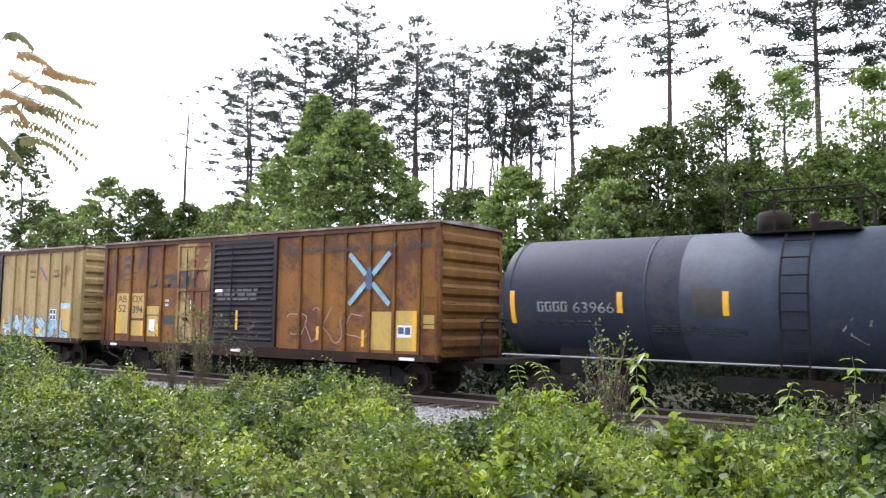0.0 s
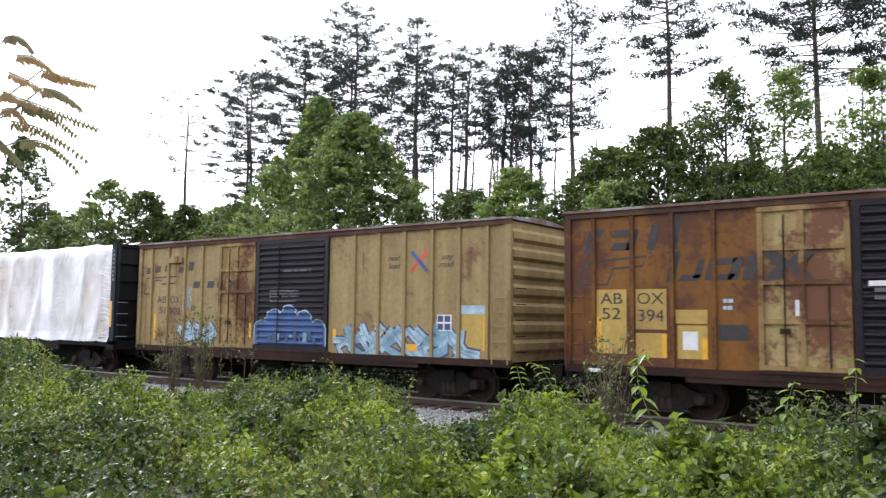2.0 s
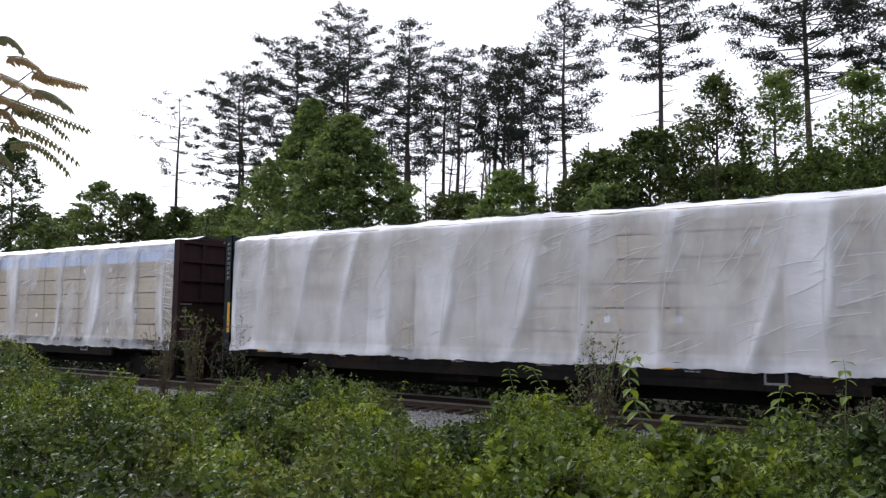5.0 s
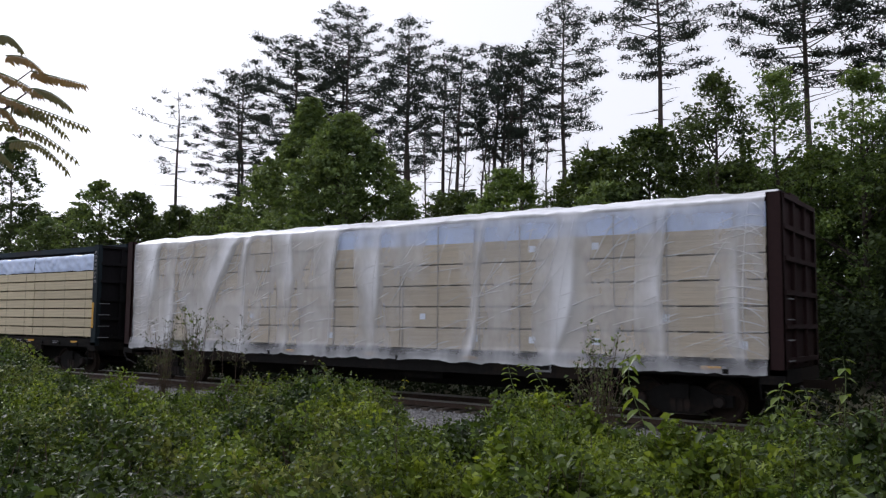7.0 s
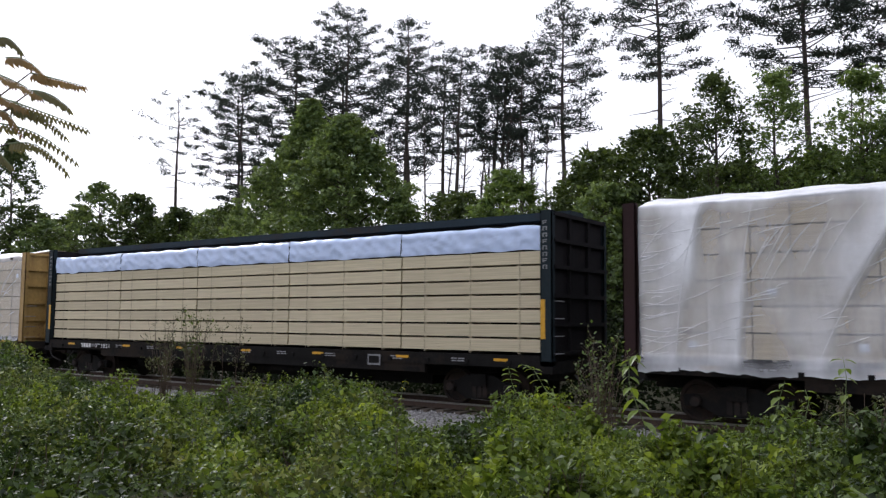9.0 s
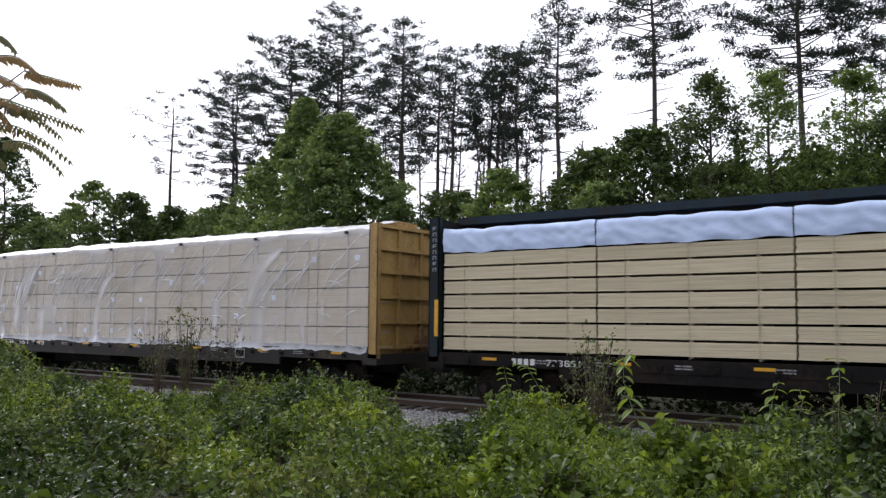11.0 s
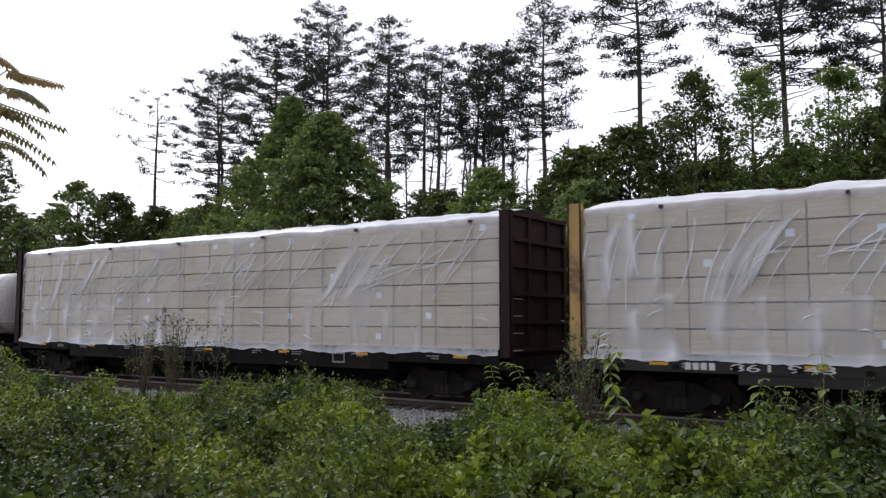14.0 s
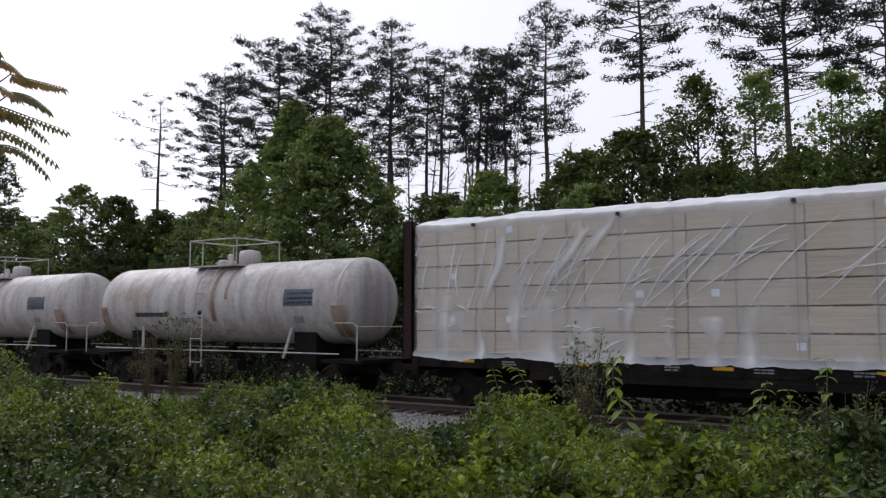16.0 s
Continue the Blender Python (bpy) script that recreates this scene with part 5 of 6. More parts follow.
def build_train():
    tank_l, tank_r, tank_z = 14.5, 1.5, 2.68
    t = tank_car("black tank car with sooty bluish band and yellow stripes", 16.1, tank_l, tank_r, tank_z, M_TANK_BLACK, M_TANK_GREY, M_DARK, -7.25, -0.75)
    decorate_black_tank(t, tank_l, tank_r, tank_z)
    o = boxcar("rusty orange boxcar with black louvred door and faded lettering", 0.0, M_ORANGE, M_ORANGE_RIB, M_DOOR_CREAM, "cream rust-stained sliding door", "black louvred plug door", M_ORANGE_END)
    decorate_orange(o)
    y = boxcar("tan yellow boxcar with blue graffiti along its lower flank", -17.13, M_YELLOW, M_YELLOW, M_DOOR_RUST, "rusted yellow sliding door", "black louvred plug door", M_YELLOW)
    decorate_yellow(y)
    centre_beam("dark green flatcar with lumber under white plastic sheet", -34.17, M_GREEN, "white", "seams", 3, True, M_DARK)
    centre_beam("maroon flatcar with lumber under glossy milky sheet", -58.95, M_BROWN, "half", "seams", 11, False, M_DARK)
    centre_beam("dark green flatcar with open stacks of sawn lumber", -83.2, M_GREEN, "open", "diagonal", 5, True, M_DARK, ("733851", -18.98, -18.1))
    centre_beam("ochre flatcar with lumber under wrinkled milky sheet", -107.4, M_CB_YELLOW, "wrapped", "diagonal", 17, False, M_OCHRE_SILL, ("861 943", -18.8, -16.8))
    centre_beam("maroon flatcar with lumber under wrinkled milky sheet", -131.4, M_BROWN, "wrapped", "diagonal", 29, False, M_DARK)
    for i, place in enumerate((-155.9, -170.1)):
        w = tank_car("dirty white tank car with rust streaks and top railing", place, 12.2, 1.30, 2.82, M_TANK_WHITE, None, M_TANK_WHITE, -6.3, 0.75)
        decorate_white_tank(w, 12.2, 1.30, 2.82, i == 0)


# bulkhead colour with the shade of the neighbouring car painted in
M_END_SHADE = worn("sooty_bulkhead_paint", (0.011, 0.010, 0.012), (0.016, 0.012, 0.011), 0.4, 0.8, 0.4, gloss=0.15)
M_OCHRE_SILL = worn("grimy_ochre_sill", (0.084, 0.0546, 0.021), (0.0126, 0.00924, 0.00756), 0.75, 0.7, 0.6)
M_ORANGE_END = worn("orange_end_paint", (0.150, 0.076, 0.020), (0.060, 0.030, 0.016), 0.45, 0.55, 0.5, gloss=0.15)


# ---- vegetation ----
def limb(bm, p, q, r0, r1, n=5, bend=0.0, rng=None, sides=5):
    p, q = Vector(p), Vector(q)
    pts, radii = [], []
    for i in range(n + 1):
        k = i / n
        j = Vector((rng.uniform(-1, 1), rng.uniform(-1, 1), rng.uniform(-0.3, 0.3))) * bend * (0 if i in (0, n) else 1) if rng else Vector()
        pts.append(p.lerp(q, k) + j)
        radii.append(r0 + (r1 - r0) * k)
    return tube(bm, pts, radii, sides)


def pine(x, y, top, crown, radius, seed, branches=46, density=1.0, label="", lean=0.0, left=1.0, spire=0.5):
    """A tall pine: bare trunk, dead limbs, boughs in whorls that carry flat pads of needles."""
    rng, nr = random.Random(seed), np.random.default_rng(seed)
    z0 = ground_z(x, y) - 0.1
    tree = thing("pine_tree", label or "tall pine with bare trunk and layered dark crown", "pine tree", "pines behind the track", (x, y, z0))
    H = top - z0
    c0 = crown - z0
    wood = bmesh.new()
    sway = [(lean * (k / 8) ** 2 * H * 0.05 + rng.uniform(-0.10, 0.10) * (k > 0), rng.uniform(-0.1, 0.1) * (k > 0), H * k / 8) for k in range(9)]
    tube(wood, sway, [0.025 + 0.0095 * H * (1 - k / 8) ** 0.8 for k in range(9)], 7)

    def axis(z):
        k = min(7.999, max(0, z / H * 8))
        i = int(k)
        return Vector(sway[i]).lerp(Vector(sway[i + 1]), k - i)
    for _ in range(18):
        z = c0 * rng.uniform(0.62, 1.02)
        a = rng.uniform(0, 6.28)
        p = axis(z)
        q = p + Vector((math.cos(a), math.sin(a), rng.uniform(-0.25, 0.35))) * rng.uniform(0.5, 0.55 * radius + 0.5)
        limb(wood, p, q, 0.035, 0.008, 4, 0.10, rng, 4)
        for _ in range(2):
            u = p.lerp(q, rng.uniform(0.4, 0.9))
            limb(wood, u, u + Vector((rng.gauss(0, 0.3), rng.gauss(0, 0.3), rng.uniform(-0.2, 0.3))), 0.014, 0.005, 2, 0, None, 3)
    pads, wide = [], []
    whorls = max(7, int(branches * 0.36))
    for w in range(whorls):
        kw = (w + rng.uniform(0.2, 0.8)) / whorls
        turn = rng.uniform(0, 6.28)
        for b in range(4):
            k = min(0.995, max(0.0, kw + rng.uniform(-0.25, 0.25) / whorls))
            z = c0 + (H - c0) * k
            a = turn + b * 1.57 + rng.uniform(-0.5, 0.5)
            prof = min(1.0, 0.45 + k * 1.6) * (1 - k) ** spire + 0.06
            r = 1.2 * radius * prof * rng.choice((0.5, 0.75, 0.95, 1.1)) * rng.uniform(0.85, 1.1) * (left if math.cos(a) < 0 else 1)
            start = axis(z)
            rise = r * (rng.uniform(-0.08, 0.2) + 0.38 * k)
            end = start + Vector((math.cos(a) * r, math.sin(a) * r, rise))
            mid = start.lerp(end, 0.5) + Vector((0, 0, -0.06 * r))
            tube(wood, [start, mid, end], [0.016 + 0.009 * r, 0.010 + 0.004 * r, 0.005], 4)
            side = Vector((-math.sin(a), math.cos(a), 0))
            out = Vector((math.cos(a), math.sin(a), 0.15))
            for _ in range(int((1.5 + r * 1.55) * density)):
                f = 1 - 0.62 * rng.random() ** 1.4
                base = start.lerp(mid, f * 2) if f < 0.5 else mid.lerp(end, f * 2 - 1)
                tip = base + side * rng.uniform(-1, 1) * (0.15 + 0.30 * r * (1.15 - f)) + out * rng.uniform(0.0, 0.35) + Vector((0, 0, rng.uniform(0.0, 0.28)))
                limb(wood, base, tip, 0.013, 0.006, 2, 0, None, 3)
                pads.append(tuple(tip))
                wide.append(rng.uniform(0.7, 1.35))
    part("trunk", wood, M_BARK, tree, "dark furrowed bark")
    n = 27
    t, wd = np.repeat(np.array(pads), n, 0), np.repeat(np.array(wide), n)[:, None]
    c = t + nr.normal(size=t.shape) * wd * np.array([0.23, 0.23, 0.085])
    ob = new("crown", scatter_mesh("crown", leaves(c, 0.24, nr, 0.35, 0.28), M_NEEDLE))
    ob.parent = tree
    return tree


def broadleaf(x, y, top, radius, seed, material, base=1.2, leaf=0.17, clumps=420, per=34, cone=0.5, label="", name="broadleaf_tree", open_crown=0.0, clump_r=0.30):
    """A leafy tree: trunk, limbs, and a crown of leaf sprays of many sizes with gaps."""
    rng, nr = random.Random(seed), np.random.default_rng(seed)
    z0 = ground_z(x, y) - 0.1
    tree = thing(name, label or "leafy green tree with dense uneven crown", "tree", "leafy trees behind the track", (x, y, z0))
    H = top - z0
    wood = bmesh.new()
    tube(wood, [(rng.uniform(-0.1, 0.1) * (k > 0), rng.uniform(-0.1, 0.1) * (k > 0), H * 0.9 * k / 6) for k in range(7)], [0.03 + 0.012 * H * (1 - k / 6) for k in range(7)], 7)
    centres, ways = [], []
    while len(centres) < clumps:
        k = rng.random()
        z = base + (H - base) * k
        shape_r = min(1.0, (k * 3.0) ** 0.6 + 0.25) * (1 - k ** (1.4 + 1.6 * (1 - cone))) ** (0.55 + 0.45 * cone)
        a = rng.uniform(0, 2 * math.pi)
        bump = 0.85 + 0.42 * noise.noise((math.cos(a) * 1.9 + seed, math.sin(a) * 1.9, z * 0.55)) + 0.2 * noise.noise((math.cos(a) * 4.5 + seed, math.sin(a) * 4.5, z * 1.3))
        depth = 1 - abs(rng.gauss(0, 0.17))
        r = radius * shape_r * bump * depth
        if open_crown and noise.noise((math.cos(a) * r * 0.9 + seed * 3, math.sin(a) * r * 0.9, z * 0.7)) < open_crown - 0.35:
            continue
        centres.append((math.cos(a) * r, math.sin(a) * r, z))
        ways.append((math.cos(a), math.sin(a), rng.uniform(-0.1, 0.9)))
    for c in centres[:: max(1, len(centres) // 46)]:
        limb(wood, (0, 0, max(0.8, c[2] - 0.5 * math.hypot(c[0], c[1]) - 0.3)), c, 0.05, 0.01, 4, 0.08, rng, 4)
    part("trunk", wood, M_BARK, tree)
    # each spray runs outwards and upwards from its twig and thins towards the tip
    size = np.repeat(nr.uniform(0.55, 1.35, len(centres)), per)[:, None]
    along = nr.random((len(centres) * per, 1)) ** 0.8
    c = np.repeat(np.array(centres), per, 0) + np.repeat(np.array(ways), per, 0) * (along - 0.35) * clump_r * 2.4 * size
    c = c + nr.normal(size=c.shape) * clump_r * size * (1.05 - 0.7 * along) * np.array([0.85, 0.85, 0.5])
    c[:, 2] = np.minimum(c[:, 2], H + 0.2)
    ob = new("crown", scatter_mesh("crown", leaves(c, leaf, nr, 0.6, 0.7), material))
    ob.parent = tree
    return tree


def bare_tree(x, y, top, slant, seed):
    rng = random.Random(seed)
    z0 = ground_z(x, y) - 0.1
    H = top - z0
    tree = thing("bare_tree", "thin slanting tree with bare branching limbs", "tree", "bare trees among the pines", (x, y, z0))
    bm = bmesh.new()
    tip = Vector((slant, 0, H))
    limb(bm, (0, 0, 0), tip, 0.13, 0.025, 7, 0.12, rng, 6)
    for _ in range(26):
        k = rng.uniform(0.35, 0.98)
        p = tip * k
        a = rng.uniform(0, 6.28)
        r = rng.uniform(0.5, 2.0) * (1.15 - k)
        q = p + Vector((math.cos(a) * r, math.sin(a) * r, r * rng.uniform(0.6, 1.4)))
        limb(bm, p, q, 0.04, 0.010, 4, 0.09, rng, 4)
        for _ in range(3):
            u = p.lerp(q, rng.uniform(0.3, 1))
            limb(bm, u, u + Vector((rng.gauss(0, 0.35), rng.gauss(0, 0.35), rng.uniform(0.1, 0.6))), 0.012, 0.004, 2, 0, None, 3)
    part("trunk", bm, M_BARK, tree, "grey bark")
    return tree


def thicket(name, label, spots, seed, material, leaf, per, r):
    """A belt of leaves that nobody could count."""
    nr = np.random.default_rng(seed)
    c = np.repeat(np.array(spots), per, 0)
    c = c + nr.normal(size=c.shape) * r
    return tagged(new(name, scatter_mesh(name, leaves(c, leaf, nr, 0.5, 0.7), material)), label, "undergrowth", kind="stuff")


def canopy(x, y):
    """Height of the brush in front of the track."""
    a = x / max(y, 0.5)
    far = np.interp(a, [-2.6, -1.95, -1.75, -1.54, -1.35, -1.19, -1.12, -1.05, -0.94, -0.86, -0.80, -0.74, -0.68, -0.62, -0.57, -0.51, -0.40, -0.33, -0.29, -0.24, -0.18, 0.3],
                    [1.4, 1.25, 0.62, 0.30, 0.28, 0.26, 0.50, 0.72, 1.00, 0.82, 0.45, 0.20, 0.22, 0.48, 0.90, 0.66, 0.48, 0.36, 0.60, 0.90, 0.80, 0.8])
    k = min(1.0, max(0.0, (y - 6.0) / 4.5))
    k = k * k * (3 - 2 * k)
    z = 0.68 * (1 - k) + far * k
    z += (0.36 * noise.noise((x * 0.7, y * 0.7, 7)) + 0.55 * noise.noise((x * 1.3, y * 1.3, 2))) * (1 - 0.55 * k)
    if y > 12.4:
        z -= (y - 12.4) * 0.5
    return z


def build_brush():
    rng, nr = random.Random(77), np.random.default_rng(77)
    kinds = ("mid", "dark", "bright", "olive")
    groups, sizes = {k: [] for k in kinds}, {k: [] for k in kinds}
    domes = 0
    while domes < 3300:
        y = math.sqrt(rng.uniform(3.4 ** 2, 14.2 ** 2))
        x = y * rng.uniform(-2.25, 0.12)
        z = canopy(x, y) + rng.uniform(-0.38, 0.12)
        g = ground_z(x, y)
        if z < g + 0.15:
            continue
        domes += 1
        r = rng.choice((0.12, 0.17, 0.22, 0.30, 0.40)) * rng.uniform(0.85, 1.15)
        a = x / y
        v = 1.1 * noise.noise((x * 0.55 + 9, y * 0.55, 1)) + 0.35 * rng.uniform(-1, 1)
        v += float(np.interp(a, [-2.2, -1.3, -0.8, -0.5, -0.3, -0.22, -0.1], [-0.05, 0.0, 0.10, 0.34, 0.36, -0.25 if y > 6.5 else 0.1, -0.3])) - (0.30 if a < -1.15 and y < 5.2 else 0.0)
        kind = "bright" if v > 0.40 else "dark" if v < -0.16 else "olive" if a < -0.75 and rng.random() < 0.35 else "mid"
        leaf = rng.choice((0.05, 0.062, 0.078, 0.10)) * (1.06 if kind == "bright" else 1.0)
        count = int(95 * (r / 0.27) ** 2 * (0.075 / leaf) ** 1.4)
        d = nr.normal(size=(count, 3))
        d[:, 2] = np.abs(d[:, 2]) - 0.25
        d /= np.linalg.norm(d, axis=1, keepdims=True)
        p = np.array((x, y, z - r * 0.8)) + d * r * (1 - 0.5 * nr.random((count, 1)) ** 2) * np.array([1.15, 1.15, 0.85])
        p[:, 2] = np.maximum(p[:, 2], g + 0.03)
        groups[kind].append(p)
        sizes[kind].append(np.full(count, leaf))
        # sprigs that reach out of the mound, some arching over
        for _ in range(rng.choice((0, 1, 2, 3, 4))):
            n = rng.choice((9, 13, 17))
            k = np.linspace(0.1, 1, n)[:, None]
            high = rng.choice((0.14, 0.2, 0.3, 0.5)) * (1.0 if y < 9.5 else 0.7)
            way = rng.uniform(0, 6.28)
            reach = rng.uniform(0.05, 0.30)
            tip = np.array((math.cos(way) * reach, math.sin(way) * reach, high))
            path = np.array((x, y, z - 0.06)) + k * tip - np.array((0, 0, high * 0.55)) * k ** 3 * (reach > 0.18)
            path += nr.normal(size=(n, 3)) * 0.018
            groups[kind].append(path)
            sizes[kind].append(np.linspace(leaf, leaf * 0.55, n))
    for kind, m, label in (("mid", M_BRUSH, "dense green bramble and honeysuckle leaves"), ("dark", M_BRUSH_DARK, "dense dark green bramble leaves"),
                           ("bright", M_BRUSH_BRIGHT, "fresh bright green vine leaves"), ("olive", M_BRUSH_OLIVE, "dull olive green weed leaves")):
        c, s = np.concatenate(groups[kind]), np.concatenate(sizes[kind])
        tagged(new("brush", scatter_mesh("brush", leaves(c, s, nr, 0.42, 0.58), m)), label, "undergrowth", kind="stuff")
    bm = bmesh.new()
    for _ in range(900):
        y = math.sqrt(rng.uniform(3.6 ** 2, 13.6 ** 2))
        x = y * rng.uniform(-2.2, 0.1)
        g, z = ground_z(x, y), canopy(x, y)
        if z < g + 0.2:
            continue
        limb(bm, (x, y, g), (x + rng.gauss(0, 0.15), y + rng.gauss(0, 0.15), z + rng.uniform(-0.1, 0.16)), 0.007, 0.003, 3, 0.04, rng, 3)
    tagged(new("brush_stems", mesh_of(bm, "brush_stems", M_TWIG)), "thin brown stems among the brush", "undergrowth", kind="stuff")


def bush(x, y, top, radius, seed, material, leaf, label):
    """A leafy mound that stands out of the brush."""
    rng, nr = random.Random(seed), np.random.default_rng(seed)
    z0 = ground_z(x, y) - 0.05
    H = top - z0
    ob = thing("bush", label, "bush", "bushes in the brush", (x, y, z0))
    wood = bmesh.new()
    spots = []
    for i in range(46):
        a, t = rng.uniform(0, 6.28), math.sqrt(rng.random())
        r = radius * t * (0.85 + 0.3 * noise.noise((math.cos(a) * 2, math.sin(a) * 2, seed)))
        tip = Vector((math.cos(a) * r, math.sin(a) * r, H * (1 - 0.55 * t * t) + rng.uniform(-0.16, 0.14)))
        limb(wood, (rng.uniform(-0.1, 0.1), rng.uniform(-0.1, 0.1), 0), tip, 0.010, 0.003, 4, 0.04, rng, 4)
        n = 30
        k = np.sort(nr.random((n, 1)), 0) ** 0.6
        start = np.array((tip.x * 0.55, tip.y * 0.55, tip.z * 0.55))
        spots.append(start + k * (np.array(tip) - start) + nr.normal(size=(n, 3)) * (0.10 - 0.06 * k))
    tagged(part("branchwork", wood, M_TWIG, ob), kind="stuff")
    o = tagged(new("foliage", scatter_mesh("foliage", leaves(np.concatenate(spots), leaf, nr, 0.35, 0.58), material)), kind="stuff")
    o.parent = ob
    return ob


def shoot(name, label, base, path, material, leaf, seed, pairs=9, category="shoot", droop=0.3):
    """An arching shoot with leaves in pairs along it."""
    rng = random.Random(seed)
    ob = thing(name, label, category, "", base)
    pts = [Vector(p) for p in path]
    part("stem", tube(bmesh.new(), pts, [0.008 - 0.005 * i / (len(pts) - 1) for i in range(len(pts))], 5), M_STEM, ob)
    for i in range(pairs):
        k = (i + 0.6) / pairs * (len(pts) - 1)
        j = min(len(pts) - 2, int(k))
        p = pts[j].lerp(pts[j + 1], k - j)
        for s in (-1, 1):
            a = rng.uniform(-0.5, 0.5) + (i % 2) * 1.2
            d = Vector((s * math.cos(a), s * math.sin(a), -droop + rng.uniform(-0.2, 0.3))).normalized()
            u = d.cross(Vector((0, 0, 1))).normalized()
            w = leaf * rng.uniform(0.7, 1.15) * (1 - 0.4 * i / pairs)
            bm = bmesh.new()
            lift = Vector((0, 0, 0.012))
            o = p + d * 0.01
            v = [bm.verts.new(q) for q in (o, o + d * w * 0.3 + u * w * 0.26 + lift, o + d * w * 0.65 + u * w * 0.22 + lift * 0.6, o + d * w - Vector((0, 0, w * 0.18)), o + d * w * 0.65 - u * w * 0.22 + lift * 0.6, o + d * w * 0.3 - u * w * 0.26 + lift, o + d * w * 0.45)]
            for f in ((0, 6, 1), (1, 6, 2), (2, 6, 3), (3, 6, 4), (4, 6, 5), (5, 6, 0)):
                bm.faces.new([v[q] for q in f])
            part("leaf", bm, material, ob)
    return ob


def dead_shrub(x, y, height, width, seed, label, leaf_material, n_leaf, green=None):
    rng, nr = random.Random(seed), np.random.default_rng(seed)
    z0 = ground_z(x, y)
    ob = thing("scrub_bush", label, "bush", "", (x, y, z0 - 0.05))
    bm = bmesh.new()
    tips = []
    for _ in range(34):
        a, r = rng.uniform(0, 6.28), rng.uniform(0.1, 1) * width
        mid = Vector((math.cos(a) * r * 0.45, math.sin(a) * r * 0.3, height * rng.uniform(0.35, 0.6)))
        tip = Vector((math.cos(a) * r, math.sin(a) * r * 0.6, height * rng.uniform(0.55, 1.0)))
        tube(bm, [(rng.uniform(-0.08, 0.08), 0, 0), mid, tip], [0.012, 0.008, 0.003], 4)
        for _ in range(3):
            k = mid.lerp(tip, rng.random())
            e = k + Vector((rng.gauss(0, 0.12), rng.gauss(0, 0.1), rng.uniform(0.0, 0.25)))
            tube(bm, [k, e], [0.004, 0.002], 3)
            tips += [k, e, tip]
    tagged(part("branchwork", bm, M_TWIG, ob, "bare brown twigs"), kind="stuff")
    t = np.array([tuple(v) for v in tips])
    for nm, m, count in (("dry_leaves", leaf_material, n_leaf), ("green_leaves", green, n_leaf * 2)):
        if m:
            c = t[nr.integers(0, len(t), count)] + nr.normal(size=(count, 3)) * 0.05
            o = new(nm, scatter_mesh(nm, leaves(c, 0.065, nr, 0.3, 0.6), m))
            o.parent = ob
    return ob


def weed(x, y, height, seed, label="thin dry weed stalk with seed heads"):
    rng, nr = random.Random(seed), np.random.default_rng(seed)
    ob = thing("weed", label, "weed", "weeds beside the track", (x, y, ground_z(x, y) - 0.05))
    bm = bmesh.new()
    top = Vector((rng.gauss(0, 0.08), rng.gauss(0, 0.08), height))
    tube(bm, [(0, 0, 0), (rng.gauss(0, 0.04), 0, height * 0.5), top], [0.008, 0.006, 0.003], 4)
    spots = []
    for _ in range(9):
        k = rng.uniform(0.45, 0.98)
        p = top * k
        q = p + Vector((rng.gauss(0, 0.13), rng.gauss(0, 0.13), rng.uniform(0.08, 0.25)))
        tube(bm, [p, q], [0.003, 0.002], 3)
        spots += [tuple(q), tuple(p.lerp(q, 0.6))]
    part("stalk", bm, M_TWIG, ob)
    c = np.repeat(np.array(spots), 5, 0) + nr.normal(size=(len(spots) * 5, 3)) * 0.03
    o = tagged(new("seed_fluff", scatter_mesh("seed_fluff", leaves(c, 0.05, nr, 0.3, 0.5), M_WEED)), kind="stuff")
    o.parent = ob
    return ob


M_WEED = leafy("drab_weed_leaves", (0.05, 0.055, 0.03), (0.10, 0.11, 0.045), 0.25)


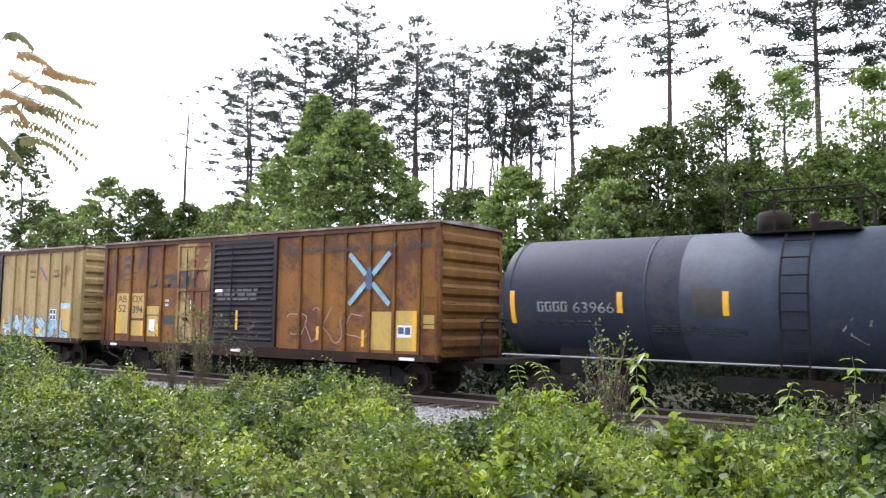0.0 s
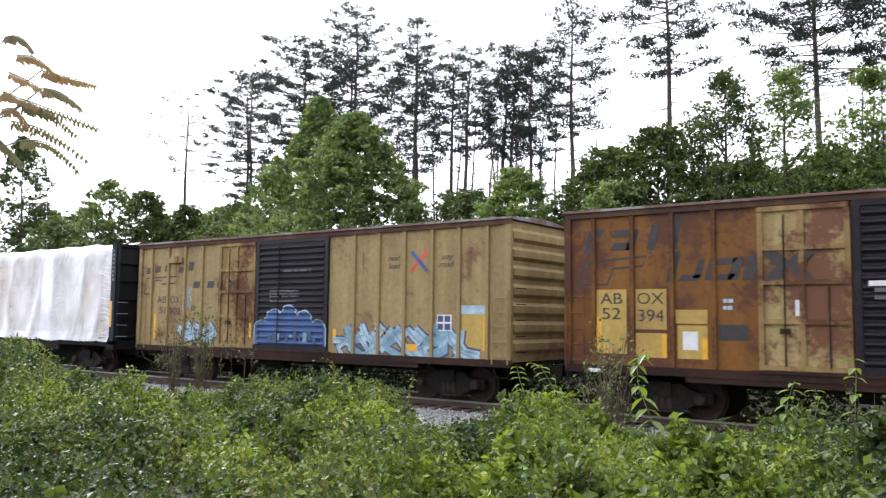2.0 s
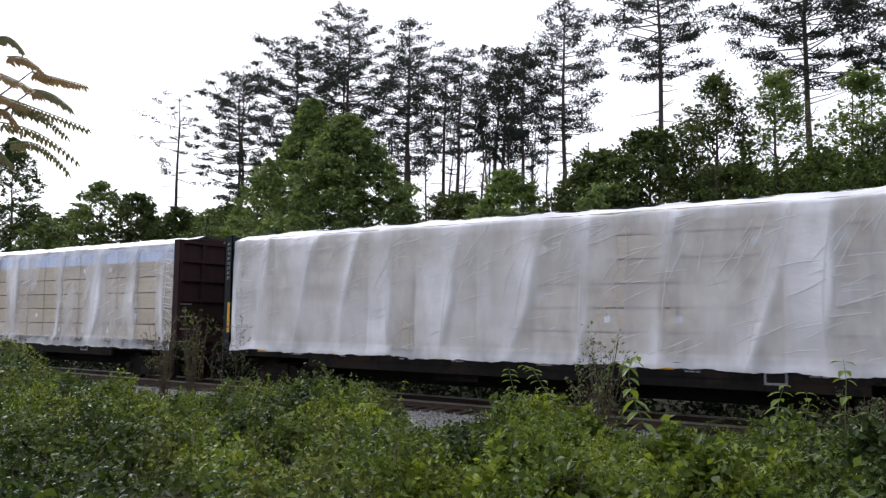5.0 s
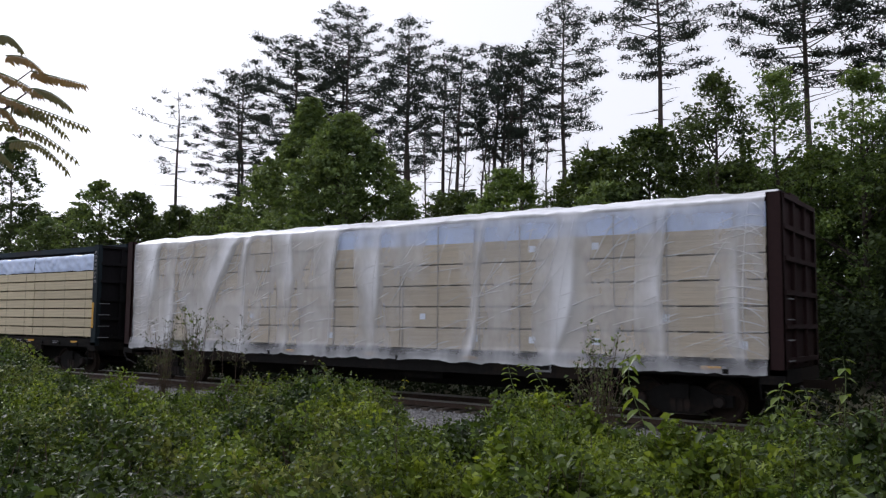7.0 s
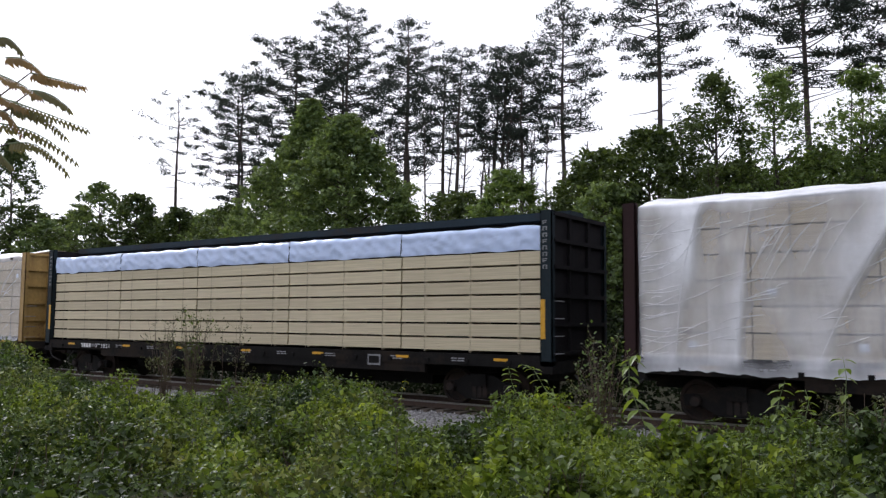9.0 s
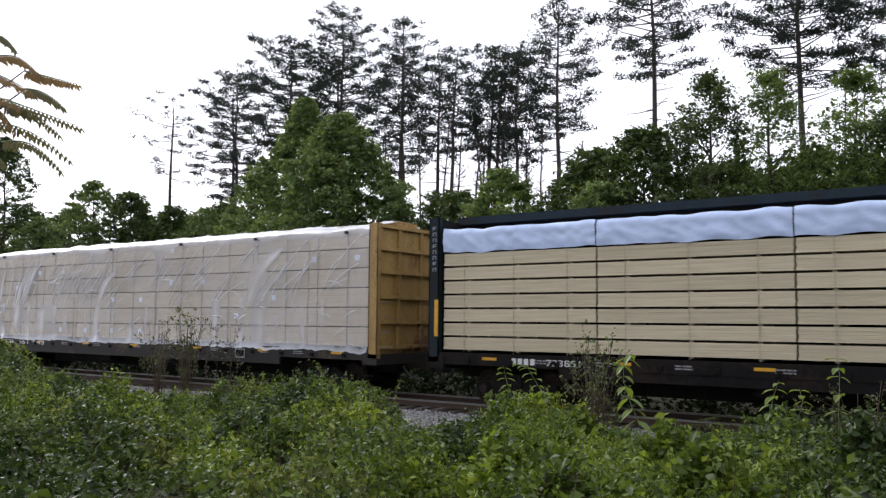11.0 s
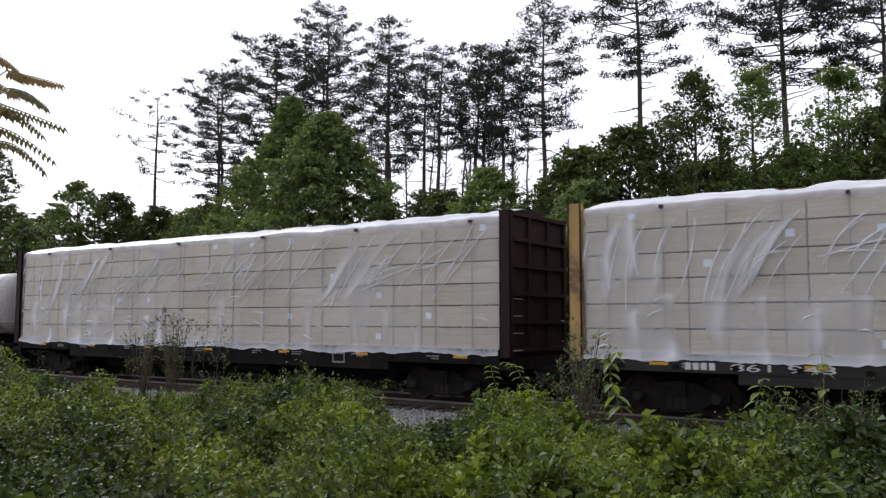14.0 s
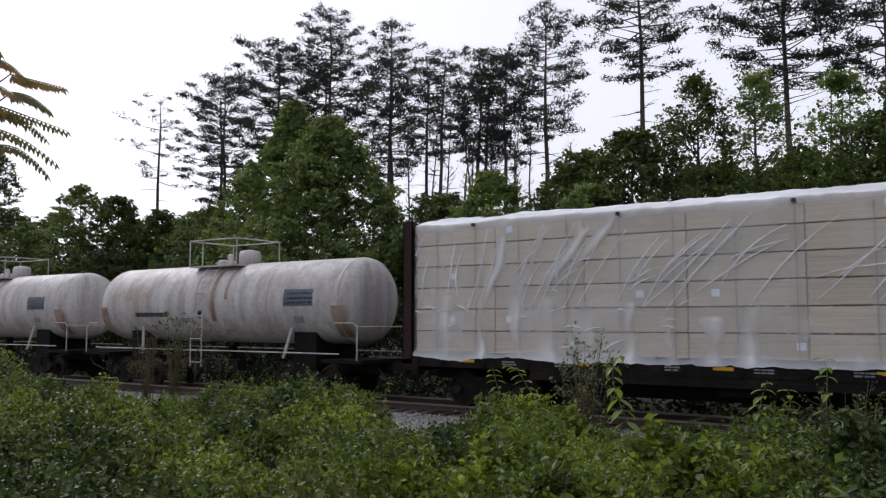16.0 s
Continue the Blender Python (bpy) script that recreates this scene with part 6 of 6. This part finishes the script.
def overhang():
    """A tree that stands beside the camera and reaches in with feathered leaves."""
    rng = random.Random(12)
    x0, y0 = -11.4, 4.3
    z0 = ground_z(x0, y0) - 0.1
    tree = thing("sumac_tree", "slender tree with long feathered leaves turning rusty", "tree", "", (x0, y0, z0))
    o = Vector((x0, y0, z0))
    wood = bmesh.new()
    tube(wood, [(0, 0, 0), (0.15, 0.05, 1.6), (0.1, 0, 3.2), (0.5, -0.1, 4.6), (0.7, -0.1, 5.6)], [0.10, 0.085, 0.07, 0.05, 0.02], 8)
    for p in ((-7.75, 4.02, 4.5), (-8.1, 4.02, 4.2), (-8.5, 4.02, 4.98), (-7.7, 4.02, 4.32), (-8.1, 4.02, 3.85), (-8.55, 4.02, 4.42)):
        limb(wood, Vector((0.3, 0, 3.6)), Vector(p) - o, 0.022, 0.007, 5, 0.05, rng, 5)
    part("trunk", wood, M_BARK, tree)
    LEAFLETS = []
    for m in (M_SUMAC, M_RUSTLEAF):
        bm = bmesh.new()
        v = [bm.verts.new(c) for c in ((0, 0, 0), (0.05, 0.038, 0.008), (0.11, 0.034, 0.004), (0.18, 0, -0.012), (0.11, -0.034, 0.004), (0.05, -0.038, 0.008), (0.08, 0, -0.004))]
        for f in ((0, 6, 1), (1, 6, 2), (2, 6, 3), (3, 6, 4), (4, 6, 5), (5, 6, 0)):
            bm.faces.new([v[q] for q in f])
        LEAFLETS.append(mesh_of(bm, "leaflet", m))
    fronds = [((-8.25, 4.74), (-7.42, 4.40)), ((-7.75, 4.50), (-6.85, 4.23)), ((-8.4, 4.60), (-7.38, 4.19)), ((-7.7, 4.32), (-6.95, 4.02)), ((-8.1, 4.28), (-6.66, 3.80)),
              ((-8.5, 4.42), (-7.66, 4.12)), ((-8.1, 4.20), (-7.08, 3.80)), ((-8.5, 4.22), (-7.78, 3.90)), ((-8.3, 4.08), (-6.95, 3.56)), ((-8.1, 3.85), (-7.08, 3.48)), ((-8.5, 4.98), (-7.88, 4.72)), ((-8.55, 3.95), (-8.0, 3.62))]
    for i, ((ax, az), (bx, bz)) in enumerate(fronds):
        y = 4.0 + rng.uniform(-0.06, 0.06)
        a, b = Vector((ax, 4.02, az)) - o, Vector((bx, y, bz)) - o
        arch = Vector((0, 0, rng.uniform(0.0, 0.11)))
        pts = [a.lerp(b, k / 6) + arch * math.sin(math.pi * k / 6) for k in range(7)]
        f = part("frond", tube(bmesh.new(), pts, [0.009 - 0.001 * k for k in range(7)], 4), M_STEM, tree)
        me = LEAFLETS[1 if i in (0, 1, 2, 5, 7) else 0]
        n = 19
        for j in range(1, n + 1):
            k = j / n * 6
            q = min(5, int(k))
            p = pts[q].lerp(pts[q + 1], k - q) if j < n else pts[6]
            along = (pts[q + 1] - pts[q]).normalized()
            for s in (-1, 1):
                w = (0.72 - 0.3 * j / n) * rng.uniform(0.8, 1.2)
                d = (along * 0.35 + Vector((0, s * 0.35, -0.7 - 0.35 * rng.random()))).normalized()
                u = d.cross(along).normalized()
                m = Matrix((d, u.cross(d), u)).transposed().to_4x4()
                o2 = new("leaflet", me)
                o2.parent = f
                o2.matrix_basis = Matrix.Translation(p) @ m @ Matrix.Diagonal((w, w, w, 1))
    return tree


M_SUMAC = leafy("feathered_leaves", (0.12, 0.11, 0.05), (0.22, 0.19, 0.08), 0.5)


def build_vegetation():
    rng = random.Random(2)
    # pines, from the far end of the wood to the near one
    pine(-67.8, 50, 24.4, 15.0, 3.0, 31, 20, 0.55, "thin half-bare pine standing alone", 0, 1.7)
    pine(-58.4, 50, 24.2, 12.5, 3.9, 32, 60, 1.15, "", 0, 1.2, 0.32)
    pine(-60.8, 52, 25.0, 17.0, 3.0, 43, 32, 0.9, "", -0.6)
    pine(-51.6, 50, 26.0, 16.0, 4.0, 33, 60, 1.2, "", 0, 1.15, 0.3)
    pine(-45.6, 50, 27.8, 15.0, 4.2, 34, 72, 1.15, "", 0, 1.1, 0.42)
    pine(-48.8, 53, 25.6, 14.5, 3.6, 44, 48, 1.0, "", 0, 1, 0.35)
    pine(-39.2, 50, 25.6, 13.6, 3.0, 35, 60, 1.0)
    pine(-42.4, 54, 25.0, 14.0, 3.2, 45, 44, 1.0, "", 0, 1, 0.4)
    pine(-37.2, 52, 23.0, 14.5, 2.5, 36, 40, 0.9)
    pine(-34.6, 50, 22.2, 14.4, 2.7, 37, 44, 0.9, "", 0.4, 1, 0.35)
    pine(-33.4, 53, 22.8, 14.5, 2.6, 38, 40, 0.9, "", 0.8)
    pine(-31.4, 51, 21.4, 13.6, 2.6, 46, 44, 1.0, "", 0.6, 1, 0.35)
    pine(-28.9, 50, 21.2, 13.0, 2.7, 39, 48, 1.15, "", 0, 1.1, 0.35)
    pine(-25.7, 50, 23.8, 14.6, 3.0, 40, 56, 0.95, "", 0, 1, 0.55)
    pine(-18.9, 50, 26.8, 17.6, 3.9, 41, 60, 0.95, "", 0, 1.1, 0.5)
    pine(-10.1, 50, 26.5, 15.6, 4.3, 42, 76, 1.2, "", 0, 1.0, 0.4)
    pine(-5.2, 52, 24.0, 15.5, 3.8, 49, 48, 1.0, "", 0, 1.15, 0.4)
    for i, (x, top, slant) in enumerate(((-39.0, 17.0, 0.4), (-37.2, 17.5, -0.3), (-35.4, 18.0, 1.2), (-34.2, 17.2, 1.6), (-33.0, 16.0, 2.0), (-31.8, 16.5, 0.6), (-29.6, 16.2, 1.2), (-28.4, 15.0, -0.9), (-24.2, 14.0, 0.8), (-40.4, 18.0, -0.6), (-36.4, 17.8, 0.9), (-32.4, 17.5, -1.2), (-30.6, 17.0, 1.5), (-27.4, 16.0, 0.5), (-14.6, 15.0, 0.6), (-8.6, 16.0, 0.5), (-3.8, 16.5, -0.6), (-2.4, 17.0, 0.3), (-6.6, 15.5, -0.4))):
        bare_tree(x, 49 + (i * 5) % 4, top, slant, 200 + i)
    # leafy trees
    tall = "broad green tree with pointed dense crown"
    broadleaf(-34.8, 35, 15.0, 6.4, 51, M_LEAF, 1.0, 0.19, 1250, 42, 1.0, tall)
    broadleaf(-29.6, 32.5, 12.9, 6.8, 52, M_LEAF, 1.0, 0.19, 1600, 42, 0.85, "broad green tree with rounded dense crown")
    broadleaf(-38.8, 35, 11.2, 4.0, 53, M_LEAF, 1.0, 0.19, 640, 38, 0.6)
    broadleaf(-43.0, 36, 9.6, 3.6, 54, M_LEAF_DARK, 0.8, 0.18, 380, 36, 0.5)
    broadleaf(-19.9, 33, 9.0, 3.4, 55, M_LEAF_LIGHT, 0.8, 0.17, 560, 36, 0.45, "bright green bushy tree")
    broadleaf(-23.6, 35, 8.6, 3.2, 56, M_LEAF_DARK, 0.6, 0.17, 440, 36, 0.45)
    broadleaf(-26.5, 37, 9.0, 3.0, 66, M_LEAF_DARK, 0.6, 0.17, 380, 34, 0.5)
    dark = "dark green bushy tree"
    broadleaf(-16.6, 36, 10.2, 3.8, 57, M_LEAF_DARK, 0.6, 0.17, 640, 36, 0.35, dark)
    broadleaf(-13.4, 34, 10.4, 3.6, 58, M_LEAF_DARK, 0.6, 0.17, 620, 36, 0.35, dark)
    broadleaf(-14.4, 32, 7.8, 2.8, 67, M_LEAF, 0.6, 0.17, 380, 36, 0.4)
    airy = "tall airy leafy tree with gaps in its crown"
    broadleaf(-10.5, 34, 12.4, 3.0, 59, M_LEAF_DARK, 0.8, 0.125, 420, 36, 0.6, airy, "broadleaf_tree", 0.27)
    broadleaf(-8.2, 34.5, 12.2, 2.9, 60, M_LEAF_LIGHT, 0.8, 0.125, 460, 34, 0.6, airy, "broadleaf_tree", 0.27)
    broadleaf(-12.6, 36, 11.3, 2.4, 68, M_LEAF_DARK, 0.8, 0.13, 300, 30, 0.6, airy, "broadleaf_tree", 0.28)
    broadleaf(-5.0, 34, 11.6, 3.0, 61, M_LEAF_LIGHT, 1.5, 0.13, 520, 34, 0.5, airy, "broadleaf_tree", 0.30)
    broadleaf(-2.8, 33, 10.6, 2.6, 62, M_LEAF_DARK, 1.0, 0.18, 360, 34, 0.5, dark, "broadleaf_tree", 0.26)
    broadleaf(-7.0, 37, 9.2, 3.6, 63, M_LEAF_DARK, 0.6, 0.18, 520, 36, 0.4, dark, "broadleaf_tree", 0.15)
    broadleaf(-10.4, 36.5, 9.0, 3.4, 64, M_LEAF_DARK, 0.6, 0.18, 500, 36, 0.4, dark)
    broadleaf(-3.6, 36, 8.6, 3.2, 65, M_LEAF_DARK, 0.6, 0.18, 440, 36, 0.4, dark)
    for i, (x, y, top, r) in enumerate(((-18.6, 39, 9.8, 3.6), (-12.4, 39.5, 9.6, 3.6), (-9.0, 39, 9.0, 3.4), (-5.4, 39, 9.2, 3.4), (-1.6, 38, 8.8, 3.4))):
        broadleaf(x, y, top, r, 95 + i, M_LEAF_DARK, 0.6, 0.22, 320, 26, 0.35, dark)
    # low wood at the far end
    for i, (x, y, top, r) in enumerate(((-64.5, 40, 13.6, 4.0), (-59.3, 40, 12.2, 3.6), (-55.0, 41, 10.8, 3.6), (-51.0, 41, 10.4, 3.4), (-47.0, 40, 10.0, 3.4), (-69.5, 41, 11.6, 4.0), (-74.5, 41, 11.2, 4.2), (-79.5, 42, 12.6, 4.2), (-62.0, 43, 10.8, 3.6), (-57.0, 44, 10.6, 3.6))):
        broadleaf(x, y, top, r * 1.15, 70 + i, M_LEAF if i % 3 == 0 else M_LEAF_DARK, 0.6, 0.24, 520, 28, 0.4, "dark green tree at the wood's edge")
    broadleaf(-81.5, 41, 19.6, 5.2, 81, M_LEAF_DARK, 2.0, 0.2, 760, 34, 0.7, "tall dark airy tree at the wood's edge", "broadleaf_tree", 0.22)
    # unseen trees added beside and behind the viewer to hold off skylight
    blocker_tree = broadleaf(3.2, 34, 12.5, 4.6, 90, M_LEAF_DARK, 0.6, 0.4, 240, 22, 0.5, dark)
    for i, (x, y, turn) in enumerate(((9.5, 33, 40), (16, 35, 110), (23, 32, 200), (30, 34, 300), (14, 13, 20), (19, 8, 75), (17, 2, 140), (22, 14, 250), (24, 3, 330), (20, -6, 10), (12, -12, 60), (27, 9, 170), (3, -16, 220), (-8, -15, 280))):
        copy_thing(blocker_tree, pose(x, y, ground_z(x, y) - 0.1, 0, 0, turn))
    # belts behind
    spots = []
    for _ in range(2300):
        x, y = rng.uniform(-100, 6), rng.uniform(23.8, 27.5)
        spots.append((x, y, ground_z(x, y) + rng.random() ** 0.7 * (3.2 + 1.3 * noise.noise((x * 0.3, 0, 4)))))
    # low dark clumps added to keep the gap under the train black
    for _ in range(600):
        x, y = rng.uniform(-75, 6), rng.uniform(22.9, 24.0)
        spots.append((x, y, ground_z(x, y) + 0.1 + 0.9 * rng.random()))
    thicket("undergrowth", "shrubs along the wood's edge, darkened for shade", spots, 5, M_LEAF_SHADE, 0.17, 34, 0.4)
    spots = []
    for _ in range(1500):
        x, y = rng.uniform(-150, 40), rng.uniform(60, 72)
        spots.append((x, y, ground_z(x, y) + rng.random() ** 0.8 * (9.5 + 3.0 * noise.noise((x * 0.12, 1, 4)))))
    thicket("far_wood", "far dark wood", spots, 6, M_LEAF_DARK, 0.42, 34, 0.8)
    # plants in front of the track
    build_brush()
    for i, (x, y, top, r, m, leaf) in enumerate(((-10.5, 11.2, 1.12, 0.95, M_BRUSH_DARK, 0.07), (-9.6, 11.6, 0.95, 0.7, M_BRUSH, 0.075), (-13.4, 11.4, 0.85, 0.9, M_BRUSH, 0.075), (-17.2, 11.5, 0.92, 0.9, M_BRUSH_BRIGHT, 0.085),
                                                 (-21.8, 11.2, 1.42, 1.3, M_BRUSH_BRIGHT, 0.09), (-6.4, 10.8, 1.12, 0.75, M_BRUSH, 0.09), (-5.3, 10.9, 0.92, 0.6, M_BRUSH_BRIGHT, 0.095), (-3.9, 10.6, 0.82, 0.6, M_BRUSH_BRIGHT, 0.10),
                                                 (-2.4, 10.6, 1.10, 0.75, M_BRUSH, 0.10), (-1.5, 10.2, 1.12, 0.7, M_BRUSH_DARK, 0.10), (-7.6, 7.6, 0.90, 0.75, M_BRUSH, 0.08), (-4.4, 7.4, 0.95, 0.55, M_BRUSH_BRIGHT, 0.095),
                                                 (-9.8, 6.4, 0.98, 0.8, M_BRUSH_DARK, 0.075), (-2.6, 8.2, 0.98, 0.55, M_BRUSH_BRIGHT, 0.10), (-12.0, 8.2, 0.95, 0.8, M_BRUSH_BRIGHT, 0.08), (-15.2, 8.8, 0.95, 0.9, M_BRUSH_DARK, 0.08), (-5.8, 8.8, 0.92, 0.6, M_BRUSH_DARK, 0.085), (-3.4, 6.6, 0.98, 0.5, M_BRUSH, 0.09))):
        bush(x, y, top, r, 300 + i, m, leaf, "leafy green bush standing out of the brush")
    def up(x, y, *path):
        g = ground_z(x, y)
        return (x, y, g), [(0, 0, 0.3)] + [(px - x, 0.05 * i, pz - g) for i, (px, pz) in enumerate(path)]
    shoot("vine_shoot", "arching honeysuckle shoot with paired leaves", *up(-6.0, 11.5, (-6.05, 0.9), (-6.3, 1.15), (-6.5, 1.4), (-6.75, 1.48)), M_VINE, 0.208, 1, 11)
    shoot("vine_shoot", "arching honeysuckle shoot with paired leaves", *up(-6.6, 11.3, (-6.6, 0.9), (-6.75, 1.2), (-6.85, 1.45)), M_VINE, 0.195, 2, 9)
    shoot("vine_shoot", "tall bright vine shoot with drooping leaves", *up(-4.5, 11.2, (-4.5, 0.7), (-4.65, 1.0), (-4.78, 1.3), (-4.8, 1.6), (-4.68, 1.72)), M_VINE, 0.286, 3, 10, "shoot", 0.7)
    shoot("vine_shoot", "leafy upright green shoot", *up(-2.8, 11.2, (-2.78, 0.9), (-2.72, 1.2), (-2.66, 1.42)), M_VINE, 0.234, 4, 8)
    shoot("vine_shoot", "leafy upright green shoot", *up(-2.55, 11.6, (-2.5, 0.9), (-2.45, 1.15), (-2.5, 1.3)), M_VINE, 0.221, 5, 7)
    shoot("vine_shoot", "leafy upright green shoot", *up(-2.0, 11.5, (-2.0, 1.0), (-1.98, 1.5), (-2.02, 1.75)), M_VINE, 0.221, 6, 7)
    shoot("yellow_shoot", "yellow-leaved shoot among the brush", *up(-6.9, 8.0, (-6.9, 0.6), (-6.95, 0.8), (-6.9, 0.92)), M_YELLOWLEAF, 0.13, 7, 5)
    shoot("milkweed_shoot", "small upright shoot with yellowish leaves", *up(-9.5, 12.0, (-9.5, 0.7), (-9.48, 0.95), (-9.45, 1.1)), M_YELLOWLEAF, 0.09, 8, 4)
    for i, (x, z) in enumerate(((-10.2, 1.05), (-10.55, 1.0), (-9.95, 0.95), (-3.3, 0.9), (-3.9, 0.85), (-1.5, 1.35))):
        shoot("fern_shoot", "arching feathery green shoot above the brush", *up(x, 11.6, (x + 0.05, z - 0.25), (x + 0.12, z - 0.05), (x + 0.3, z)), M_BRUSH, 0.09, 20 + i, 12, "shoot", 0.2)
    dead_shrub(-6.45, 14.0, 2.6, 0.7, 3, "half-dead scrub bush with brown twigs and sparse leaves", M_WEED, 160, M_LEAF)
    dead_shrub(-6.9, 13.0, 1.2, 0.35, 9, "dead red-brown scrub beside the ballast", M_REDLEAF, 130)
    dead_shrub(-16.0, 14.2, 1.25, 0.45, 4, "small leafy green bush beside the ballast", M_BRUSH_BRIGHT, 420, M_BRUSH_BRIGHT)
    dead_shrub(-18.0, 14.0, 3.1, 0.55, 5, "tall leafy weed bush beside the ballast", M_WEED, 150, M_BRUSH)
    dead_shrub(-19.6, 14.3, 2.7, 0.5, 6, "tall dry weed bush beside the ballast", M_WEED, 140)
    for i in range(16):
        weed(-18.6 + rng.uniform(-2.2, 2.0), 14 + rng.uniform(-0.4, 0.6), rng.uniform(1.7, 3.0), 100 + i)
    for i in range(3):
        weed(-6.0 + rng.uniform(-0.9, 0.6), 13.6 + rng.uniform(-0.4, 0.4), rng.uniform(1.2, 2.1), 130 + i)
    for i in range(5):
        weed(-2.2 + rng.uniform(-0.5, 0.8), 12.0 + rng.uniform(-0.4, 0.4), rng.uniform(1.3, 1.9), 150 + i)
    overhang()


def motions():
    for car, place in CARS:
        walk(car, [(t, pose(place + run, NEAR_SIDE, 0)) for t, run in RUN])
    times = [i / 15 for i in range(241)]
    runs = np.interp(times, [t for t, _ in RUN], [r for _, r in RUN])
    rows = [(t, math.degrees(r / R_WHEEL)) for t, r in zip(times, runs)]
    for wheel, (x, y, z) in WHEELS:
        walk(wheel, [(t, pose(x, y, z, 0, a, 0)) for t, a in rows])


build_ground()
build_track()
build_train()
build_vegetation()
motions()
